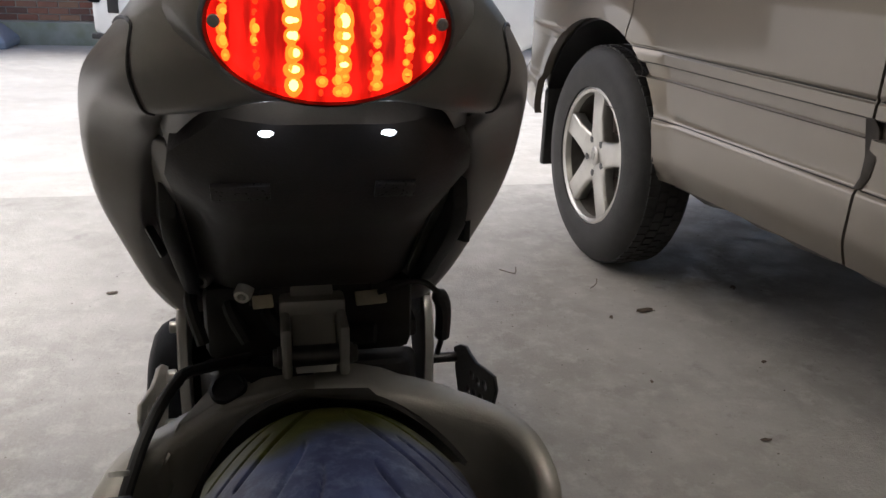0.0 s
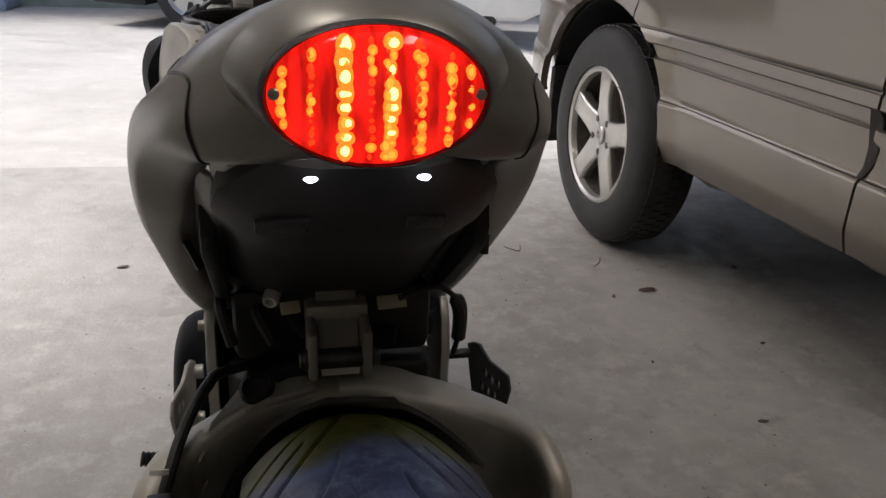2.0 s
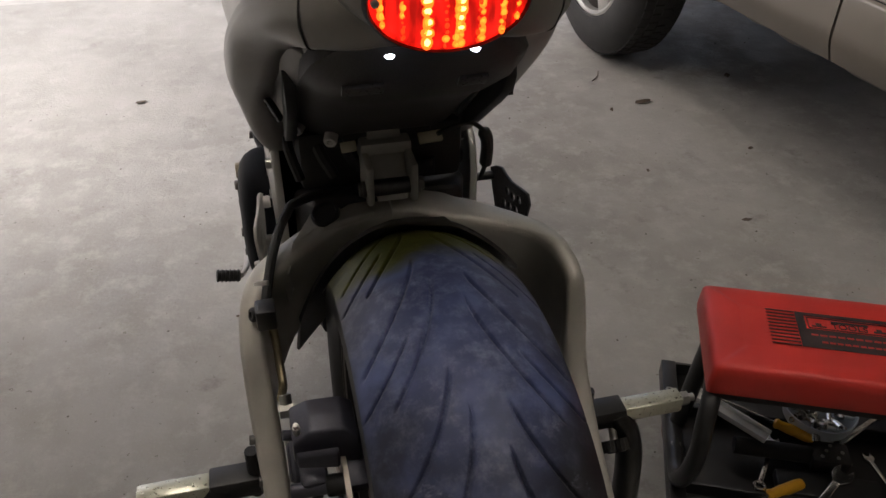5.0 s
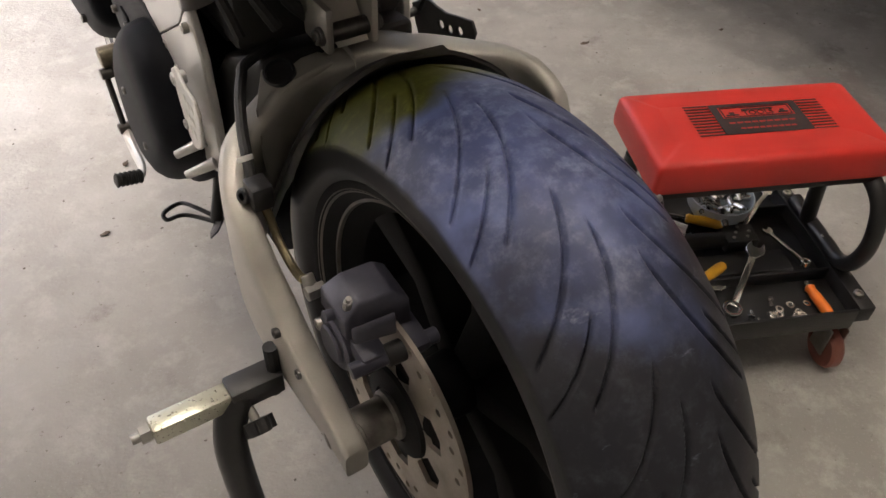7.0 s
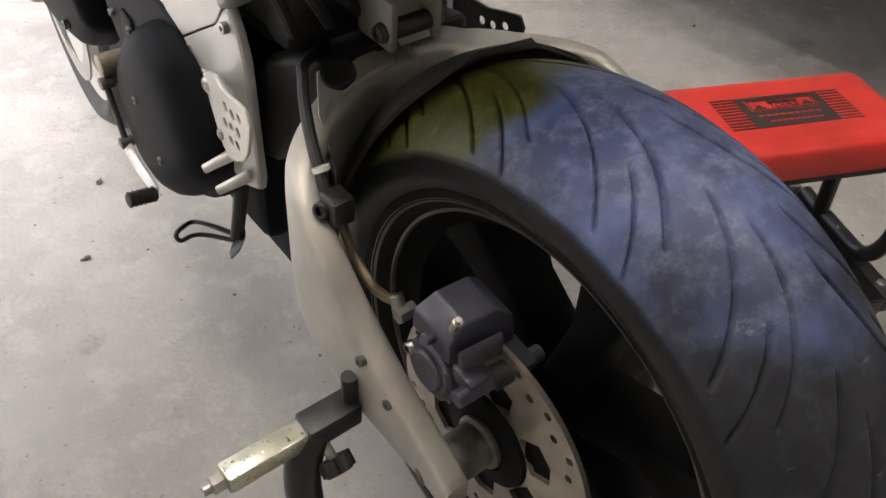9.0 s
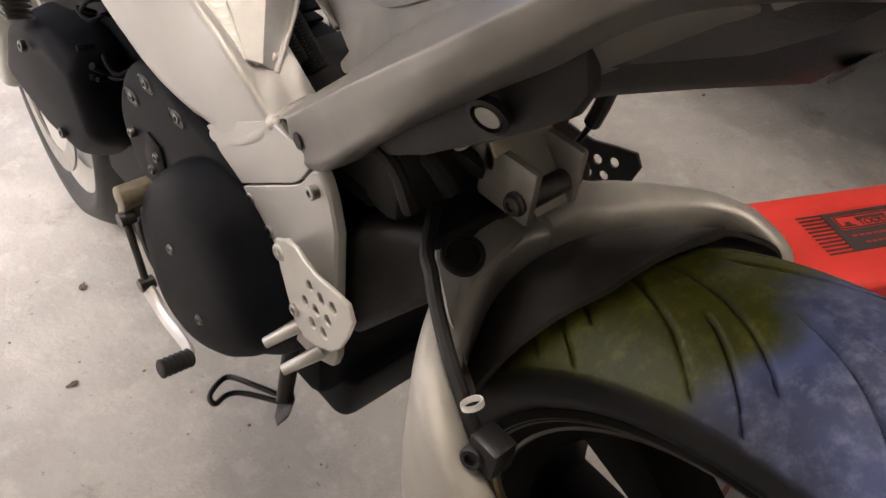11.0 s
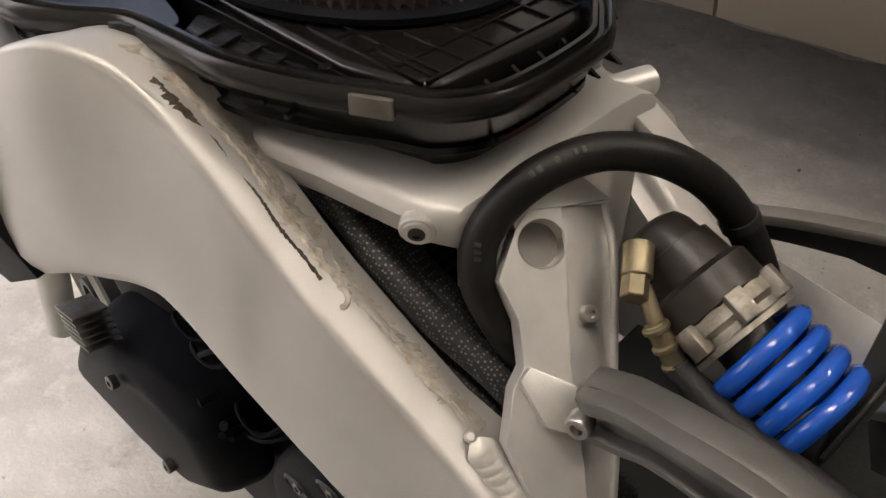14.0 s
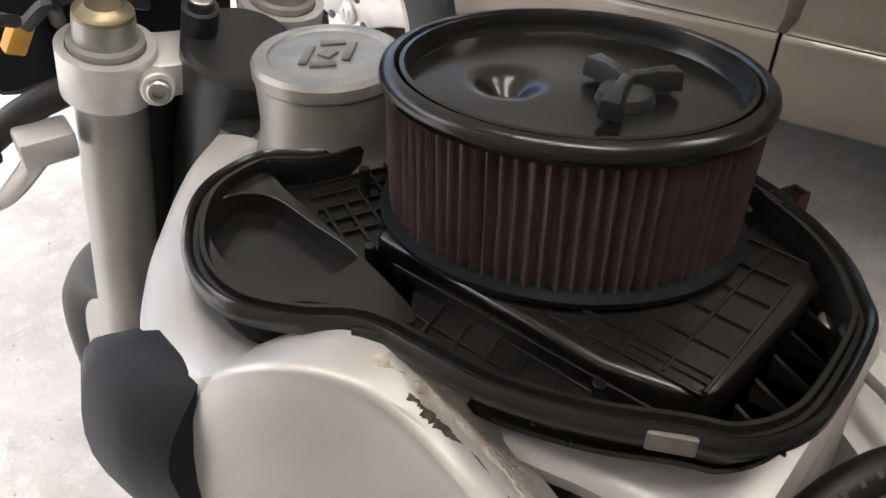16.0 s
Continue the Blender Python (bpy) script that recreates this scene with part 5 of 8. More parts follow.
for k in range(12):
    c = 2 if k % 5 == 0 else 3 if k % 4 == 1 else 0
    a = Vector((0.01 + 0.02 * rnd.random(), 0.285 - 0.05 * rnd.random(), 0.80 + 0.02 * rnd.random()))
    b = Vector((0.045 + 0.03 * rnd.random(), 0.18 + 0.05 * rnd.random(), 0.885 + 0.03 * rnd.random()))
    mid = a.lerp(b, 0.5) + Vector((rnd.uniform(-0.02, 0.02), rnd.uniform(-0.015, 0.015), rnd.uniform(0, 0.025)))
    part("wire", tube([a, mid, b, b + Vector((rnd.uniform(-0.02, 0.01), rnd.uniform(-0.02, 0.02), rnd.uniform(-0.02, 0.01)))], 0.0016 + 0.0008 * rnd.random(), 7), M_WIRE[c], bike)
bat = part("battery", bevelled(moved(block(-0.03, 0.045, -0.05, 0.05, -0.03, 0.0), facing((0.04, 0.285, 0.856), (-0.35, -0.75, -0.35), (0, -0.45, 0.9))), 0.003), M_BLACK, bike, "black battery with a yellow wrapper")
part("wrapper", bevelled(moved(block(-0.033, -0.012, -0.052, 0.0, -0.02, 0.001), facing((0.04, 0.285, 0.856), (-0.35, -0.75, -0.35), (0, -0.45, 0.9))), 0.002), mat("yellow_battery_case", (0.60, 0.36, 0.02), (0.30, 0.22, 0.08), 0.4, 0, 40), bat, "yellow printed wrapper")
part("clear_sleeve", bevelled(moved(block(-0.032, 0.0, 0.001, 0.05, -0.02, 0.003), facing((0.04, 0.285, 0.856), (-0.35, -0.75, -0.35), (0, -0.45, 0.9))), 0.002), mat("crinkled_sleeve", (0.22, 0.17, 0.05), (0.03, 0.027, 0.02), 0.3, 0, 70, 300, 0.6), bat, "crinkled shiny sleeve")
part("rubber_flap", tube([(-0.075, 0.44, 0.762), (-0.075, 0.41, 0.785), (-0.073, 0.385, 0.792), (-0.07, 0.355, 0.80)], lambda t: 0.013 - 0.004 * t, 12, rz=0.6), M_RUBBER, bike, "black rubber flap")
part("inner_tray", bevelled(block(-0.1, 0.11, 0.36, 0.58, 0.64, 0.66), 0.004), M_BLACK, bike, "black splash guard under the shock")
top_line = spline([(0.112, 0.544, 0.779), (0.117, 0.50, 0.793), (0.12, 0.438, 0.811), (0.124, 0.363, 0.838), (0.126, 0.31, 0.857), (0.126, 0.25, 0.88)], 6)
right = part("subframe_brace", bevelled(loft([[(p.x - 0.004, p.y, p.z - 0.007), (p.x + 0.012, p.y, p.z - 0.009), (p.x + 0.012, p.y, p.z), (p.x - 0.004, p.y, p.z + 0.001)] for p in top_line]), 0.0015), M_GREY, bike, "grey cast subframe brace")
liner = part("inner_liner", bevelled(loft([[(p.x, p.y, p.z - 0.005 - h), (p.x + 0.006, p.y, p.z - 0.005 - h), (p.x + 0.006, p.y, p.z - 0.004), (p.x, p.y, p.z - 0.004)] for p, h in zip(top_line, np.interp(np.linspace(0, 1, len(top_line)), [0, 0.3, 0.42, 0.55, 1], [0.012, 0.018, 0.03, 0.075, 0.09]))]), 0.001), M_BLACK, bike, "black plastic inner liner")
for y in (0.415, 0.365, 0.325, 0.285):
    z = float(np.interp(y, [0.25, 0.31, 0.363, 0.438], [0.88, 0.857, 0.838, 0.811]))
    part("liner_rib", bevelled(block(0.116, 0.124, y - 0.0015, y + 0.0015, z - 0.06, z - 0.006), 0.0006), M_BLACK, liner)

# airbox base and filter
rim_half = [(-0.03, 0.938), (-0.06, 0.966), (-0.09, 0.970), (-0.118, 0.962), (-0.148, 0.934), (-0.168, 0.90), (-0.172, 0.862), (-0.158, 0.828), (-0.138, 0.80), (-0.134, 0.765), (-0.13, 0.725), (-0.114, 0.68), (-0.094, 0.645), (-0.083, 0.624), (-0.06, 0.608), (-0.03, 0.602)]
rim = smooth_outline(rim_half + [(0.03, 0.605), (0.056, 0.618), (0.08, 0.636), (0.10, 0.660), (0.116, 0.69)] + [(-x, y) for x, y in reversed(rim_half[:-4])], 4)
rim_n = len(rim)


def offset(o, d):
    """The outline drawn in by d along its own normals."""
    out = []
    for i in range(len(o)):
        a, b = o[i - 1], o[(i + 1) % len(o)]
        tx, ty = b[0] - a[0], b[1] - a[1]
        n = math.hypot(tx, ty) or 1
        out.append((o[i][0] - ty / n * d, o[i][1] + tx / n * d))
    return out


area = sum(rim[i - 1][0] * rim[i][1] - rim[i][0] * rim[i - 1][1] for i in range(rim_n))
sg = 1 if area > 0 else -1
M_AIR = mat("oily_black_plastic", (0.0065, 0.006, 0.0055), (0.013, 0.0115, 0.010), 0.24, 0, 22, 420, 0.0, 0.06, spec=0.42)
lev = [(0.0, 0.894), (0.0, 0.902), (0.003, 0.905), (0.005, 0.9035), (0.0065, 0.9005), (0.009, 0.9005), (0.0105, 0.904), (0.013, 0.904), (0.0145, 0.90), (0.016, 0.872)]


def wall_level(d_back, z_back, d_side, z_side):
    """One level of the wall, which is deeper and steeper at the back than along the sides."""
    out = []
    for (x, y), (xb, yb), (xs, ys) in zip(rim, offset(rim, sg * d_back), offset(rim, sg * d_side)):
        t = min(1.0, max(0.0, (y - 0.62) / 0.09))
        t = t * t * (3 - 2 * t)
        out.append((xb + (xs - xb) * t, yb + (ys - yb) * t, z_back + (z_side - z_back) * t))
    return out


walls = [wall_level(0.032, 0.846, 0.042, 0.855), wall_level(0.024, 0.858, 0.031, 0.866), wall_level(0.011, 0.877, 0.013, 0.88), wall_level(0.003, 0.891, 0.003, 0.891)]
M_DULLCLIP = mat("dull_spring_clip", (0.20, 0.185, 0.165), (0.14, 0.13, 0.115), 0.45, 0.7, 60, 400, 0.1)
airbox = part("airbox_base", loft(walls + [[(x, y, z) for x, y in offset(rim, sg * d)] for d, z in lev]), M_AIR, bike, "open black plastic airbox base", 45)
for p in ((-0.0965, 0.650), (-0.136, 0.792)):
    part("clip", bevelled(moved(block(-0.011, 0.011, -0.002, 0.002, -0.008, 0.003), Matrix.Translation((p[0], p[1], 0.9)) @ pose(0, 0, 0, 0, 0, -62 if p[0] < 0 else 62)), 0.001), M_DULLCLIP if p[1] < 0.7 and p[0] < 0 else M_AIR, airbox, "metal clip")
# snorkel lobe on the left with its recess, and the raised floor
lobe = smooth_outline([(-0.138, 0.945), (-0.103, 0.962), (-0.072, 0.955), (-0.076, 0.927), (-0.085, 0.88), (-0.093, 0.839), (-0.105, 0.795), (-0.114, 0.788), (-0.120, 0.803), (-0.134, 0.834), (-0.153, 0.861), (-0.156, 0.904)], 5)
for s in (1, -1):
    lp = [(s * x, y) for x, y in lobe]
    rec = smooth_outline([(s * x, y) for x, y in ((-0.123, 0.941), (-0.104, 0.95), (-0.087, 0.93), (-0.089, 0.888), (-0.092, 0.852), (-0.099, 0.845), (-0.13, 0.85), (-0.146, 0.88), (-0.14, 0.916))], 5)
    part("snorkel_lobe", plate(lp, [rec], 0.022, Matrix.Translation((0, 0, 0.874)), 0.002), M_AIR, airbox)
    part("snorkel_floor", plate(rec, [], 0.004, Matrix.Translation((0, 0, 0.877))), M_AIR, airbox)
for s in (1, -1):
    rect = [(s * x, y) for x, y in ((-0.112, 0.792), (-0.072, 0.822), (-0.066, 0.79), (-0.073, 0.69), (-0.09, 0.672), (-0.11, 0.70), (-0.122, 0.755))]
    part("ribbed_floor", plate(rect, [], 0.004, Matrix.Translation((0, 0, 0.879))), M_AIR, airbox)
    for k in range(6):
        y = 0.694 + 0.019 * k
        part("rib", bevelled(moved(block(-0.024, 0.024, -0.0012, 0.0012, 0.8825, 0.8856), Matrix.Translation((s * 0.0945, y, 0)) @ pose(0, 0, 0, 0, 0, -14 * s)), 0.0005), M_AIR, airbox)
    for x0, x1 in ((0.083, 0.088), (0.099, 0.106)):
        part("rib", bevelled(slab([(s * x0 - 0.0009, 0.69, 0.8846), (s * x0 + 0.0009, 0.69, 0.8846), (s * x1 * 0.93 + 0.0009, 0.80, 0.8846), (s * x1 * 0.93 - 0.0009, 0.80, 0.8846)], 0.002, (0, 0, -1)), 0.0004), M_AIR, airbox)
part("long_rib", bevelled(slab([(-0.083, 0.83, 0.893), (-0.081, 0.83, 0.893), (-0.0795, 0.665, 0.893), (-0.0815, 0.665, 0.893)], 0.02, (0, 0, -1)), 0.0006), M_AIR, airbox)
# raised filter seat with its square skirt and ribs
seat_o = [(-0.068, 0.86), (-0.072, 0.70), (-0.062, 0.66), (-0.05, 0.648), (0.06, 0.64), (0.078, 0.655), (0.09, 0.70), (0.10, 0.86)]
part("filter_seat", bevelled(prism(seat_o, 0.026, Matrix.Translation((0, 0, 0.866))), 0.006, 3), M_AIR, airbox, "raised filter seat")
FX, FY = 0.018, 0.787
for k in range(6):
    x = -0.05 + 0.0243 * k
    part("rib", bevelled(block(x - 0.0009, x + 0.0009, 0.654, 0.70, 0.891, 0.8938), 0.0005), M_AIR, airbox)
part("rib", bevelled(block(-0.056, 0.073, 0.6525, 0.6545, 0.891, 0.8938), 0.0005), M_AIR, airbox)
part("rib", bevelled(block(-0.056, 0.073, 0.6745, 0.6763, 0.891, 0.8938), 0.0005), M_AIR, airbox)
for x in (-0.0585, -0.044):
    part("rib", bevelled(block(x - 0.0009, x + 0.0009, 0.654, 0.74, 0.891, 0.8938), 0.0005), M_AIR, airbox)
for y in (0.698, 0.72, 0.742):
    part("rib", bevelled(block(-0.0585, -0.044, y - 0.0009, y + 0.0009, 0.891, 0.8938), 0.0005), M_AIR, airbox)
for k in range(6):
    x = -0.05 + 0.022 * k
    part("gusset", slab([(x, 0.612, 0.874), (x, 0.64, 0.874), (x, 0.64, 0.888)], 0.0025, (1, 0, 0)), M_AIR, airbox)
part("airbox_floor", plate(offset(rim, sg * 0.012), [], 0.004, Matrix.Translation((0, 0, 0.868))), M_AIR, airbox)
bolt((0.05, 0.628, 0.877), (0, 0, 1), 0.008, 0.004, M_STEEL, airbox)
for x, y in ((-0.089, 0.691), (0.09, 0.70), (-0.085, 0.845), (-0.03, 0.905), (0.035, 0.9)):
    part("post", rod((x, y, 0.872), (x, y, 0.9), 0.0035, 10), M_AIR, airbox)
# the grid of low ribs on the front floor
front = [(-0.066, 0.952), (-0.03, 0.928), (0.03, 0.928), (0.066, 0.952), (0.078, 0.90), (0.088, 0.845), (0.05, 0.87), (-0.02, 0.88), (-0.088, 0.845), (-0.08, 0.90)]
part("grid_floor", plate(front, [], 0.004, Matrix.Translation((0, 0, 0.881))), M_AIR, airbox)
for k in range(6):
    part("rib", bevelled(moved(block(-0.03, 0.03, -0.0011, 0.0011, 0.8845, 0.8875), Matrix.Translation((-0.052 + 0.005 * k, 0.868 + 0.0135 * k, 0)) @ pose(0, 0, 0, 0, 0, -24)), 0.0005), M_AIR, airbox)
    part("rib", bevelled(moved(block(-0.04, 0.04, -0.0011, 0.0011, 0.8845, 0.8875), Matrix.Translation((-0.07 + 0.0155 * k, 0.895 + 0.002 * k, 0)) @ pose(0, 0, 0, 0, 0, 66)), 0.0005), M_AIR, airbox)

OVAL = Matrix.Translation((FX, FY, 0)) @ pose(0, 0, 0, 0, 0, 27) @ Matrix.Diagonal((0.084, 0.106, 1, 1))
flt = part("air_filter", moved(lathe([(0.95, 0.889), (1.03, 0.889), (1.035, 0.893), (0.99, 0.8955), (0.95, 0.897)], 72), OVAL @ Matrix.Translation((0, 0, 0.0055))), M_SATIN, bike, "oval pleated cotton air filter with a black rubber top", 50)
pl_n, loops = 82, []
for z in (0.898, 0.92, 0.945, 0.9785):
    loop = []
    for k in range(pl_n * 6):
        a = 2 * math.pi * k / (pl_n * 6)
        q = 0.95 + 0.032 * math.cos(a * pl_n + 0.5 * math.sin(9 * a) + 1.5 * math.sin(3 * a + 60 * (z - 0.9)) * 0.15)
        loop.append(tuple(OVAL @ Vector((q * math.cos(a), q * math.sin(a), z))))
    loops.append(loop)
part("pleats", loft(loops, caps=False), M_FILTER, flt, "oily red-brown cotton pleats", 80)
part("rubber_top", moved(lathe([(0.9, 0.974), (0.985, 0.978), (1.005, 0.980), (1.012, 0.984), (1.0, 0.988), (0.965, 0.9905), (0.93, 0.991), (0.915, 0.989), (0.905, 0.985), (0.90, 0.99), (0.875, 0.9905), (0.86, 0.985), (0.855, 0.979), (0.85, 0.9785)], 72, caps=False), OVAL), M_AIR, flt, "glossy black rubber filter top", 40)
disc = []
for k in range(25):
    q = 0.852 * (1 - k / 24.0) + 0.001
    row = []
    for a in [2 * math.pi * n / 96 for n in range(96)]:
        x, y, _ = OVAL @ Vector((q * math.cos(a), q * math.sin(a), 0))
        d = math.hypot(x + 0.0, y - 0.818)
        row.append((x, y, 0.9785 - 0.015 * math.exp(-(d / 0.012) ** 2) + 0.0004 * math.exp(-((d - 0.02) / 0.007) ** 2) - 0.0008 * math.sin(x * 60) * math.cos(y * 45)))
    disc.append(row)
part("dimpled_disc", loft(disc, caps=False), M_AIR, flt, "glossy black rubber disc with a dimple", 60)
wing = part("wing_nut", mesh_join(moved(lathe([(0.016, 0), (0.014, 0.006), (0.008, 0.010), (0, 0.011)], 24), Matrix.Translation((0.022, 0.757, 0.979)))), M_BLACK, flt, "black plastic wing nut")
for a in (68, -29, 194):
    part("wing", bevelled(moved(loft([[(0.0, -0.0045, 0.0), (0.0, 0.0045, 0.0), (0.0, 0.0035, 0.014), (0.0, -0.0035, 0.014)], [(0.016, -0.004, 0.002), (0.016, 0.004, 0.002), (0.016, 0.003, 0.014), (0.016, -0.003, 0.014)], [(0.031, -0.0065, 0.001), (0.031, 0.0065, 0.001), (0.031, 0.0055, 0.012), (0.031, -0.0055, 0.012)]]), Matrix.Translation((0.022, 0.757, 0.9805)) @ pose(0, 0, 0, 0, 0, a)), 0.0012), M_BLACK, wing)

# engine, covers and hardware on the left
M_BOLT = mat("dull_bolt_steel", (0.16, 0.155, 0.145), (0.1, 0.095, 0.09), 0.4, 0.9, 50, 500, 0.1)
part("engine_block", bevelled(block(-0.09, 0.11, 0.44, 0.96, 0.30, 0.60), 0.02), M_SATIN, bike, "black engine block")
for k in range(12):
    z = 0.60 + 0.0145 * k
    part("cooling_fin", bevelled(block(-0.085, 0.1, 0.70, 0.93, z, z + 0.004), 0.001), M_SATIN, bike)
part("cylinder", bevelled(block(-0.07, 0.085, 0.715, 0.915, 0.59, 0.79), 0.01), M_SATIN, bike, "black finned engine cylinder")
cover = smooth_outline([(0.745, 0.53), (0.715, 0.60), (0.65, 0.632), (0.57, 0.622), (0.50, 0.607), (0.443, 0.573), (0.408, 0.505), (0.416, 0.446), (0.465, 0.388), (0.53, 0.345), (0.625, 0.334), (0.672, 0.385), (0.71, 0.46)], 6)
pc = part("primary_cover", bevelled(prism(cover, 0.045, side_pose(-0.092)), 0.014, 4), M_SATIN, bike, "satin black primary cover", 60)
derby = smooth_outline([(0.652, 0.49), (0.608, 0.55), (0.545, 0.592), (0.485, 0.592), (0.447, 0.567), (0.425, 0.53), (0.414, 0.49), (0.424, 0.45), (0.47, 0.397), (0.52, 0.362), (0.575, 0.345), (0.628, 0.36), (0.652, 0.42)], 6)
dome = loft([[(x, 0.535 + (y - 0.535) * k, 0.47 + (z - 0.47) * k) for y, z in derby] for x, k in ((-0.12, 1.0), (-0.142, 1.0), (-0.155, 0.975), (-0.166, 0.92), (-0.174, 0.83), (-0.179, 0.70), (-0.1815, 0.5), (-0.1825, 0.2))])
part("clutch_cover", dome, M_SATIN, pc, "domed satin black clutch cover", 60)
part("inspection_plate", bevelled(prism([(0.685, 0.515), (0.67, 0.55), (0.645, 0.545), (0.635, 0.50), (0.655, 0.482), (0.675, 0.49)], 0.004, side_pose(-0.136)), 0.001), M_SATIN, pc)
for y, z in ((0.71, 0.497 + 0.03), (0.669, 0.504), (0.654, 0.528), (0.5528, 0.498), (0.51, 0.437)):
    bolt((-0.139 if y > 0.63 else -0.1805, y, z), (-1, 0, 0), 0.0055, 0.004, M_BOLT, pc)
for y, z in ((0.70, 0.575), (0.60, 0.604), (0.66, 0.61)):
    part("bolt_pocket", moved(lathe([(0.012, 0.0), (0.010, 0.0015), (0.009, 0.0005), (0, 0.0002)], 20, caps=False), facing((-0.1375, y, z), (-1, 0, 0)) @ Matrix.Diagonal((1.4, 0.7, 1, 1))), M_BLACK, pc)
    bolt((-0.1365, y, z), (-1, 0, 0), 0.005, 0.003, M_BOLT, pc)
# shift lever, linkage and shaft
M_DULLS = mat("greasy_alloy", (0.34, 0.30, 0.22), (0.2, 0.17, 0.12), 0.45, 0.6, 70, 400, 0.3)
sh = part("shift_linkage", bevelled(mesh_join(rod((-0.186, 0.657, 0.492), (-0.150, 0.657, 0.492), 0.0135, 12), moved(block(-0.184, -0.166, -0.008, 0.008, -0.03, 0.0), Matrix.Translation((0, 0.657, 0.492)) @ pose(0, 0, 0, 12))), 0.002), M_DULLS, bike, "dull alloy shift shaft clamp and linkage")
part("linkage_rod", mesh_join(rod((-0.184, 0.652, 0.466), (-0.183, 0.632, 0.395), 0.0042), rod((-0.191, 0.653, 0.468), (-0.174, 0.653, 0.468), 0.008), rod((-0.191, 0.631, 0.39), (-0.174, 0.631, 0.39), 0.008)), M_BOLT, sh, "steel linkage rod with ball joints")
part("shift_lever", tube([(-0.183, 0.632, 0.388), (-0.184, 0.606, 0.379), (-0.186, 0.580, 0.377), (-0.188, 0.55, 0.381), (-0.192, 0.525, 0.389), (-0.197, 0.508, 0.394)], lambda t: 0.008 - 0.002 * t, 10, rz=0.6), M_CAST, sh, "alloy shift lever")
peg = part("shift_peg", rod((-0.198, 0.504, 0.398), (-0.232, 0.502, 0.405), 0.0085, 16), M_RUBBER, sh, "black rubber shift peg")
for k in range(6):
    p = Vector((-0.201, 0.504, 0.3985)).lerp(Vector((-0.23, 0.502, 0.4045)), k / 5)
    part("peg_ring", moved(lathe([(0.008, -0.0018), (0.0098, -0.001), (0.0098, 0.001), (0.008, 0.0018)], 16), facing(p, (-1, 0, 0.2))), M_RUBBER, peg)
# foot guards
gpts = [(0.418, 0.594), (0.40, 0.606), (0.383, 0.612), (0.371, 0.609), (0.352, 0.608), (0.327, 0.614), (0.305, 0.618), (0.297, 0.605), (0.303, 0.585), (0.313, 0.562), (0.327, 0.544), (0.349, 0.529), (0.37, 0.520), (0.386, 0.526), (0.398, 0.545), (0.410, 0.568)]
ghol = [ring(y, z, 0.0052, 10) for y, z in ((0.36, 0.589), (0.343, 0.590), (0.325, 0.596), (0.367, 0.566), (0.35, 0.571), (0.332, 0.576), (0.356, 0.551), (0.338, 0.556))]
gm = Matrix(((1, 0.1, 0, -0.036), (0, 1, 0, 0), (0, 0, 1, 0), (0, 0, 0, 1))) @ side_pose(-0.152)
part("foot_guard", plate(gpts, ghol, 0.004, gm, 0.001), M_GUARD, bike, "pale perforated metal foot guard")
gr = plate(gpts, ghol, 0.004, Matrix(((1, 0.12, 0, -0.046), (0, 1, 0, 0), (0, 0, 1, 0), (0, 0, 0, 1))) @ side_pose(-0.169), 0.001)
bmesh.ops.scale(gr, vec=(-1, 1, 1), verts=gr.verts)
part("foot_guard", gr, M_FRAME, bike, "black perforated metal foot guard")
for y, z in ((0.410, 0.585), (0.384, 0.541)):
    bolt((-0.156 + 0.1 * (y - 0.36), y, z), (-1, 0, 0), 0.006, 0.003, M_STEEL, bike)
    part("standoff", rod((-0.138, y, z), (-0.153, y, z), 0.008), M_CAST, bike)
    part("standoff", rod((0.138, y, z), (0.167, y, z), 0.006), M_FRAME, bike)
for a, b in (((-0.134, 0.400, 0.499), (-0.1685, 0.412, 0.483)), ((-0.134, 0.374, 0.484), (-0.1675, 0.386, 0.4700))):
    part("peg_stub", rod(a, b, 0.0072, 14, 0.0052), M_CAST, bike, "cast foot peg lug")
# side stand, folded up
kick = part("side_stand", tube([(-0.10, 0.47, 0.405), (-0.114, 0.459, 0.365), (-0.128, 0.449, 0.33)], lambda t: 0.0105 - 0.002 * t, 12), M_FRAME, bike, "black side stand folded up")
part("stand_loop", tube([(-0.128, 0.451, 0.334), (-0.143, 0.49, 0.328), (-0.153, 0.519, 0.318), (-0.168, 0.517, 0.32), (-0.1845, 0.505, 0.323), (-0.183, 0.497, 0.317), (-0.165, 0.505, 0.31), (-0.15, 0.497, 0.31), (-0.128, 0.456, 0.32)], 0.0032, 8), M_FRAME, kick)
part("stand_foot", bevelled(slab([(-0.112, 0.455, 0.334), (-0.121, 0.438, 0.338), (-0.134, 0.432, 0.325), (-0.145, 0.437, 0.312), (-0.141, 0.449, 0.311), (-0.128, 0.46, 0.32)], 0.005, (0.3, 0.3, -1)), 0.0015), M_FRAME, kick)

# front left cowl, fins, pipes
M_DULL = mat("dull_dirty_metal", (0.22, 0.21, 0.19), (0.12, 0.11, 0.1), 0.5, 0.6, 60, 400, 0.2)
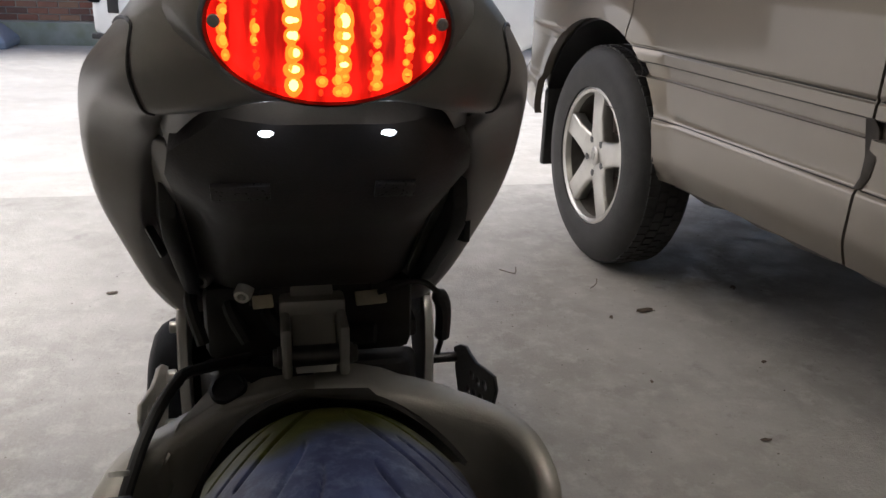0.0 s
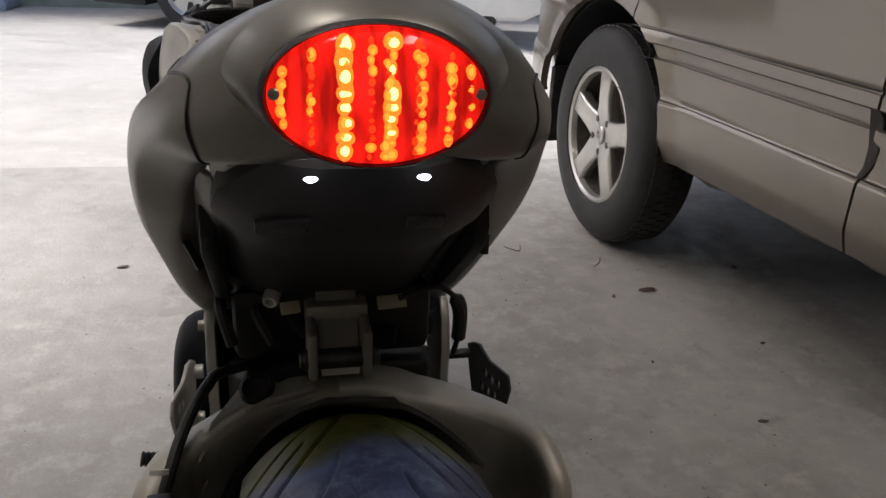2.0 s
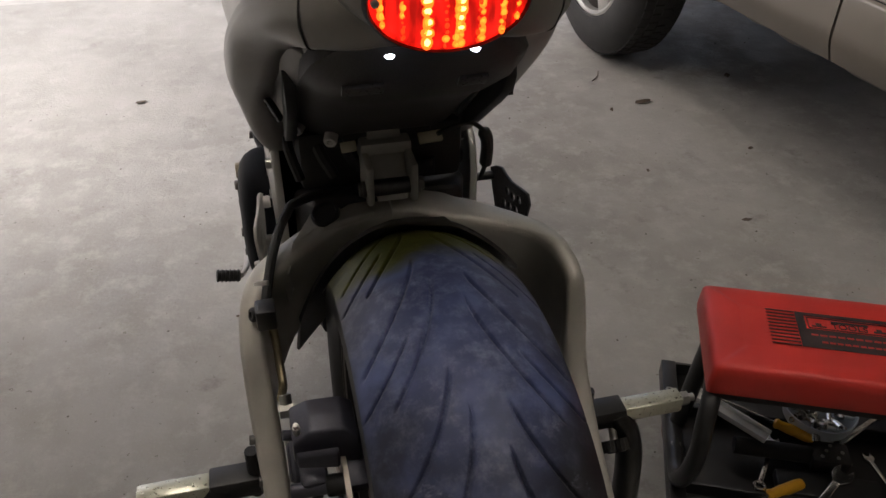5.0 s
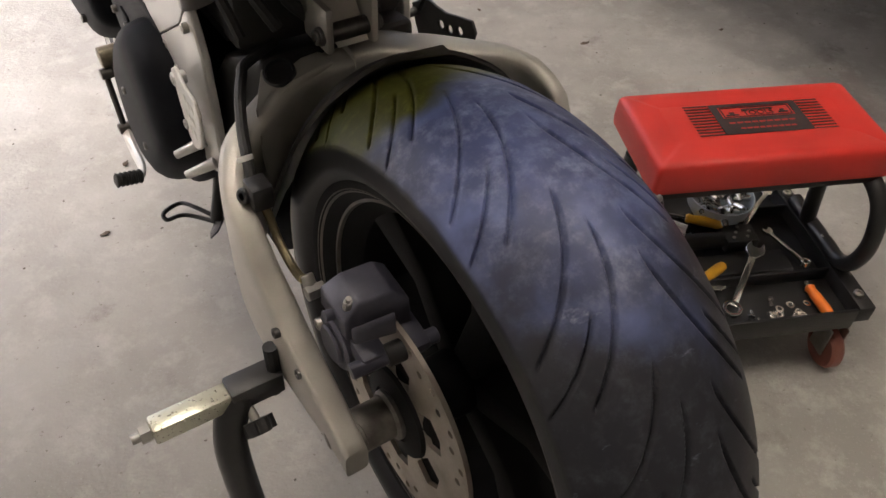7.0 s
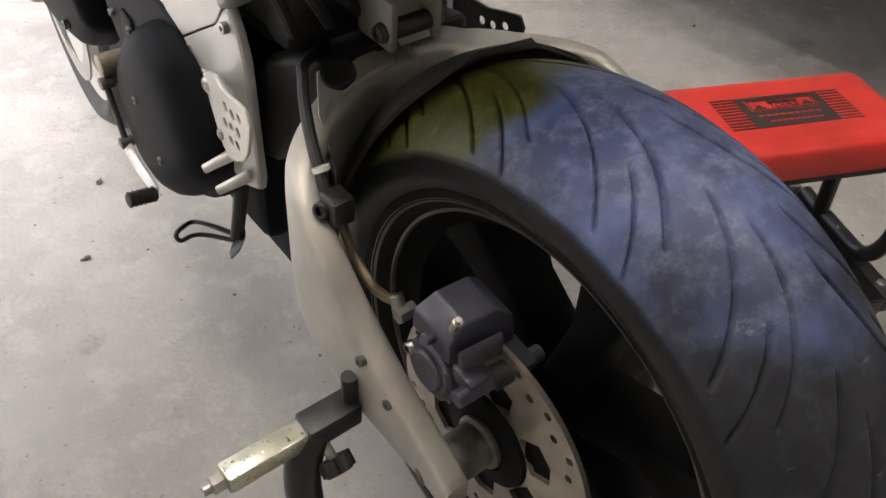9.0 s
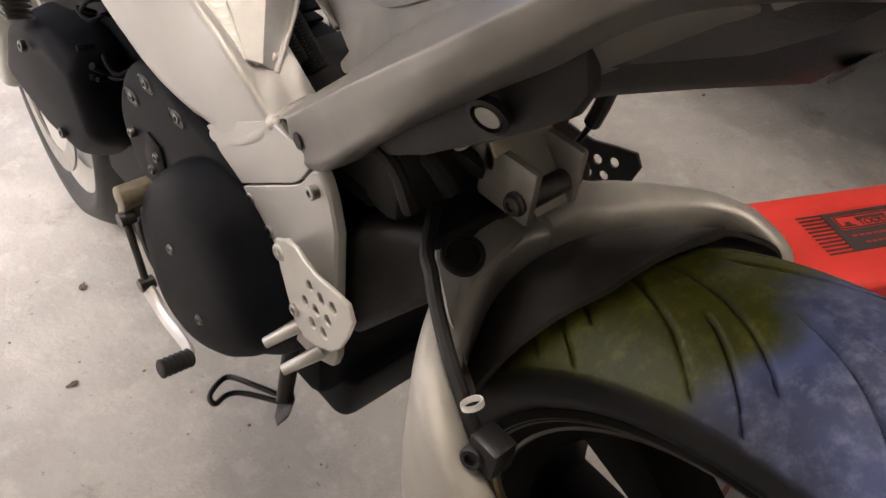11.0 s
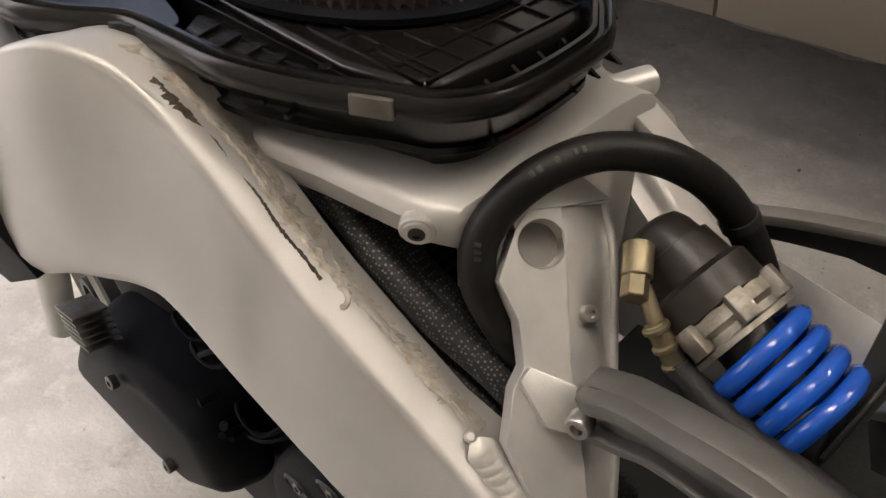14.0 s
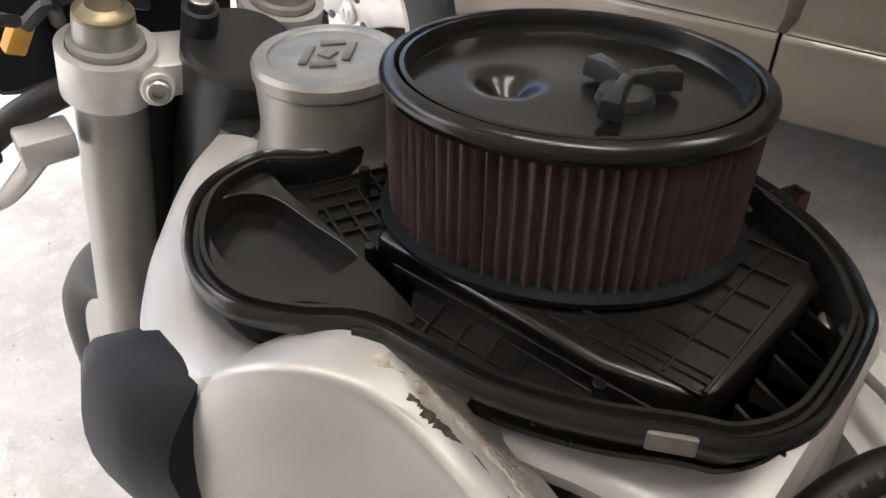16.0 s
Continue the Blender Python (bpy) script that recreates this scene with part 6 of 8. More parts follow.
front_cowl = part("radiator_cowl", bevelled(loft([[(-0.165, 1.06, 0.44), (-0.165, 1.0, 0.53), (-0.165, 0.955, 0.545), (-0.168, 0.88, 0.57), (-0.16, 0.80, 0.56), (-0.152, 0.80, 0.46), (-0.15, 0.87, 0.40), (-0.155, 0.95, 0.40)], [(-0.09, 1.08, 0.44), (-0.09, 1.02, 0.545), (-0.09, 0.955, 0.56), (-0.09, 0.88, 0.585), (-0.09, 0.80, 0.57), (-0.09, 0.79, 0.45), (-0.09, 0.87, 0.38), (-0.09, 0.95, 0.38)]]), 0.022, 4), M_SATIN, bike, "black plastic oil cooler cowl", 60)
for p in ((-0.170, 0.918, 0.539), (-0.158, 0.887, 0.432)):
    bolt(p, (-1, 0, 0.1), 0.007, 0.003, M_BOLT, front_cowl)
for k in range(6):
    part("fin", bevelled(moved(block(-0.016, 0.016, -0.016, 0.016, -0.0011, 0.0011), Matrix.Translation((-0.158, 0.965 - 0.0022 * k, 0.59 - 0.0062 * k)) @ pose(0, 0, 0, -8, 12)), 0.0005), M_DULL, front_cowl)
part("pipe", tube([(-0.14, 0.99, 0.62), (-0.145, 1.0, 0.66), (-0.145, 0.98, 0.74)], 0.016, 14), M_DULL, bike, "dull metal inlet pipe")
rnd = random.Random(11)
for k in range(7):
    y, z = 0.78 + 0.16 * rnd.random(), 0.53 + 0.1 * rnd.random()
    part("engine_hose", tube([(-0.10, y, z), (-0.125, y - 0.02, z + 0.02), (-0.122, y - 0.05, z + 0.01 + 0.04 * rnd.random()), (-0.09, y - 0.08, z + 0.05)], 0.0018 + 0.0015 * rnd.random(), 8), M_SATIN, bike)
for k in range(9):
    a = Vector((-0.125, 0.79 + 0.05 * rnd.random(), 0.53 + 0.055 * rnd.random()))
    part("fitting", rod(a, a + Vector((-0.012 - 0.012 * rnd.random(), rnd.uniform(-0.012, 0.012), rnd.uniform(-0.014, 0.014))), 0.0025 + 0.0025 * rnd.random(), 8), M_DULL if k % 2 else M_SATIN, bike)
part("exhaust_pan", bevelled(loft([[(-0.06, 0.42, 0.33), (0.1, 0.42, 0.33), (0.1, 0.98, 0.36), (-0.06, 0.98, 0.36)], [(-0.04, 0.46, 0.2), (0.08, 0.46, 0.2), (0.08, 0.95, 0.22), (-0.04, 0.95, 0.22)]]), 0.02, 3), M_SATIN, bike, "black belly exhaust")
part("belt_guard", tube([(-0.14, 0.70, 0.43), (-0.145, 0.72, 0.40), (-0.14, 0.71, 0.34), (-0.13, 0.67, 0.30)], 0.006, 8), M_FRAME, bike)

# fork, clamps, bars and front wheel
M_FORK = mat("dull_fork_silver", (0.36, 0.355, 0.325), (0.31, 0.305, 0.28), 0.36, 0.5, 14, 900, 0.05)
steer = Matrix.Translation((-0.002, 1.11, 0.93)) @ pose(0, 0, 0, 14, 3, -4)
for s in (-1, 1):
    fk = part("fork_leg", moved(lathe([(0.0, 0.03), (0.021, 0.03), (0.022, 0.012), (0.0265, 0.011), (0.0265, -0.1), (0.0275, -0.11), (0.0275, -0.36), (0.029, -0.37), (0.029, -0.39), (0.02, -0.4), (0.02, -0.66), (0, -0.66)], 32), steer @ Matrix.Translation((s * 0.076, 0, 0))), M_FORK, bike, "dull silver fork leg", 40)
    part("fork_cap", moved(lathe([(0, 0.038), (0.012, 0.038), (0.016, 0.034), (0.0205, 0.033), (0.021, 0.029)], 32), steer @ Matrix.Translation((s * 0.076, 0, 0))), M_BRASS, fk, "gold fork cap")
    part("fork_clamp", moved(lathe([(0.0275, -0.032), (0.0345, -0.032), (0.0345, 0.006), (0.0275, 0.006)], 36, closed=True), steer @ Matrix.Translation((s * 0.076, 0, 0))), M_CAST, fk, "cast fork clamp")
part("top_clamp", bevelled(moved(loft([[(-0.07, -0.03, -0.03), (-0.07, 0.02, -0.03), (-0.07, 0.02, 0.0), (-0.07, -0.03, 0.0)], [(0, -0.045, -0.028), (0, 0.0, -0.028), (0, 0.0, 0.0), (0, -0.045, 0.0)], [(0.07, -0.03, -0.03), (0.07, 0.02, -0.03), (0.07, 0.02, 0.0), (0.07, -0.03, 0.0)]]), steer), 0.004), M_CAST, bike, "cast silver top fork clamp")
part("stem_nut", moved(mesh_join(lathe([(0.013, -0.03), (0.0135, 0.03), (0.011, 0.031)], 24), lathe([(0.0, 0.034), (0.005, 0.034), (0.006, 0.038), (0.010, 0.038), (0.0105, 0.03)], 24)), Matrix.Translation((-0.018, 1.09, 0.93)) @ pose(0, 0, 0, 21)), M_FRAME, bike, "dark stem clamp post with a bright screw")
bolt((-0.018, 1.078, 0.9625), (0, -0.35, 0.93), 0.009, 0.004, M_STEEL, bike)
bolt((-0.070, 1.069, 0.9145), (-0.55, -0.8, 0.1), 0.0085, 0.005, M_STEEL, bike)
part("clamp_lug", rod((-0.062, 1.088, 0.913), (-0.069, 1.071, 0.9143), 0.0125), M_CAST, bike)
# black panels added to close the gaps round the steering head
part("head_filler", bevelled(loft([[(-0.075, 1.045, 0.70), (0.02, 1.045, 0.70), (0.02, 1.07, 0.70), (-0.075, 1.07, 0.70)], [(-0.058, 1.035, 0.80), (0.02, 1.035, 0.80), (0.02, 1.06, 0.80), (-0.058, 1.06, 0.80)], [(-0.045, 1.03, 0.885), (0.02, 1.03, 0.885), (0.02, 1.05, 0.885), (-0.045, 1.05, 0.885)]]), 0.006), M_FRAME, bike, "black panel filling the gap behind the fork")
part("fork_filler", bevelled(loft([[(-0.074, 1.2, 0.62), (-0.01, 1.2, 0.62), (-0.01, 1.22, 0.62), (-0.074, 1.22, 0.62)], [(-0.066, 1.105, 0.9), (-0.01, 1.105, 0.9), (-0.01, 1.125, 0.9), (-0.066, 1.125, 0.9)]]), 0.006), M_FRAME, bike, "black panel filling the gap between the fork legs")
part("steering_head", rod((0, 1.06, 0.93), (0, 1.16, 0.68), 0.045, 24), M_FRAME, bike, "black steering head")
bar = part("handlebar", tube([(-0.09, 1.14, 0.905), (-0.13, 1.16, 0.89), (-0.175, 1.18, 0.86)], 0.0115, 14), M_FRAME, bike, "black clip-on handlebar")
part("grip", rod((-0.16, 1.173, 0.87), (-0.185, 1.184, 0.852), 0.0165, 18), M_RUBBER, bar, "black rubber grip")
part("clutch_lever", tube([(-0.115, 1.15, 0.875), (-0.14, 1.14, 0.862), (-0.165, 1.14, 0.845), (-0.18, 1.15, 0.835)], lambda t: 0.010 - 0.004 * t, 10, rz=0.6), M_CAST, bar, "dull silver clutch lever")
part("lever_perch", bevelled(moved(block(-0.02, 0.02, -0.014, 0.014, -0.012, 0.012), Matrix.Translation((-0.13, 1.14, 0.872)) @ pose(0, 0, 0, 10, 0, -15)), 0.004), M_CAST, bar)
part("handlebar", mirrored(tube([(-0.09, 1.14, 0.905), (-0.13, 1.16, 0.89), (-0.175, 1.18, 0.86)], 0.0115, 14)), M_FRAME, bike, "black clip-on handlebar")
# headlamp shell and instrument cluster with loose wiring
part("headlamp_shell", bevelled(loft([[(-0.13, 1.23, 0.86), (0.13, 1.23, 0.86), (0.12, 1.25, 1.02), (-0.12, 1.25, 1.02)], [(-0.1, 1.36, 0.88), (0.1, 1.36, 0.88), (0.09, 1.34, 1.0), (-0.09, 1.34, 1.0)]]), 0.025, 3), M_SCOOP, bike, "dark headlamp shell")
part("instrument_pod", bevelled(moved(block(-0.085, 0.085, -0.03, 0.03, -0.05, 0.05), Matrix.Translation((0, 1.19, 1.0)) @ pose(0, 0, 0, -35)), 0.015, 3), M_BLACK, bike, "black instrument pod")
for k in range(16):
    a = Vector((rnd.uniform(-0.12, 0.06), rnd.uniform(1.14, 1.2), rnd.uniform(0.93, 0.99)))
    b = a + Vector((rnd.uniform(-0.06, 0.08), rnd.uniform(-0.03, 0.05), rnd.uniform(-0.05, 0.05)))
    part("loose_wire", tube([a, a.lerp(b, 0.5) + Vector((0, -0.02, 0.02)), b], 0.003 + 0.003 * rnd.random(), 8), M_WIRE[0] if k % 4 else M_RUBBER, bike)
part("connector", bevelled(moved(block(-0.008, 0.008, -0.006, 0.006, -0.014, 0.014), Matrix.Translation((-0.108, 1.185, 0.935)) @ pose(0, 0, 0, 20, 25, 0)), 0.002), mat("amber_connector", (0.75, 0.4, 0.05), (0.65, 0.34, 0.04), 0.4), bike, "amber plastic connector")
FA = Matrix.Translation((0.0, 1.29, 0.30)) @ pose(0, 0, 0, 0, 0, -5)
fw = part("front_wheel", lathe([(0.02, -0.05), (0.03, -0.05), (0.03, 0.05), (0.02, 0.05)], 24, "x", True), M_BLACK, bike, "black front wheel", m=FA)
part("front_tyre", lathe([(r, h) for h, r in [(-0.04, 0.222), (-0.058, 0.25)] + [(0.06 * (-1 + k / 6), 0.30 - 0.035 * abs(-1 + k / 6) ** 2) for k in range(13)] + [(0.058, 0.25), (0.04, 0.222)]], 72, "x", True), M_RUBBER, fw, "black front tyre", 60)
part("front_rim", lathe([(0.225, -0.045), (0.23, -0.045), (0.2, -0.03), (0.2, 0.03), (0.23, 0.045), (0.225, 0.045), (0.19, 0.03), (0.19, -0.03)], 64, "x", True), M_ALLOY, fw, "silver front rim")
for k in range(6):
    part("front_spoke", bevelled(moved(block(-0.012, 0.012, -0.012, 0.012, 0.02, 0.2), pose(0, 0, 0, 60 * k)), 0.003), M_ALLOY, fw)
part("front_brake_disc", plate(ring(0, 0, 0.185, 64), [ring(0, 0, 0.15, 48)], 0.004, Matrix.Translation((-0.065, 0, 0)) @ Matrix.Rotation(radians(90), 4, "Y")), M_STEEL, fw, "steel front brake disc")

# ---- rear wheel and swingarm ----
AX = (0.0, 0.0, 0.417)
R, HW = 0.315, 0.09
M_TYRE = bpy.data.materials.new("chalky_top_lit_tyre")
M_TYRE.use_nodes = True
tt, tb_ = M_TYRE.node_tree, M_TYRE.node_tree.nodes["Principled BSDF"]
tco, sep = tt.nodes.new("ShaderNodeTexCoord"), tt.nodes.new("ShaderNodeSeparateXYZ")
nz1, nz2 = tt.nodes.new("ShaderNodeTexNoise"), tt.nodes.new("ShaderNodeTexNoise")
nz1.inputs["Scale"].default_value, nz1.inputs["Detail"].default_value = 14, 6
nz2.inputs["Scale"].default_value, nz2.inputs["Detail"].default_value, nz2.inputs["Roughness"].default_value = 55, 9, 0.72
for n in (nz1, nz2):
    tt.links.new(tco.outputs["Object"], n.inputs["Vector"])
tt.links.new(tco.outputs["Object"], sep.inputs["Vector"])


def tmath(op, a, b):
    n = tt.nodes.new("ShaderNodeMath")
    n.operation = op
    for i, v in enumerate((a, b)):
        if isinstance(v, (int, float)):
            n.inputs[i].default_value = v
        else:
            tt.links.new(v, n.inputs[i])
    return n.outputs[0]


def trange(v, a, b):
    n = tt.nodes.new("ShaderNodeMapRange")
    n.interpolation_type = "SMOOTHSTEP"
    n.inputs["From Min"].default_value, n.inputs["From Max"].default_value = a, b
    tt.links.new(v, n.inputs["Value"])
    return n.outputs["Result"]


def tmix(f, a, b):
    n = tt.nodes.new("ShaderNodeMix")
    n.data_type = "RGBA"
    tt.links.new(f, n.inputs["Factor"])
    for key, v in (("A", a), ("B", b)):
        if isinstance(v, tuple):
            n.inputs[key].default_value = (*v, 1)
        else:
            tt.links.new(v, n.inputs[key])
    return n.outputs["Result"]


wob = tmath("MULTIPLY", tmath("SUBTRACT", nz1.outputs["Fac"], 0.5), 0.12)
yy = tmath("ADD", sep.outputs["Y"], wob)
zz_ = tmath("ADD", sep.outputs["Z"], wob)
# chalky blue for the upper tread, with the skylight from above painted in
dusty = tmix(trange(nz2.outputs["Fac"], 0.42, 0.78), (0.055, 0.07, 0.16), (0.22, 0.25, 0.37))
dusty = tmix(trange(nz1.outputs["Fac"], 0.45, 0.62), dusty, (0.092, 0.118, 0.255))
# lower tread, its shade put into a darker colour
shaded_tread = tmix(trange(nz2.outputs["Fac"], 0.45, 0.8), (0.019, 0.0195, 0.0245), (0.055, 0.057, 0.068))
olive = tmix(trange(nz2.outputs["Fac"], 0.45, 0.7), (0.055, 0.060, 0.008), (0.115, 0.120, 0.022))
# lit and shaded tread split by height, olive by distance forward
col = tmix(trange(zz_, 0.228, 0.312), shaded_tread, dusty)
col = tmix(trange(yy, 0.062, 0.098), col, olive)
# pale scuffs that run across the tread
nz3, nmap = tt.nodes.new("ShaderNodeTexNoise"), tt.nodes.new("ShaderNodeMapping")
nmap.inputs["Scale"].default_value, nmap.inputs["Rotation"].default_value = (9, 34, 34), (0.4, 0.5, 0.2)
nz3.inputs["Scale"].default_value, nz3.inputs["Detail"].default_value, nz3.inputs["Roughness"].default_value = 1.0, 8, 0.75
tt.links.new(tco.outputs["Object"], nmap.inputs["Vector"])
tt.links.new(nmap.outputs["Vector"], nz3.inputs["Vector"])
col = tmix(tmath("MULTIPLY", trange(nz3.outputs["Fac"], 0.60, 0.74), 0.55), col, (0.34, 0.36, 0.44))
rad = tmath("SQRT", tmath("ADD", tmath("POWER", sep.outputs["Y"], 2), tmath("POWER", sep.outputs["Z"], 2)), 0)
col = tmix(trange(rad, 0.262, 0.275), (0.011, 0.011, 0.0115), col)
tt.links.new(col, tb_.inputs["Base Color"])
tb_.inputs["Roughness"].default_value = 0.43
tb_.inputs["Specular IOR Level"].default_value = 0.3
tbp = tt.nodes.new("ShaderNodeBump")
tbp.inputs["Strength"].default_value, tbp.inputs["Distance"].default_value = 0.12, 0.002
tt.links.new(nz2.outputs["Fac"], tbp.inputs["Height"])
tt.links.new(tbp.outputs["Normal"], tb_.inputs["Normal"])


def tyre_mesh():
    """The worn rear tyre, with its slanting grooves cut into the tread."""
    na, nc, pitch = 1320, 150, 2 * math.pi * R / 14
    ang = np.linspace(0, 2 * np.pi, na, endpoint=False)
    lat = np.linspace(-1, 1, nc)
    A, L = np.meshgrid(ang, lat * HW, indexing="ij")
    base = R - 0.046 * np.abs(L / HW) ** 2.2
    s = A * R
    dep = np.zeros_like(A)
    for side in (-1, 1):
        u = np.clip((side * L - 0.008) / 0.08, 0, 1)
        for off, u0, u1, run, width in ((0.0, 0.03, 0.72, 0.19, 0.0015), (0.45, 0.14, 0.95, 0.2, 0.0015), (0.78, 0.42, 1.0, 0.19, 0.0012)):
            sg_ = (off + (0.25 if side > 0 else 0)) * pitch + run * u ** 0.45
            d = (s - sg_ + pitch / 2) % pitch - pitch / 2
            slope = run * 0.45 * np.maximum(u, 0.03) ** -0.55 / 0.08
            d = np.abs(d) / np.sqrt(1 + slope ** 2)
            live = (side * L > 0.008) & (u >= u0) & (u <= u1)
            fade = np.minimum(1, np.minimum((u - u0) / 0.06 + 0.2, (u1 - u) / 0.06 + 0.2))
            g = np.clip(1.5 - d / (width * 1.15), 0, 1) ** 1.5 * np.clip(fade, 0, 1) * live
            dep = np.maximum(dep, g)
    rr = base - 0.0042 * dep
    side_prof = [(HW, R - 0.053), (HW + 0.0015, 0.25), (0.086, 0.238), (0.074, 0.227), (0.06, 0.222), (0.05, 0.24), (0.07, 0.262), (0.06, 0.28)]
    verts = []
    for i in range(na):
        c, sn = math.cos(ang[i]), math.sin(ang[i])
        ringv = [(L[i, j], rr[i, j]) for j in range(nc)] + side_prof + [(-x, r) for x, r in reversed(side_prof)]
        verts += [(x, r * c, r * sn) for x, r in ringv]
    n = nc + 2 * len(side_prof)
    faces = [(i * n + j, i * n + (j + 1) % n, ((i + 1) % na) * n + (j + 1) % n, ((i + 1) % na) * n + j) for i in range(na) for j in range(n)]
    return verts, faces


# lip colour carries the brownish highlight along the rim edge
M_LIP = mat("highlit_rim_lip", (0.17, 0.15, 0.13), (0.09, 0.08, 0.07), 0.4, 0.7, 30, 400, 0.1)
M_WHEEL = mat("satin_black_wheel", (0.006, 0.006, 0.0065), (0.010, 0.010, 0.0105), 0.6, 0, 30, 600, 0.1, spec=0.1)
wheel = part("rear_wheel", lathe([(0.02, -0.11), (0.032, -0.11), (0.036, -0.03), (0.036, 0.03), (0.032, 0.11), (0.02, 0.11)], 40, "x", True), M_WHEEL, bike, "black rear wheel hub", m=Matrix.Translation(AX))
part("tyre", tyre_mesh(), M_TYRE, wheel, "wide worn tyre, olive ahead and painted skylit blue on top", 60)
part("rim", lathe([(0.222, -0.078), (0.232, -0.08), (0.234, -0.074), (0.214, -0.06), (0.2, -0.045), (0.195, 0.0), (0.2, 0.045), (0.214, 0.06), (0.234, 0.074), (0.232, 0.08), (0.222, 0.078), (0.2, 0.055), (0.185, 0.04), (0.18, 0.0), (0.185, -0.04), (0.2, -0.055)], 96, "x", True), M_WHEEL, wheel, "black wheel rim")
for s in (-1, 1):
    part("rim_lip", lathe([(0.2185, s * 0.075), (0.223, s * 0.0785), (0.227, s * 0.0778), (0.223, s * 0.073)], 96, "x", True), M_LIP, wheel, "thin lip of the rim with its highlight painted in")
    part("rim_lip", lathe([(0.2035, s * 0.060), (0.205, s * 0.0635), (0.2085, s * 0.0635), (0.206, s * 0.058)], 96, "x", True), M_LIP, wheel)
for k in range(6):
    a = math.radians(60 * k + 12)
    part("spoke", bevelled(moved(loft([[(-0.034, -0.02, 0.03), (0.034, -0.02, 0.03), (0.034, 0.02, 0.03), (-0.034, 0.02, 0.03)], [(-0.03, -0.018, 0.11), (0.03, -0.018, 0.11), (0.03, 0.018, 0.11), (-0.03, 0.018, 0.11)], [(-0.042, -0.03, 0.19), (0.042, -0.03, 0.19), (0.042, 0.03, 0.19), (-0.042, 0.03, 0.19)]]), Matrix.Rotation(a, 4, "X")), 0.005, 2), M_WHEEL, wheel)
holes = [ring(q * math.cos(a), q * math.sin(a), 0.0042, 8) for k in range(36) for q, a in (((0.106, 0.115)[k % 2], 2 * math.pi * k / 36),)]
holes += [[(0.068 * math.cos(a0 + da) * 1.0 + dr * math.cos(a0), 0.068 * math.sin(a0 + da) + dr * math.sin(a0)) for da, dr in ((-0.28, -0.012), (0.0, -0.016), (0.28, -0.012), (0.3, 0.012), (0.0, 0.017), (-0.3, 0.012))] for a0 in [2 * math.pi * k / 6 for k in range(6)]]
part("brake_disc", plate(ring(0, 0, 0.124, 72), holes + [ring(0, 0, 0.034, 28)], 0.005, Matrix.Translation((-0.104, 0, 0)) @ Matrix.Rotation(radians(90), 4, "Y")), mat("used_brake_disc", (0.5, 0.46, 0.4), (0.36, 0.31, 0.25), 0.38, 0.9, 30, 300, 0.2), wheel, "drilled steel brake disc with light rust")
part("disc_carrier", lathe([(0.03, -0.112), (0.05, -0.108), (0.055, -0.098), (0.092, -0.096), (0.092, -0.092), (0.03, -0.09)], 48, "x", True), M_WHEEL, wheel, "black disc carrier")

# swingarm: two arms that arch up and meet in front of the wheel
def arm(s):
    st = [(-0.034, 0.424, 0.034, 0.180, 0.024), (0.0, 0.438, 0.046, 0.181, 0.026), (0.045, 0.4545, 0.073, 0.184, 0.028), (0.095, 0.4795, 0.109, 0.188, 0.03), (0.14, 0.511, 0.147, 0.19, 0.028), (0.185, 0.534, 0.152, 0.186, 0.03), (0.225, 0.558, 0.132, 0.168, 0.034), (0.26, 0.581, 0.096, 0.13, 0.036), (0.288, 0.604, 0.066, 0.08, 0.036), (0.302, 0.617, 0.05, 0.04, 0.042), (0.305, 0.622, 0.045, 0.0, 0.05)]
    if s > 0:
        st = st[:4] + [(0.14, 0.534, 0.155, 0.194, 0.024), (0.185, 0.557, 0.15, 0.188, 0.026), (0.225, 0.574, 0.122, 0.170, 0.032), (0.262, 0.597, 0.082, 0.128, 0.042), (0.288, 0.618, 0.05, 0.08, 0.05), (0.302, 0.628, 0.046, 0.04, 0.05), (0.305, 0.63, 0.045, 0.0, 0.05)]
    p3 = spline([(s * x, y, z) for y, z, h, x, w in st], 4)
    hh = np.interp(np.linspace(0, 1, len(p3)), np.linspace(0, 1, len(st)), [q[2] for q in st])
    ww = np.interp(np.linspace(0, 1, len(p3)), np.linspace(0, 1, len(st)), [q[4] for q in st])
    loops = []
    for i, p in enumerate(p3):
        t = p3[min(i + 1, len(p3) - 1)] - p3[max(i - 1, 0)]
        side = Vector((t.y, -t.x, 0)).normalized()
        side = side if side.dot(Vector((-s, 0.0, 0))) < 0 or abs(side.x) < 1e-6 and side.y > 0 else -side
        loop = []
        for k in range(16):
            a = 2 * math.pi * (k + 0.5) / 16
            ca, sa = math.cos(a), math.sin(a)
            q = 0.5 * (abs(ca) ** 0.36) * (1 if ca > 0 else -1), 0.5 * (abs(sa) ** 0.36) * (1 if sa > 0 else -1)
            loop.append(p + side * (ww[i] * q[0] - ww[i] * 0.5) + Vector((0, 0, hh[i] * q[1])))
        loops.append(loop)
    return loft(loops)


# near black for the swingarm root, unlike its silver arms
M_NEARBLACK = mat("matt_near_black", (0.006, 0.006, 0.006), (0.012, 0.011, 0.010), 0.6)
M_SWING = mat("cast_swingarm", (0.46, 0.442, 0.395), (0.38, 0.366, 0.328), 0.42, 0.35, 25, 500, 0.12)
swing = part("swingarm", arm(-1), M_SWING, bike, "cast silver swingarm arching round the tyre", 60)
part("swingarm_arm", arm(1), M_SWING, swing, "cast silver swingarm half", 60)
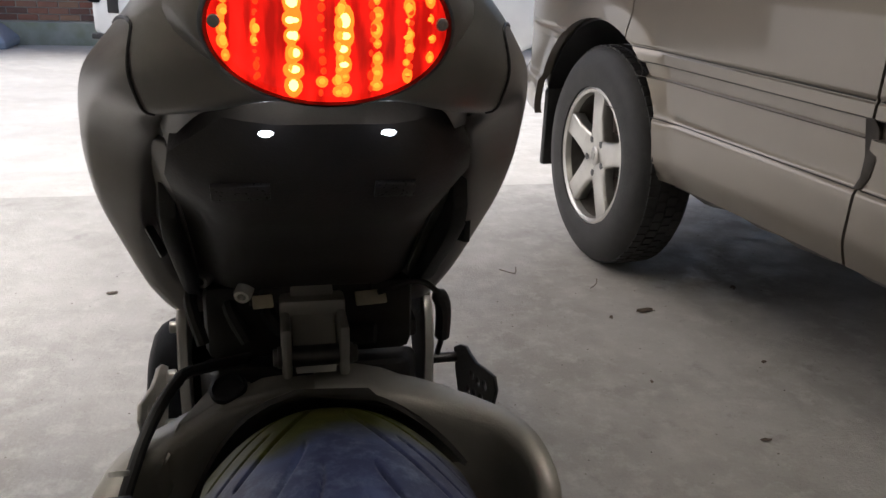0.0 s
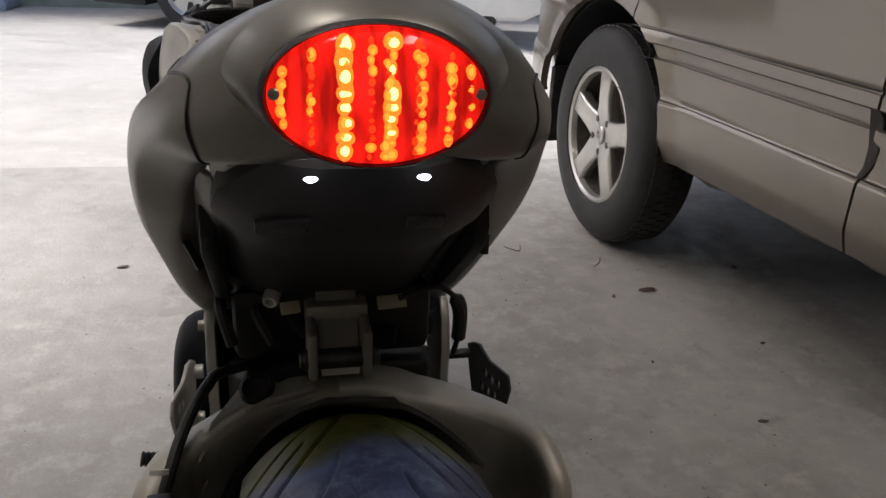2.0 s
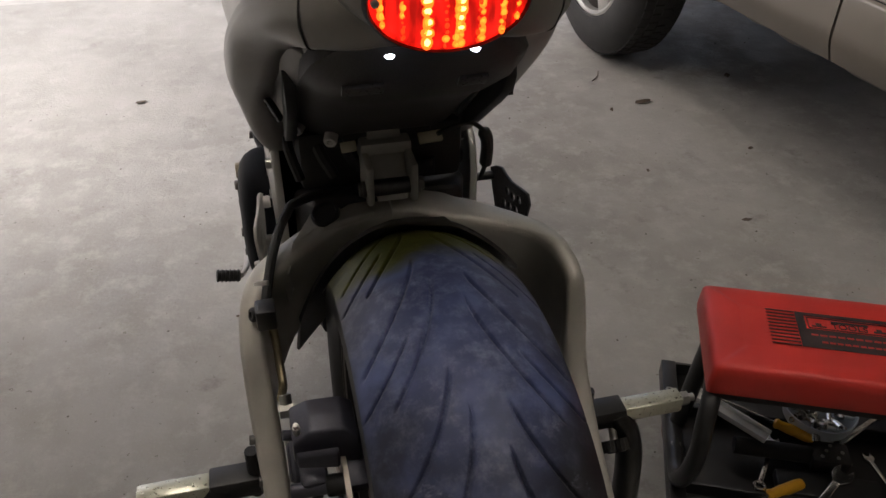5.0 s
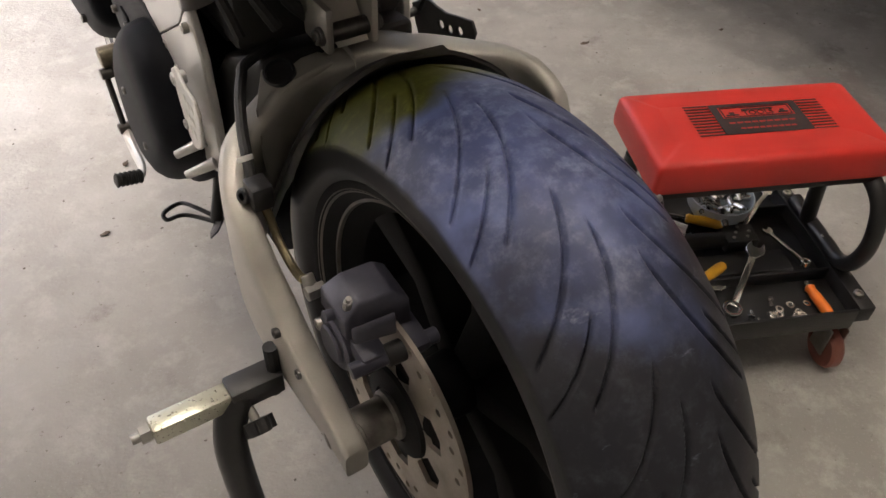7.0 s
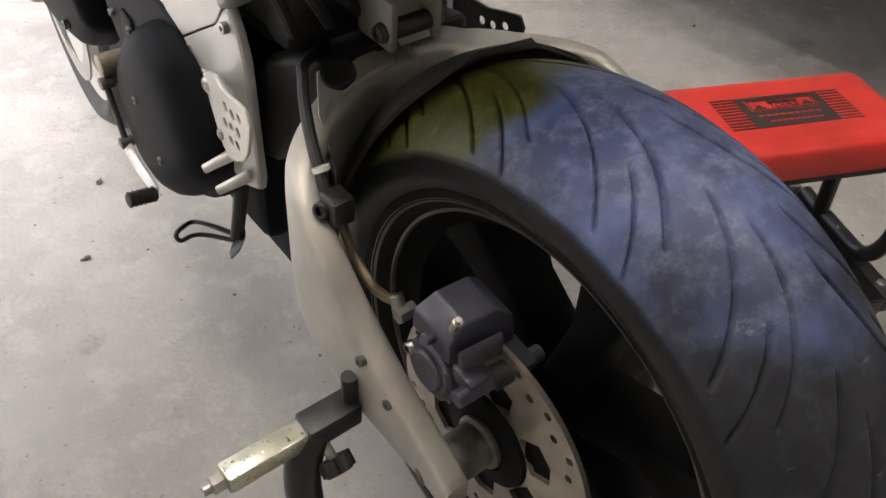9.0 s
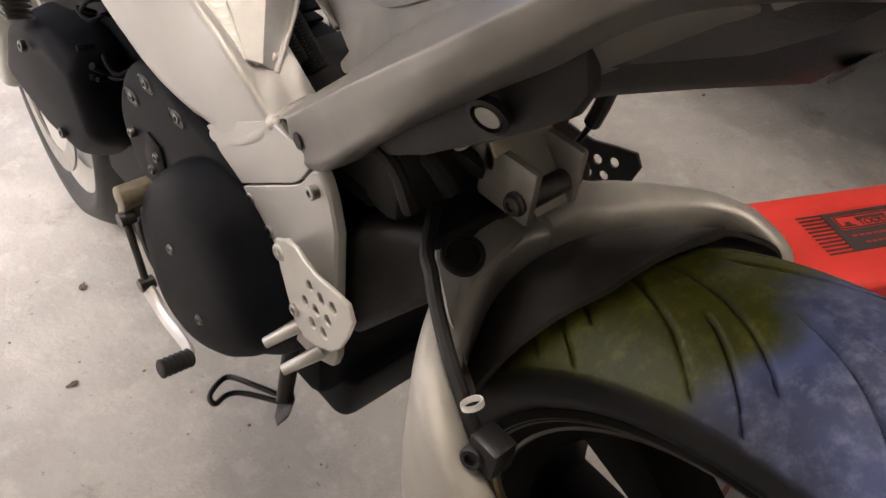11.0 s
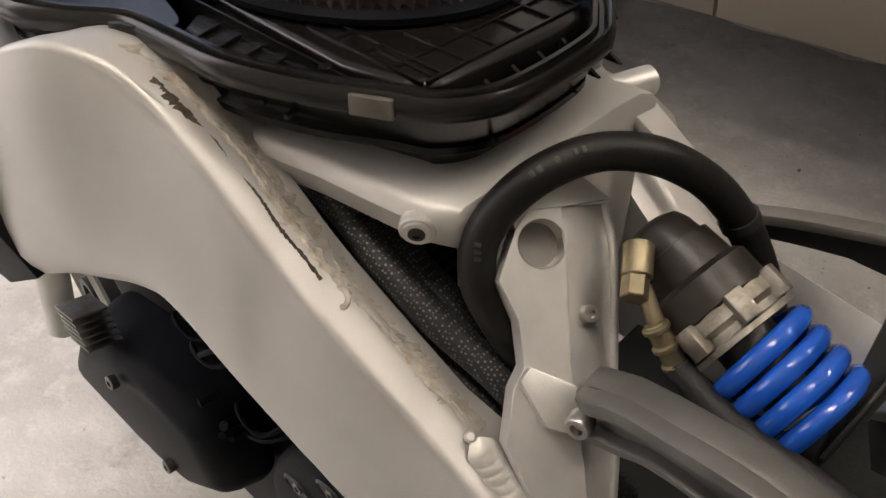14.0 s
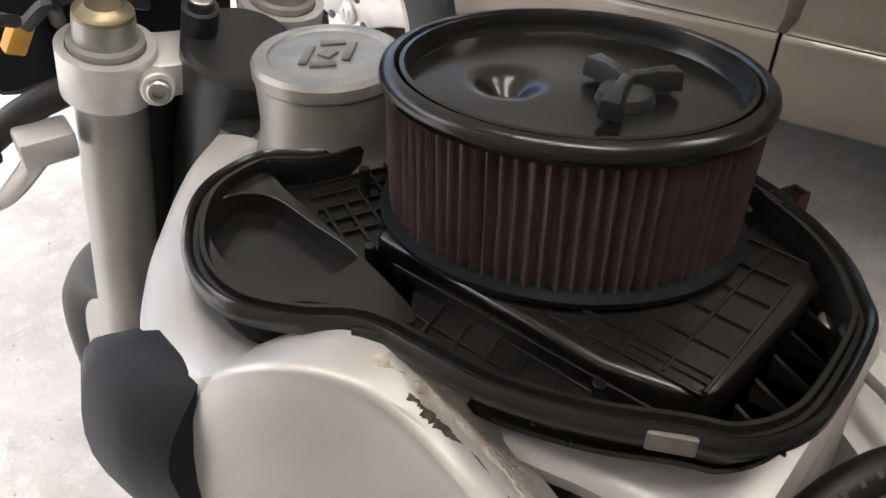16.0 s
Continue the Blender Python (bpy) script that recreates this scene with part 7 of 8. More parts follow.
part("swingarm_root", bevelled(loft([[(-0.09, 0.29, 0.59), (0.09, 0.29, 0.59), (0.09, 0.29, 0.655), (-0.09, 0.29, 0.655)], [(-0.11, 0.36, 0.50), (0.11, 0.36, 0.50), (0.11, 0.36, 0.63), (-0.11, 0.36, 0.63)], [(-0.105, 0.43, 0.47), (0.105, 0.43, 0.47), (0.105, 0.43, 0.56), (-0.105, 0.43, 0.56)]]), 0.012, 3), M_NEARBLACK, swing)
web = [(-0.135, 0.195, 0.612), (-0.12, 0.245, 0.634), (-0.085, 0.305, 0.644), (-0.03, 0.315, 0.646), (-0.02, 0.266, 0.646), (-0.07, 0.258, 0.6385), (-0.108, 0.246, 0.624), (-0.128, 0.222, 0.606)]
part("web", bevelled(slab(web, 0.03, (0.1, 0.1, -1)), 0.004, 2), M_SWING, swing, "flat web of the swingarm")
part("oil_cap", moved(lathe([(0.0, -0.0035), (0.013, -0.003), (0.014, 0.0015), (0.0165, 0.001), (0.017, -0.004)], 32), facing((-0.0785, 0.2765, 0.6455), (-0.25, -0.3, 1))), M_BLACK, swing, "recessed black filler plug")
# axle ends
for s in (-1, 1):
    part("axle_boss", mesh_join(rod((s * 0.1775, -0.010, 0.424), (s * 0.15, -0.008, 0.424), 0.015, 24), rod((s * 0.155, 0.0, 0.417), (s * 0.108, 0.0, 0.417), 0.0225, 28), rod((s * 0.118, 0.0, 0.417), (s * 0.109, 0.0, 0.417), 0.027, 28)), M_DULL, swing, "machined axle boss")
    # dull discs paint the shade inside the slot and the pocket
    part("axle_slot", moved(lathe([(0.0, 0.001), (0.8, 0.0008), (1, 0.0)], 18), facing((s * 0.1806, 0.002, 0.4235), (s, 0, 0), (0, 0.55, 0.8)) @ Matrix.Diagonal((0.0052, 0.0105, 1, 1))), M_DULL, swing)
    part("arm_pocket", moved(lathe([(0.0, 0.0002), (0.85, 0.0004), (1, -0.001)], 20), facing((s * 0.164, 0.017, 0.4665), (s * 0.25, -0.5, 1)) @ Matrix.Diagonal((0.007, 0.013, 1, 1))), M_DULL, swing)
for p in ((-0.1895, 0.0796, 0.5075), (-0.1845, 0.0465, 0.4794)):
    bolt(p, (-1, 0, 0.1), 0.0052, 0.002, M_BOLT, swing)
# link at the top of the swingarm
link = part("shock_link", bevelled(mesh_join(block(-0.03, -0.021, 0.262, 0.318, 0.655, 0.705), block(0.021, 0.03, 0.262, 0.318, 0.655, 0.705), block(-0.03, 0.03, 0.30, 0.335, 0.68, 0.715)), 0.004), M_SWING, bike, "cast clevis of the shock link")
part("link_pin", rod((-0.034, 0.275, 0.672), (0.034, 0.275, 0.672), 0.010, 20), M_BOLT, link, "dull steel pivot pin")
part("link_arm", bevelled(loft([[(-0.02, 0.262, 0.66), (0.02, 0.262, 0.66), (0.02, 0.29, 0.69), (-0.02, 0.29, 0.69)], [(-0.02, 0.31, 0.70), (0.02, 0.31, 0.70), (0.02, 0.325, 0.73), (-0.02, 0.325, 0.73)]]), 0.005), M_SWING, link)
for s in (-1, 1):
    bolt((s * 0.034, 0.275, 0.672), (s, 0, 0), 0.008, 0.004, M_BOLT, link)
# pale tabs under the tail
M_CREAM = mat("cream_primer", (0.52, 0.47, 0.34), (0.40, 0.36, 0.26), 0.55, 0.1, 60, 400, 0.1)
for x, y, z, a, b in ((-0.0445, 0.289, 0.7215, 0.009, 0.006), (0.0555, 0.316, 0.708, 0.015, 0.007)):
    part("bracket_tab", bevelled(moved(block(-a, a, -b, b, -0.002, 0.002), facing((x, y, z), (0.1, -0.8, 0.6))), 0.0015), M_CREAM, bike, "small cream bracket tab")
# hugger over the tyre
def hugger():
    """A curved guard whose left rim slants back to a tip over the tyre."""
    loops = []
    for k in range(25):
        t = k / 24
        a = math.radians(14 + 50 * t)
        half = 0.112 - 0.008 * t
        u0 = float(np.interp(14 + 53 * t, [14, 32, 42, 50, 60, 64, 66, 67], [-1.16, -1.12, -0.95, -0.8, -0.57, -0.32, -0.02, 0.3]))
        loop = []
        for j in range(13):
            u = u0 + (1 - u0) * j / 12
            rr_ = R + 0.014 - 0.062 * abs(u) ** 2.2 + (0.004 if j == 0 else 0)
            aa = a + (0.02 * math.sin(9 * u + 1) if k == 24 else 0)
            loop.append((half * u, rr_ * math.cos(aa), AX[2] + rr_ * math.sin(aa)))
        inner = [(x * 0.98, y * 0.987, AX[2] + (z - AX[2]) * 0.987) for x, y, z in reversed(loop)]
        loops.append(loop + inner)
    return loft(loops)


part("hugger", hugger(), mat("matt_black_hugger", (0.028, 0.026, 0.0245), (0.042, 0.039, 0.036), 0.42, 0, 20, 600, 0.1), bike, "matt black plastic tyre hugger", 50)
# caliper, hose and clamp
cal = part("brake_caliper", bevelled(loft([[(-0.148, -0.016, 0.56), (-0.078, -0.026, 0.56), (-0.078, -0.016, 0.588), (-0.092, -0.006, 0.597), (-0.128, -0.004, 0.596), (-0.148, -0.01, 0.584)], [(-0.148, 0.04, 0.556), (-0.078, 0.034, 0.556), (-0.078, 0.036, 0.586), (-0.092, 0.038, 0.596), (-0.128, 0.04, 0.595), (-0.148, 0.042, 0.582)]]), 0.003, 2), mat("dull_grey_caliper", (0.05, 0.05, 0.068), (0.075, 0.075, 0.096), 0.42, 0.25, 40, 400, 0.08), bike, "dull dark grey brake caliper")
for q in ((-0.145, -0.115, -0.045, 0.03, 0.538, 0.559), (-0.098, -0.07, -0.055, 0.02, 0.54, 0.559)):
    part("caliper_half", bevelled(block(*q), 0.007, 2), cal.data.materials[0], cal)
part("caliper_pin", mesh_join(rod((-0.156, -0.04, 0.545), (-0.06, -0.045, 0.55), 0.0085), rod((-0.158, 0.012, 0.575), (-0.145, 0.012, 0.572), 0.006)), cal.data.materials[0], cal, "caliper slide pin")
part("bleed_nipple", mesh_join(rod((-0.142, -0.004, 0.60), (-0.142, -0.006, 0.613), 0.0045, 8), rod((-0.142, -0.006, 0.611), (-0.142, -0.007, 0.619), 0.003, 8)), M_STEEL, cal, "bleed nipple")
part("caliper_cap", bevelled(loft([[(-0.146, -0.024, 0.566), (-0.1, -0.031, 0.566), (-0.1, -0.024, 0.592), (-0.146, -0.018, 0.586)], [(-0.144, -0.029, 0.57), (-0.103, -0.036, 0.57), (-0.103, -0.03, 0.588), (-0.144, -0.024, 0.583)]]), 0.002), cal.data.materials[0], cal)
part("piston_housing", mesh_join(rod((-0.152, 0.004, 0.532), (-0.118, 0.004, 0.532), 0.031, 28), rod((-0.156, 0.004, 0.532), (-0.150, 0.004, 0.532), 0.022, 24)), cal.data.materials[0], cal, "round piston housing")
part("pin_boot", rod((-0.118, -0.042, 0.5475), (-0.095, -0.0435, 0.549), 0.012, 12), M_RUBBER, cal, "rubber pin boot")
part("caliper_bracket", bevelled(slab([(-0.135, 0.045, 0.56), (-0.135, -0.03, 0.545), (-0.135, -0.035, 0.51), (-0.135, -0.005, 0.468), (-0.135, 0.02, 0.468), (-0.135, 0.04, 0.5)], 0.013, (1, 0, 0)), 0.003), M_BLACK, cal, "black caliper bracket")
bolt((-0.152, 0.03, 0.535), (-1, 0, 0), 0.007, 0.005, M_STEEL, cal)
part("banjo_union", mesh_join(rod((-0.15, 0.052, 0.562), (-0.15, 0.066, 0.574), 0.007), rod((-0.158, 0.05, 0.564), (-0.138, 0.05, 0.564), 0.0085, 6)), M_STEEL, cal, "banjo union")
cal.matrix_local = Matrix.Translation((-0.116, 0.036, 0.545)) @ Matrix.Rotation(radians(8), 4, "X") @ Matrix.Scale(0.9, 4) @ Matrix.Translation((0.113, -0.008, -0.567))
bh = part("brake_line", tube([(-0.06, 0.33, 0.645), (-0.11, 0.283, 0.66), (-0.121, 0.266, 0.659), (-0.1325, 0.246, 0.65), (-0.144, 0.219, 0.635), (-0.151, 0.196, 0.621), (-0.156, 0.176, 0.608), (-0.155, 0.161, 0.592)], 0.0055, 10), M_RUBBER, bike, "black rubber brake line")
part("brake_pipe", tube([(-0.155, 0.161, 0.592), (-0.152, 0.157, 0.578), (-0.151, 0.143, 0.556), (-0.15, 0.118, 0.543), (-0.152, 0.098, 0.549), (-0.153, 0.085, 0.556)], 0.0045, 10), M_BRASS, bh, "brassy brake pipe end")
cl = part("line_clamp", bevelled(mesh_join(block(-0.168, -0.147, 0.146, 0.17, 0.594, 0.62)), 0.003), M_FRAME, bike, "black line clamp")
bolt((-0.168, 0.163, 0.605), (-1, -0.3, 0.3), 0.008, 0.006, M_FRAME, cl)
part("cable_tie", moved(lathe([(0.0065, -0.002), (0.0078, -0.002), (0.0078, 0.002), (0.0065, 0.002)], 14, closed=True), facing((-0.158, 0.18, 0.632), (0, -0.4, -0.6))), M_LABEL, bh, "white cable tie")
# frame hoses behind the tail
part("rear_wire", tube([(0.06, 0.3, 0.72), (0.10, 0.31, 0.725), (0.125, 0.32, 0.70), (0.13, 0.33, 0.66), (0.128, 0.34, 0.63)], lambda t: 0.003 + 0.005 * (0.45 < t < 0.8), 10), M_RUBBER, bike, "black sensor lead with a connector")
part("centre_muff", bevelled(mesh_join(block(-0.1, 0.1, 0.33, 0.42, 0.64, 0.72), block(-0.05, 0.06, 0.32, 0.36, 0.70, 0.74)), 0.012, 2), mat("matt_near_black", (0.012, 0.012, 0.012), (0.022, 0.02, 0.018), 0.6), bike, "matt black bulkhead behind the shock")
for k in range(5):
    part("loom_hose", tube([(-0.1 + 0.03 * k, 0.40, 0.70), (-0.11 + 0.035 * k, 0.33, 0.71 - 0.01 * k), (-0.1 + 0.04 * k, 0.315, 0.67)], 0.006 + 0.001 * k, 8), M_RUBBER, bike)
bolt((-0.095, 0.335, 0.732), (-0.5, -1, -0.3), 0.009, 0.012, M_STEEL, bike)
bolt((-0.06, 0.318, 0.722), (-0.3, -1, -0.3), 0.008, 0.012, M_LABEL, bike)

# ---- paddock stand ----
stand = thing("paddock_stand", "black tubular paddock stand with bright square slides", "paddock stand")
for s in (-1, 1):
    fork_ = part("slide", bevelled(block(min(s * 0.188, s * 0.242), max(s * 0.188, s * 0.242), 0.077, 0.105, 0.419, 0.447), 0.003), M_FRAME, stand, "black square socket")
    part("slide_bar", bevelled(block(min(s * 0.241, s * 0.318), max(s * 0.241, s * 0.318), 0.080, 0.102, 0.422, 0.444), 0.003), mat("zinc_plated_bar", (0.62, 0.62, 0.52), (0.5, 0.5, 0.4), 0.3, 0.8), fork_, "zinc plated square bar")
    part("end_nut", mesh_join(rod((s * 0.318, 0.091, 0.433), (s * 0.329, 0.091, 0.433), 0.009, 6), rod((s * 0.329, 0.091, 0.433), (s * 0.337, 0.091, 0.433), 0.005)), M_STEEL, fork_, "hexagon nut")
    part("cradle", tube([(s * 0.193, 0.091, 0.478), (s * 0.193, 0.09, 0.455), (s * 0.193, 0.091, 0.425), (s * 0.195, 0.095, 0.405)], 0.0075, 10), M_RUBBER, stand, "rubber coated cradle")
    kn = part("knob", mesh_join(rod((s * 0.228, 0.085, 0.420), (s * 0.226, 0.067, 0.406), 0.005)), M_STEEL, stand, "black star knob")
    part("knob_head", mesh_join(*[moved(lathe([(0, 0), (0.007, 0), (0.007, 0.014), (0, 0.014)], 10), facing((s * 0.226, 0.069, 0.408), (0, -0.8, -0.6)) @ Matrix.Translation((0.010 * math.cos(a), 0.010 * math.sin(a), 0))) for a in [k * math.pi / 2.5 for k in range(5)]], moved(lathe([(0, 0), (0.011, 0), (0.011, 0.015), (0, 0.016)], 16), facing((s * 0.226, 0.069, 0.408), (0, -0.8, -0.6)))), M_RUBBER, kn)
    part("upright", tube([(s * 0.232, 0.092, 0.432), (s * 0.25, 0.082, 0.395), (s * 0.255, 0.07, 0.34), (s * 0.25, 0.05, 0.2), (s * 0.24, 0.03, 0.1)], 0.017, 14), M_FRAME, stand, "black bent tube")
    for dx in (-0.03, 0.03):
        part("roller", moved(lathe([(0.012, -0.012), (0.036, -0.014), (0.04, -0.01), (0.04, 0.01), (0.036, 0.014), (0.012, 0.012)], 32, "x", True), Matrix.Translation((s * 0.245 + dx, 0.05, 0.04))), mat("grey_roller", (0.3, 0.31, 0.3), (0.24, 0.25, 0.24), 0.5), stand, "grey plastic roller")
    part("roller_axle", rod((s * 0.245 - 0.05, 0.05, 0.04), (s * 0.245 + 0.05, 0.05, 0.04), 0.007), M_STEEL, stand)
    part("fork_plate", bevelled(block(s * 0.245 - 0.012, s * 0.245 + 0.012, 0.03, 0.07, 0.03, 0.12), 0.003), M_FRAME, stand)
part("cross_tube", tube([(-0.24, 0.03, 0.1), (-0.2, -0.2, 0.08), (-0.12, -0.36, 0.06), (0.12, -0.36, 0.06), (0.2, -0.2, 0.08), (0.24, 0.03, 0.1)], 0.016, 12), M_FRAME, stand, "black bent tube")

# ---- roller stool ----
ST = pose(0.632, 0.165, 0, 0, 0, -23.5)
stool = thing("roller_stool", "red vinyl roller stool on a black steel tool tray", "stool", m=ST)


def cushion():
    loops = []
    for z, d in ((0.352, 0.004), (0.353, 0.0), (0.366, -0.0015), (0.386, -0.0005), (0.397, 0.0005), (0.402, 0.003), (0.4045, 0.008), (0.406, 0.02), (0.407, 0.045)):
        pts_ = []
        for sx, sy, a0 in ((1, 1, 0), (-1, 1, 90), (-1, -1, 180), (1, -1, 270)):
            for k in range(5):
                a = radians(a0 + 22.5 * k)
                r = 0.008
                pts_.append((-0.015 + sx * (0.186 - d - r) + r * math.cos(a), -0.004 + sy * (0.091 - d - r) + r * math.sin(a), z + 0.0012 * math.sin(40 * sx + k)))
        loops.append(pts_)
    return loft(loops)


cu = part("cushion", cushion(), M_RED, stool, "padded red vinyl seat", 50)
part("seat_board", bevelled(block(-0.19, 0.16, -0.09, 0.082, 0.338, 0.353), 0.003), M_BLACK, stool, "black seat board")
M_INK = mat("black_print", (0.025, 0.02, 0.02), (0.04, 0.03, 0.03), 0.5)
M_INKRED = mat("faded_red_print", (0.5, 0.04, 0.03), (0.42, 0.035, 0.028), 0.5)
ZT = 0.4072
part("print_panel", plate([(-0.078, -0.037), (0.062, -0.037), (0.062, 0.037), (-0.078, 0.037)], [[(-0.066, 0.002), (-0.066, 0.03), (0.05, 0.03), (0.05, 0.002)]], 0.0006, Matrix.Translation((0, 0, ZT))), M_INK, cu, "black printed panel", 0)
part("print_line", plate([(-0.063, 0.004), (0.047, 0.004), (0.047, 0.028), (-0.063, 0.028)], [[(-0.0615, 0.0055), (-0.0615, 0.0265), (0.0455, 0.0265), (0.0455, 0.0055)]], 0.0006, Matrix.Translation((0, 0, ZT))), M_INK, cu, "", 0)
for k in range(11):
    y = -0.0355 + 0.0071 * k
    for x0, x1 in ((-0.118, -0.079), (0.063, 0.10)):
        part("print_stripe", block(x0, x1, y - 0.0013, y + 0.0013, ZT, ZT + 0.0006), M_INK, cu, "", 0)
for x0, x1, y0, y1 in ((-0.03, 0.02, 0.0195, 0.0235), (-0.058, -0.038, 0.008, 0.0105), (-0.052, -0.044, 0.0105, 0.016), (0.026, 0.042, 0.009, 0.0125), (0.03, 0.037, 0.0125, 0.017)):
    part("print_bar", block(x0, x1, y0, y1, ZT, ZT + 0.0006), M_INK, cu, "", 0)
for x0, x1, y0, y1 in ((-0.062, 0.045, -0.012, -0.0085), (-0.05, 0.04, -0.026, -0.0225)):
    n = 9
    for k in range(n):
        a, b = x0 + (x1 - x0) * k / n, x0 + (x1 - x0) * (k + 0.78) / n
        part("print_bar", block(a, b, y0, y1, ZT + 0.0005, ZT + 0.001), M_INKRED, cu, "", 0)
tx = bpy.data.curves.new("tools_text", "FONT")
tx.body, tx.size, tx.align_x, tx.align_y, tx.extrude = "TOOLS", 0.0155, "CENTER", "CENTER", 0.0003
to = new("tools_text", tx)
to.parent = cu
to.matrix_local = Matrix.Translation((-0.006, 0.0125, ZT + 0.0004))
tx.materials.append(M_INK)
for sx, x0, x1 in ((1, 0.178, 0.154), (-1, -0.205, -0.184)):
    part("leg_tube", tube([(x1, 0.02, 0.338), (x1 + 0.008 * sx, 0.02, 0.25), (x0 - 0.006 * sx, 0.02, 0.165)], 0.0135, 14), M_FRAME, stool, "black steel leg tube")
    part("leg_tube", tube([(x1, -0.05, 0.34), (x1 + 0.006 * sx, -0.085, 0.335), (x1 + 0.012 * sx, -0.112, 0.31), (x0 - 0.008 * sx, -0.125, 0.265), (x0 - 0.004 * sx, -0.123, 0.22), (x0, -0.105, 0.178), (x0, -0.08, 0.16), (x0, -0.04, 0.158), (x0, 0.04, 0.158), (x0, 0.075, 0.16)], 0.0135, 14), M_FRAME, stool, "black bent steel leg tube")
    for y in (-0.15, -0.03, 0.035, 0.1):
        bolt((x0, y, 0.166 if abs(y) < 0.05 else 0.152), (0, 0, 1), 0.008, 0.004, M_STEEL, stool)
tv = part("tray", bevelled(mesh_join(block(-0.205, 0.19, -0.178, 0.178, 0.118, 0.121)), 0.001), M_FRAME, stool, "black steel tool tray")
for nm_, b in (("rail", (-0.215, -0.19, -0.18, 0.18, 0.118, 0.15)), ("rail", (0.166, 0.194, -0.18, 0.18, 0.118, 0.15)), ("lip", (-0.19, 0.166, -0.181, -0.175, 0.105, 0.147)), ("lip", (-0.19, 0.166, 0.175, 0.181, 0.105, 0.147)), ("divider", (-0.19, 0.166, -0.085, -0.08, 0.121, 0.146)), ("divider", (-0.19, 0.166, 0.075, 0.08, 0.121, 0.146))):
    part(nm_, bevelled(block(*b), 0.002), M_FRAME, tv)
M_CASTER = mat("brown_caster", (0.2, 0.06, 0.04), (0.14, 0.05, 0.035), 0.5)
for x in (-0.18, 0.16):
    for y in (-0.15, 0.15):
        c = part("caster", mesh_join(block(x - 0.018, x + 0.018, y - 0.014, y + 0.014, 0.085, 0.118)), M_STEEL, stool, "swivel caster")
        part("caster_wheel", moved(lathe([(0.008, -0.011), (0.034, -0.012), (0.038, -0.007), (0.038, 0.007), (0.034, 0.012), (0.008, 0.011)], 28, "x", True), Matrix.Translation((x, y - 0.012, 0.038))), M_CASTER, c, "brown caster wheel")
        for dx in (-0.015, 0.015):
            part("caster_fork", bevelled(block(x + dx - 0.0015, x + dx + 0.0015, y - 0.026, y + 0.01, 0.03, 0.09), 0.001), M_STEEL, c)


def on_tray(x, y, z, rz=0.0, rx=0.0, ry=0.0):
    return ST @ pose(x, y, z, rx, ry, rz)


M_CHROME = mat("chrome_tool_steel", (0.72, 0.71, 0.68), (0.6, 0.59, 0.56), 0.2, 1.0, 60, 500, 0.08)
M_ORANGEP = mat("orange_plastic", (0.85, 0.2, 0.02), (0.75, 0.17, 0.02), 0.35)
M_YELLOWP = mat("amber_plastic", (0.8, 0.42, 0.02), (0.68, 0.34, 0.02), 0.35)


def spanner(m, length, w, label):
    ob = thing("spanner", label, "spanner", "hand tools in the tray", m)
    part("shaft", bevelled(block(-length / 2 + w, length / 2 - w, -w * 0.38, w * 0.38, -0.0025, 0.0025), 0.0015), M_CHROME, ob)
    jaw = [(0.0, -w), (w * 0.7, -w), (w * 1.5, -w * 0.62), (w * 0.75, -w * 0.42), (w * 0.6, 0), (w * 0.75, w * 0.42), (w * 1.5, w * 0.62), (w * 0.7, w), (0, w), (-w * 0.9, w * 0.4), (-w * 0.9, -w * 0.4)]
    part("open_jaw", plate(jaw, [], 0.007, Matrix.Translation((length / 2 - w * 0.8, 0, -0.0035)), 0.0008), M_CHROME, ob)
    part("ring_end", plate(ring(0, 0, w, 20), [ring(0, 0, w * 0.62, 12)], 0.009, Matrix.Translation((-length / 2 + w * 0.6, 0, -0.0045)), 0.0008), M_CHROME, ob)
    return ob


spanner(on_tray(0.0, -0.1, 0.158, 52, 0, -8), 0.15, 0.015, "bright chrome combination spanner leaning in the tray")
spanner(on_tray(0.10, 0.066, 0.165, 40, 6, -6), 0.14, 0.010, "slim chrome spanner across the tray rail")
spanner(on_tray(0.085, 0.05, 0.162, 44, 0, -4), 0.13, 0.009, "slim chrome spanner across the tray rail")
spanner(on_tray(-0.06, -0.02, 0.14, 70, 0, 4), 0.12, 0.010, "dull steel spanner lying among the tools")
spanner(on_tray(-0.09, -0.11, 0.135, 20), 0.13, 0.011, "dull steel spanner lying among the tools")
spanner(on_tray(0.112, -0.03, 0.15, 105, 0, 5), 0.10, 0.008, "small bright spanner on the divider")


def driver(m, material, label, blade):
    ob = thing("screwdriver", label, "screwdriver", "hand tools in the tray", m)
    part("handle", moved(lathe([(0, -0.032), (0.008, -0.031), (0.0095, -0.02), (0.009, 0.01), (0.0075, 0.022), (0.009, 0.028), (0.006, 0.032), (0, 0.032)], 12, "y"), Matrix.Identity(4)), material, ob, "ribbed plastic handle")
    part("blade", rod((0, 0.03, 0), (0, 0.03 + blade, 0), 0.003, 10), M_CHROME, ob)
    return ob


driver(on_tray(0.123, -0.138, 0.131, 4), M_ORANGEP, "short orange-handled stubby screwdriver in the tray", 0.012)
driver(on_tray(-0.015, 0.034, 0.165, 66, 0, 0), M_YELLOWP, "amber-handled file lying across the tools", 0.10)
driver(on_tray(-0.04, -0.07, 0.145, 120), M_YELLOWP, "amber-handled screwdriver lying in the tray", 0.07)
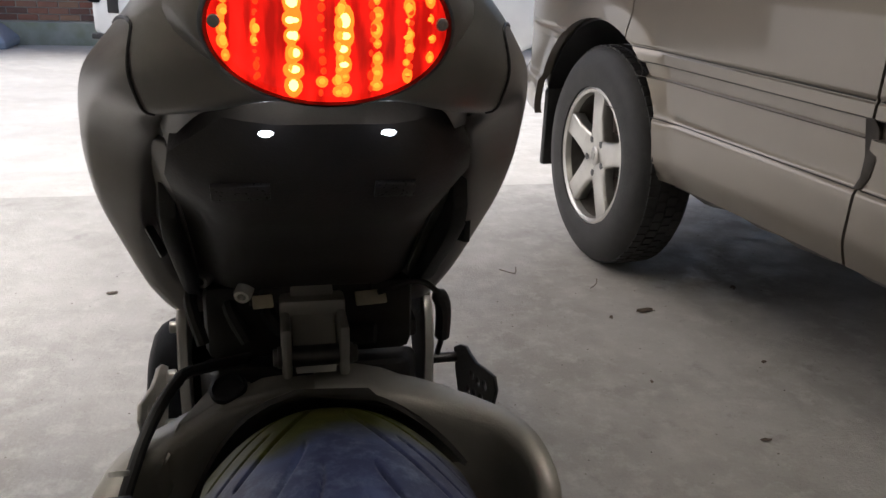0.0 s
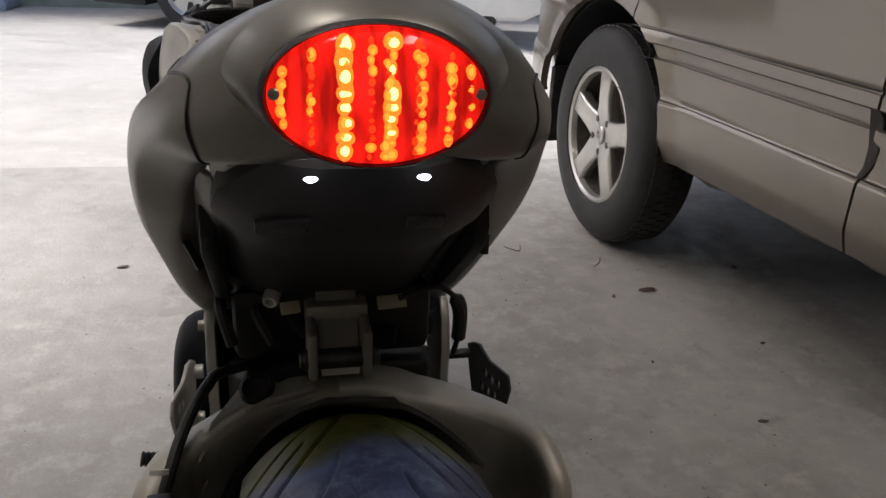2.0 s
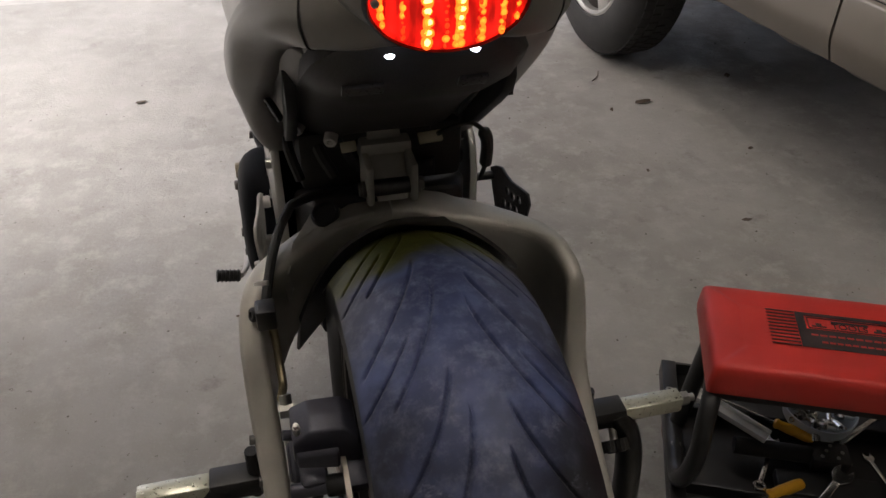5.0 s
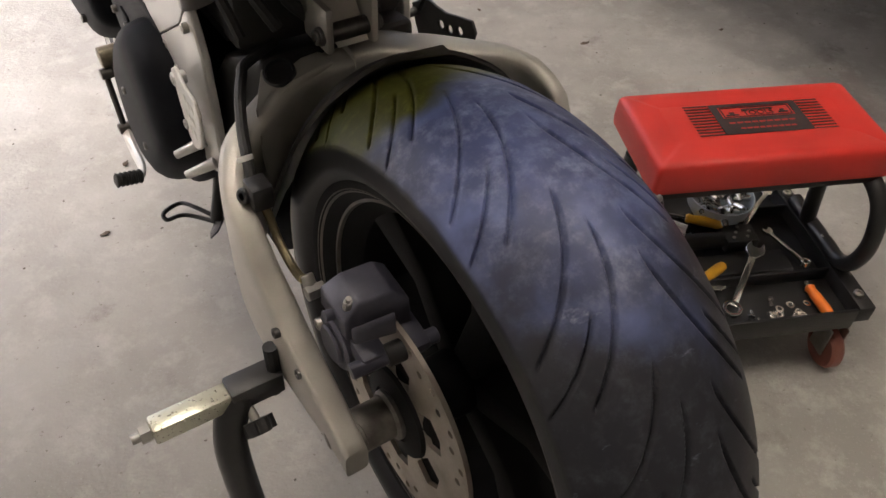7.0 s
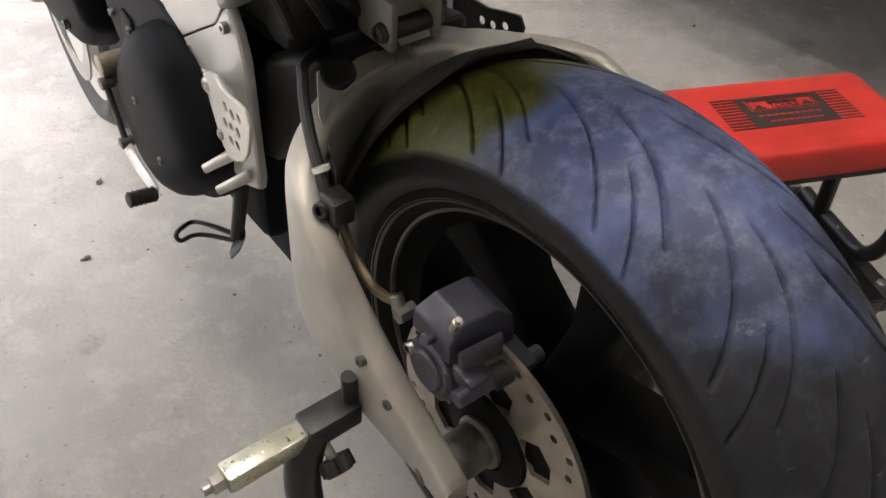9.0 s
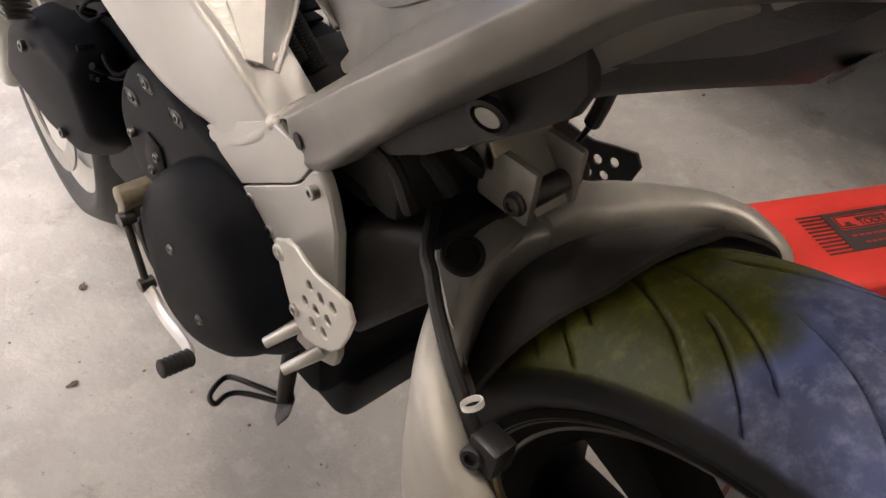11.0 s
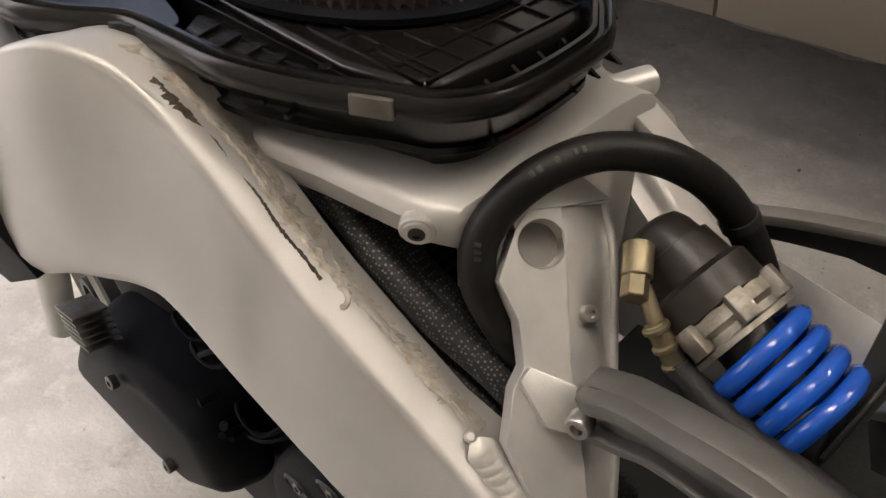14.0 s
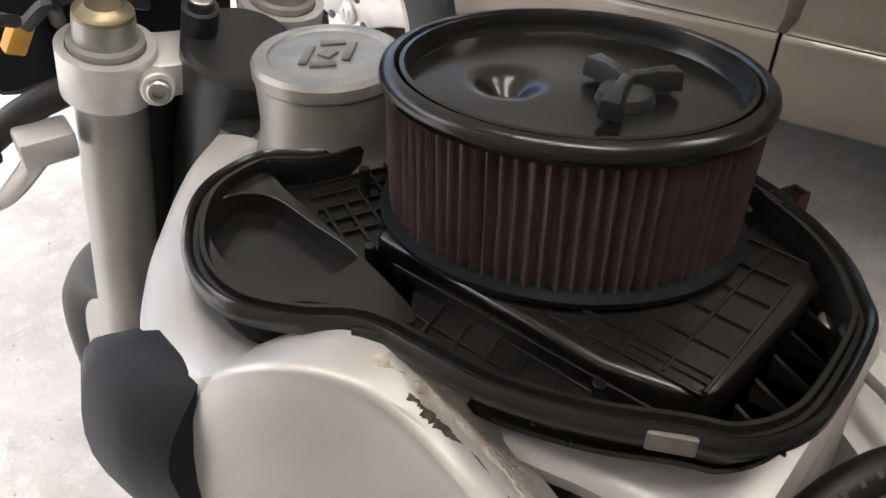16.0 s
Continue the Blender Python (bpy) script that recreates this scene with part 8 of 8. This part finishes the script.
bowl = thing("socket_bowl", "pale plastic bowl full of chrome sockets", "bowl", m=on_tray(0.028, 0.075, 0.147))
part("bowl_wall", lathe([(0.0, 0.002), (0.04, 0.002), (0.052, 0.02), (0.056, 0.042), (0.058, 0.042), (0.054, 0.018), (0.042, 0.0), (0, 0.0)], 40), mat("pale_blue_bowl", (0.55, 0.6, 0.65), (0.5, 0.55, 0.6), 0.35), bowl)
rnd = random.Random(21)
sock = lathe([(0.0, 0.012), (0.0035, 0.012), (0.0038, 0.024), (0.0058, 0.0245), (0.0062, 0.012), (0.0062, 0.001), (0.0055, 0), (0, 0)], 14)
me_s = None
for k in range(34):
    a, q = rnd.uniform(0, 6.28), 0.044 * math.sqrt(rnd.random())
    m = on_tray(0.028, 0.075, 0.147) @ Matrix.Translation((q * math.cos(a), q * math.sin(a), rnd.uniform(0.022, 0.04))) @ pose(0, 0, 0, rnd.uniform(40, 130), rnd.uniform(-60, 60), rnd.uniform(0, 360)) @ Matrix.Diagonal((*(3 * (rnd.uniform(0.7, 1.3),)), 1))
    if me_s is None:
        ob = part("socket", sock, M_CHROME, None, "", 40)
        me_s = ob.data
    else:
        ob = new("socket", me_s)
    ob.matrix_world = m
    tagged(ob, "small chrome hexagon socket in the bowl", "socket", "sockets in the bowl")
for k in range(16):
    x, y = rnd.uniform(0.0, 0.11), rnd.uniform(-0.168, -0.135)
    kind = k % 3
    if kind == 0:
        ob = part("loose_bolt", mesh_join(rod((0, 0, 0), (0, 0, 0.014), 0.003, 8), rod((0, 0, 0.012), (0, 0, 0.017), 0.006, 6)), M_CHROME, None, "", 40)
        ob.matrix_world = on_tray(x, y, 0.126, rnd.uniform(0, 360), 80)
        tagged(ob, "small zinc bolt lying in the tray", "bolt", "loose hardware")
    else:
        ob = part("washer", plate(ring(0, 0, 0.006 + 0.003 * rnd.random(), 16), [ring(0, 0, 0.0035, 12)], 0.0015), M_CHROME, None, "", 40)
        ob.matrix_world = on_tray(x, y, 0.1215 + 0.001 * k, rnd.uniform(0, 360), 4)
        tagged(ob, "small steel washer lying in the tray", "washer", "loose hardware")
ratchet = thing("ratchet_handle", "black ratchet handle lying in the tray", "ratchet", "hand tools in the tray", on_tray(-0.01, 0.0, 0.152, 0))
part("grip", rod((-0.10, 0, 0), (0.02, 0, 0), 0.014, 16), M_RUBBER, ratchet)
part("head", bevelled(block(0.015, 0.075, -0.022, 0.022, -0.014, 0.014), 0.006, 2), M_FRAME, ratchet, "black holed head")
for k in range(5):
    bolt((ST @ pose(0, 0, 0)).to_3x3() @ Vector((0, 0, 0)) + Vector((0.03 + 0.008 * k, -0.012 + 0.012 * (k % 3), 0.0145)), (0, 0, 1), 0.003, 0.001, M_STEEL, ratchet)
dark_box = part("tool_pouch", bevelled(block(-0.06, 0.1, -0.03, 0.02, 0, 0.022), 0.008, 2), M_BLACK, None)
dark_box.matrix_world = on_tray(0.01, -0.045, 0.123)
tagged(dark_box, "black rubber tool pouch lying in the tray", "pouch", "hand tools in the tray")
rule = thing("folding_channel", "white aluminium channel piece leaning under the seat", "metal channel", "hand tools in the tray", on_tray(-0.12, 0.045, 0.172, -32, 0, 4))
part("channel_web", block(-0.07, 0.07, -0.011, 0.011, -0.001, 0.001), M_WHITE, rule)
for y in (-0.011, 0.011):
    part("channel_flange", block(-0.07, 0.07, y - 0.001, y + 0.001, -0.001, 0.009), M_WHITE, rule)

# ---- parked car ----
CM = Matrix.Translation((-0.00117, -0.0114, 0.0308)) @ Matrix.Scale(0.97, 4) @ pose(1.08, 2.18, 0, 0, 0, 7.5)
car = thing("parked_car", "champagne beige sport utility car with silver alloy wheels", "car", m=CM)
AY, AZ, AR = 0.055, 0.385, 0.418


def side_x(y, z):
    """How far the flank lies from the hub's plane; outboard is minus."""
    x = 0.02
    x += 0.03 * max(0.0, (0.44 - z) / 0.12) ** 1.6
    x += 0.05 * max(0.0, z - 0.78) ** 1.5
    x -= 0.014 * (1 / (1 + math.exp(-(0.545 - z) / 0.004))) * (1 - max(0.0, (0.42 - z) / 0.1))
    if y < -0.2 and 0.661 < z < 0.7025:
        x += 0.016 * min(1, (-0.2 - y) / 0.02)
    if z > 0.7025:
        x -= 0.004
    if abs(z - 0.742) < 0.006:
        x += 0.004
    d = math.hypot(y - AY, z - AZ)
    if d < AR + 0.07:
        x -= 0.018 * max(0.0, 1 - (d - AR) / 0.07)
    if y > 0.35:
        x += 0.55 * max(0, y - 0.35) ** 2
    return x


def flank(y0, y1, z0, z1, ny, nz, edge=None):
    """A skin panel of the flank with its edges folded in; the wheel arch is cut out of it."""
    zs = sorted(set([z0 + (z1 - z0) * k / nz for k in range(nz + 1)] + [z for z in (0.535, 0.54, 0.545, 0.55, 0.555, 0.656, 0.6605, 0.6635, 0.67, 0.69, 0.7, 0.7022, 0.7045, 0.734, 0.738, 0.742, 0.746, 0.75) if z0 < z < z1]))
    ys = [y0 + (y1 - y0) * k / ny for k in range(ny + 1)]
    bm = bmesh.new()
    grid = {}
    for i, y in enumerate(ys):
        for j, z in enumerate(zs):
            yy_ = y + (edge(z) if edge and i in (0,) else 0)
            grid[i, j] = bm.verts.new((side_x(yy_, z), yy_, z))
    for i in range(len(ys) - 1):
        for j in range(len(zs) - 1):
            q = [grid[i, j], grid[i + 1, j], grid[i + 1, j + 1], grid[i, j + 1]]
            inside = [math.hypot(v.co.y - AY, v.co.z - AZ) < AR for v in q]
            low = [abs(v.co.y - AY) < AR and v.co.z < AZ for v in q]
            if not all(a or b for a, b in zip(inside, low)):
                bm.faces.new(q)
    for v in list(bm.verts):
        if not v.link_faces:
            bm.verts.remove(v)
            continue
        d = math.hypot(v.co.y - AY, v.co.z - AZ)
        if d < AR and v.co.z >= AZ:
            v.co.y, v.co.z = AY + (v.co.y - AY) * AR / d, AZ + (v.co.z - AZ) * AR / d
            v.co.x = side_x(v.co.y, v.co.z)
        elif abs(v.co.y - AY) < AR and v.co.z < AZ:
            v.co.y = AY + math.copysign(AR, v.co.y - AY)
    rim_e = [e for e in bm.edges if len(e.link_faces) == 1]
    ext = bmesh.ops.extrude_edge_only(bm, edges=rim_e)["geom"]
    for v in [g for g in ext if isinstance(g, bmesh.types.BMVert)]:
        v.co.x += 0.03
    return bm


part("fender", flank(-0.12, 0.9, 0.40, 1.0, 60, 30), M_CAR, car, "champagne front wing", 45)
part("front_door", flank(-1.095, -0.126, 0.365, 1.0, 50, 34), M_CAR, car, "champagne front door", 45)
part("rear_door", flank(-2.3, -1.103, 0.365, 1.0, 40, 34), M_CAR, car, "champagne rear door", 45)
part("rear_wing", flank(-3.7, -2.306, 0.365, 1.0, 40, 30), M_CAR, car, "champagne rear wing", 45)
for z in (0.742, 0.5475):
    for y0, y1 in ((-0.13, -1.09), (-1.108, -2.29)):
        part("panel_gap", tube([(side_x(y, z) - 0.0012, y, z) for y in [y0 + (y1 - y0) * k / 12 for k in range(13)]], 0.0017, 6), M_BLACK, car)
# painted shade along the moulding channel and at the door edge
M_SHADE = mat("dark_brown_shade", (0.05, 0.042, 0.034), (0.035, 0.03, 0.025), 0.6)
for z in (0.7035, 0.6600):
    for y0, y1 in ((-0.215, -1.088), (-1.112, -2.29)):
        part("moulding_line", tube([(side_x(y, z) - 0.001, y, z) for y in [y0 + (y1 - y0) * k / 12 for k in range(13)]], 0.0016, 6), M_SHADE, car)
part("moulding_end", tube([(side_x(-0.21, z) - 0.001, -0.212 - 0.02 * k, z) for k, z in enumerate((0.703, 0.683, 0.660))], 0.0018, 6), M_SHADE, car)
edge = [(-1.078, 0.705), (-1.083, 0.68), (-1.098, 0.62), (-1.096, 0.575), (-1.088, 0.548), (-1.106, 0.548), (-1.122, 0.58), (-1.126, 0.62), (-1.112, 0.68), (-1.106, 0.705)]
part("door_edge_shade", bevelled(slab([(side_x(-1.0, z) - 0.003, y, z) for y, z in edge], 0.01, (1, 0, 0)), 0.002), M_SHADE, car, "dark gap and painted shadow between the doors")
liner = [[(0.045 + dx, AY + q * math.cos(a), AZ + q * math.sin(a)) for dx, q in ((0, 0.413), (0, 0.423), (0.3, 0.423), (0.3, 0.413))] for a in [math.pi * (k / 32 * 1.06 - 0.03) for k in range(33)]]
part("arch_liner", loft(liner), M_BLACK, car, "black wheel arch liner", 40)
part("mud_flap", bevelled(block(0.03, 0.2, AY + 0.37, AY + 0.4, 0.2, 0.5), 0.008), M_RUBBER, car, "black mud flap")
part("body_core", bevelled(block(0.06, 1.84, -3.6, -0.40, 0.34, 1.0), 0.04, 2), M_BLACK, car, "dark inner body")
part("front_core", bevelled(block(0.36, 1.54, -0.45, 0.82, 0.34, 0.95), 0.04, 2), M_BLACK, car, "dark engine bay")
M_SILL = mat("dusty_black_plastic", (0.05, 0.048, 0.044), (0.1, 0.095, 0.085), 0.7, 0, 8, 150, 0.5)
sill_pts = []
for k in range(41):
    y = -0.40 - 3.0 * k / 40
    w = 0.006 * math.sin(k * 2.3) + 0.004 * math.sin(k * 5.1)
    sill_pts.append([(0.055, y, 0.38), (0.06, y, 0.347 + w), (0.09, y, 0.335 + w), (0.25, y, 0.33), (0.25, y, 0.38)])
part("sill", loft(sill_pts), M_SILL, car, "dusty black plastic sill with a ragged edge", 40)
hood = [[(x, 0.9 - 0.15 * abs((x - 0.95) / 0.95) ** 3 - dy, z) for x in [0.08 + 1.74 * k / 12 for k in range(13)]] + [(x, -0.5, z2) for x in [1.82 - 1.74 * k / 12 for k in range(13)]] for dy, z, z2 in ((0.1, 0.96, 1.08), (0.1, 1.0, 1.12))]
part("bonnet", loft(hood), M_CAR, car, "champagne bonnet", 40)
part("front_bumper", bevelled(loft([[(0.14, 0.60, 0.42), (0.25, 0.86, 0.40), (1.65, 0.86, 0.40), (1.76, 0.60, 0.42)], [(0.10, 0.60, 0.62), (0.22, 0.92, 0.60), (1.68, 0.92, 0.60), (1.8, 0.6, 0.62)], [(0.11, 0.60, 0.76), (0.25, 0.84, 0.76), (1.65, 0.84, 0.76), (1.79, 0.6, 0.76)]]), 0.03, 2), M_CAR, car, "champagne front bumper", 40)
part("headlamp", bevelled(loft([[(0.10, 0.58, 0.80), (0.30, 0.80, 0.80), (0.45, 0.82, 0.80), (0.45, 0.6, 0.80)], [(0.12, 0.58, 0.93), (0.30, 0.78, 0.93), (0.45, 0.80, 0.93), (0.45, 0.6, 0.93)]]), 0.02, 2), M_WHITE, car, "pale headlamp glass")
part("cabin", bevelled(loft([[(0.1, -0.5, 1.0), (1.8, -0.5, 1.0), (1.8, -3.55, 1.0), (0.1, -3.55, 1.0)], [(0.26, -1.1, 1.72), (1.64, -1.1, 1.72), (1.64, -3.3, 1.72), (0.26, -3.3, 1.72)]]), 0.05, 3), mat("tinted_glass", (0.02, 0.022, 0.024), (0.025, 0.026, 0.028), 0.08, 0, 3, 100, 0.0, 0.02), car, "dark tinted glasshouse")
part("roof", bevelled(loft([[(0.24, -1.08, 1.72), (1.66, -1.08, 1.72), (1.66, -3.4, 1.72), (0.24, -3.4, 1.72)], [(0.34, -1.2, 1.78), (1.56, -1.2, 1.78), (1.56, -3.3, 1.78), (0.34, -3.3, 1.78)]]), 0.03, 2), M_CAR, car, "champagne roof")
M_TREAD = mat("car_tyre_rubber", (0.015, 0.015, 0.015), (0.026, 0.025, 0.024), 0.65, 0, 20, 200, 0.4)


# inside of the rim, darker and browner than its face
M_BARREL = mat("brown_rim_barrel", (0.13, 0.12, 0.105), (0.08, 0.072, 0.062), 0.6, 0.3, 20, 300, 0.2)


def car_wheel(m, label):
    prof = [(0.228, 0.02), (0.24, -0.002), (0.282, -0.012), (0.328, -0.006), (0.356, 0.012), (0.368, 0.03)]
    w = part("wheel", moved(lathe(prof + [(0.372, 0.045), (0.373, 0.1), (0.372, 0.155)] + [(r, 0.2 - x) for r, x in reversed(prof)], 72, "x", True), m), M_TREAD, car, label, 40)
    blocks = []
    for k in range(66):
        for j in range(4):
            x = 0.033 + 0.035 * j
            blocks.append(moved(block(x, x + 0.031, -0.014, 0.014, 0.367, 0.3775 if j in (1, 2) else 0.3745), m @ Matrix.Rotation(2 * math.pi * (k + 0.5 * (j % 2)) / 66, 4, "X")))
    tagged(part("tread_block", mesh_join(*blocks), M_TREAD, w, "", 0), kind="stuff")
    r = part("rim", moved(lathe([(0.232, 0.012), (0.236, 0.003), (0.228, 0.0), (0.218, 0.006), (0.213, 0.026), (0.22, 0.034), (0.228, 0.03)], 64, "x", True), m), M_ALLOY, w, "silver alloy rim", 40)
    part("barrel", moved(lathe([(0.2135, 0.027), (0.205, 0.12), (0.2, 0.2), (0.21, 0.21), (0.226, 0.16), (0.222, 0.036)], 64, "x", True), m), M_BARREL, r, "dark brownish inside of the rim", 40)
    for k in range(5):
        rot = Matrix.Rotation(2 * math.pi * k / 5 + 0.05, 4, "X")
        sp = loft([[(0.028, -0.06, 0.03), (0.022, -0.04, 0.03), (0.022, 0.04, 0.03), (0.028, 0.06, 0.03), (0.07, 0.05, 0.03), (0.07, -0.05, 0.03)],
                   [(0.025, -0.044, 0.09), (0.016, -0.037, 0.09), (0.016, 0.037, 0.09), (0.025, 0.044, 0.09), (0.06, 0.038, 0.09), (0.06, -0.038, 0.09)],
                   [(0.02, -0.04, 0.15), (0.010, -0.034, 0.15), (0.010, 0.034, 0.15), (0.02, 0.04, 0.15), (0.055, 0.036, 0.15), (0.055, -0.036, 0.15)],
                   [(0.02, -0.045, 0.218), (0.008, -0.038, 0.218), (0.008, 0.038, 0.218), (0.02, 0.045, 0.218), (0.055, 0.04, 0.218), (0.055, -0.04, 0.218)]])
        part("spoke", bevelled(moved(sp, m @ rot), 0.004, 2), M_ALLOY, r, "", 40)
        part("lug_nut", moved(lathe([(0.0, -0.006), (0.013, -0.005), (0.0155, 0.0), (0.0155, 0.02)], 6, "x"), m @ rot @ Matrix.Rotation(math.pi / 5, 4, "X") @ Matrix.Translation((0.024, 0, 0.062))), M_FRAME, r)
    part("hub", moved(lathe([(0.0, 0.014), (0.026, 0.015), (0.031, 0.018), (0.034, 0.024), (0.075, 0.027), (0.08, 0.04), (0.08, 0.09)], 36, "x"), m), M_ALLOY, r, "", 40)
    part("hub_emblem", mesh_join(*[moved(block(0.012, 0.0145, -0.003, 0.003, -0.012, 0.012), m @ Matrix.Translation((0, dy, 0)) @ Matrix.Rotation(a, 4, "X")) for dy, a in ((-0.009, 0.2), (0.009, -0.2))], moved(block(0.012, 0.0145, -0.009, 0.009, -0.003, 0.003), m)), M_STEEL, r)
    part("brake_disc", moved(lathe([(0.0, 0.11), (0.15, 0.11), (0.15, 0.125), (0, 0.125)], 40, "x"), m), mat("rusty_disc", (0.1, 0.08, 0.065), (0.15, 0.12, 0.1), 0.5, 0.6), w, "dull brake disc")


car_wheel(pose(-0.012, 0.0, 0.346, 0, 0, -5), "front car tyre turned slightly outwards")
car_wheel(pose(0.0, -2.7, 0.346), "rear car tyre")
part("underbody", bevelled(block(0.3, 1.6, -3.3, 0.6, 0.28, 0.34), 0.02), M_BLACK, car, "black underbody")
part("far_wheel", moved(wheel_mesh(0.3765, 0.22, 0.22), Matrix.Translation((1.72, 0.25, 0.346))), M_TREAD, car, "black car tyre")
part("far_wheel", moved(wheel_mesh(0.3765, 0.22, 0.22), Matrix.Translation((1.72, -2.7, 0.346))), M_TREAD, car, "black car tyre")

# ---- leaves and grit on the floor ----
M_LEAF = mat("dry_brown_leaf", (0.09, 0.06, 0.035), (0.05, 0.035, 0.02), 0.7, 0, 80, 300, 0.6)


def leaf(x, y, r, a, k):
    rr = random.Random(k)
    pts_ = [(r * (1 + 0.35 * rr.uniform(-1, 1)) * math.cos(q) * 1.4, r * (1 + 0.35 * rr.uniform(-1, 1)) * math.sin(q) * 0.7) for q in [2 * math.pi * i / 9 for i in range(9)]]
    v = [(px, py, 0.001 + 0.25 * r * rr.random()) for px, py in pts_] + [(0, 0, 0.002)]
    v += [(px, py, pz + 0.0012) for px, py, pz in v]
    f = [(i, (i + 1) % 9, 9) for i in range(9)] + [((i + 1) % 9 + 10, i + 10, 19) for i in range(9)] + [(i, i + 10, (i + 1) % 9 + 10, (i + 1) % 9) for i in range(9)]
    ob = part("dry_leaf", (v, f), M_LEAF, None, "", 0)
    ob.matrix_world = pose(x, y, 0.0005, 0, 0, a)
    tagged(ob, "curled dry brown leaf fragment on the floor", "leaf", "leaf litter")


for k, (x, y, r, a) in enumerate(((1.068, 1.649, 0.018, 10), (1.443, 1.774, 0.013, 60), (1.042, 0.968, 0.009, 0), (0.95, 1.62, 0.008, 70), (-0.497, 1.989, 0.012, 30), (-0.234, 0.879, 0.006, 0), (-0.135, 1.069, 0.007, 50), (1.25, 1.3, 0.008, 20), (0.9, 1.25, 0.006, 80), (1.419, 0.837, 0.006, 0))):
    leaf(x, y, r, a, k)
rg = random.Random(5)
gv_, gf_ = [], []
for k in range(420):
    x, y, r = rg.uniform(-1.6, 2.0), rg.uniform(-0.6, 2.6), rg.uniform(0.0008, 0.0032)
    n = len(gv_)
    gv_ += [(x + r * math.cos(a) * rg.uniform(0.6, 1.4), y + r * math.sin(a) * rg.uniform(0.6, 1.4), 0.0003) for a in (0, 1.26, 2.5, 3.77, 5.0)] + [(x, y, r * 0.9)]
    gf_ += [(n + i, n + (i + 1) % 5, n + 5) for i in range(5)] + [(n + 4, n + 3, n + 2, n + 1, n)]
tagged(part("grit", (gv_, gf_), mat("dark_grit", (0.07, 0.06, 0.05), (0.16, 0.14, 0.12), 0.8), None, "", 0), "scattered dark grit on the concrete", "grit", kind="stuff")
for k, pts_ in enumerate(([(0.72, 2.02, 0), (0.76, 1.98, 0), (0.78, 2.03, 0)], [(0.97, 1.83, 0), (1.0, 1.86, 0), (1.02, 1.9, 0)])):
    ob = part("twig", tube([(x, y, 0.003) for x, y, z in pts_], 0.0016, 6), M_LEAF, None)
    tagged(ob, "thin dry twig lying on the floor", "twig", "leaf litter")

# ---- bricks ----
bk = bevelled(block(-0.107, 0.107, -0.012, 0.03, -0.031, 0.031), 0.003, 1)
b0 = part("brick", bk, M_BRICK, house)
b0.matrix_local = Matrix.Translation((-1.6, WY - 0.002, GZ + 0.315))
rg = random.Random(8)
rest_v, rest_f = [], []
for row in range(34):
    z = GZ + 0.315 + 0.0745 * row
    for col in range(62):
        x = -8.8 + 0.228 * col + (0.114 if row % 2 else 0)
        if row < 11 and -4.3 < x < -1.2:
            if row == 0 and abs(x + 1.6) < 0.1:
                continue
            ob = new("brick", b0.data)
            ob.parent = house
            ob.matrix_local = Matrix.Translation((x, WY - 0.002 + rg.uniform(-0.003, 0.002), z))
        else:
            sv, sf = block(x - 0.107, x + 0.107, WY - 0.012, WY + 0.02, z - 0.031, z + 0.031)
            n = len(rest_v)
            rest_v += sv
            rest_f += [tuple(i + n for i in q) for q in sf]
far = part("brickwork", (rest_v, rest_f), M_BRICK, house, "", 0)
tagged(far, kind="stuff")
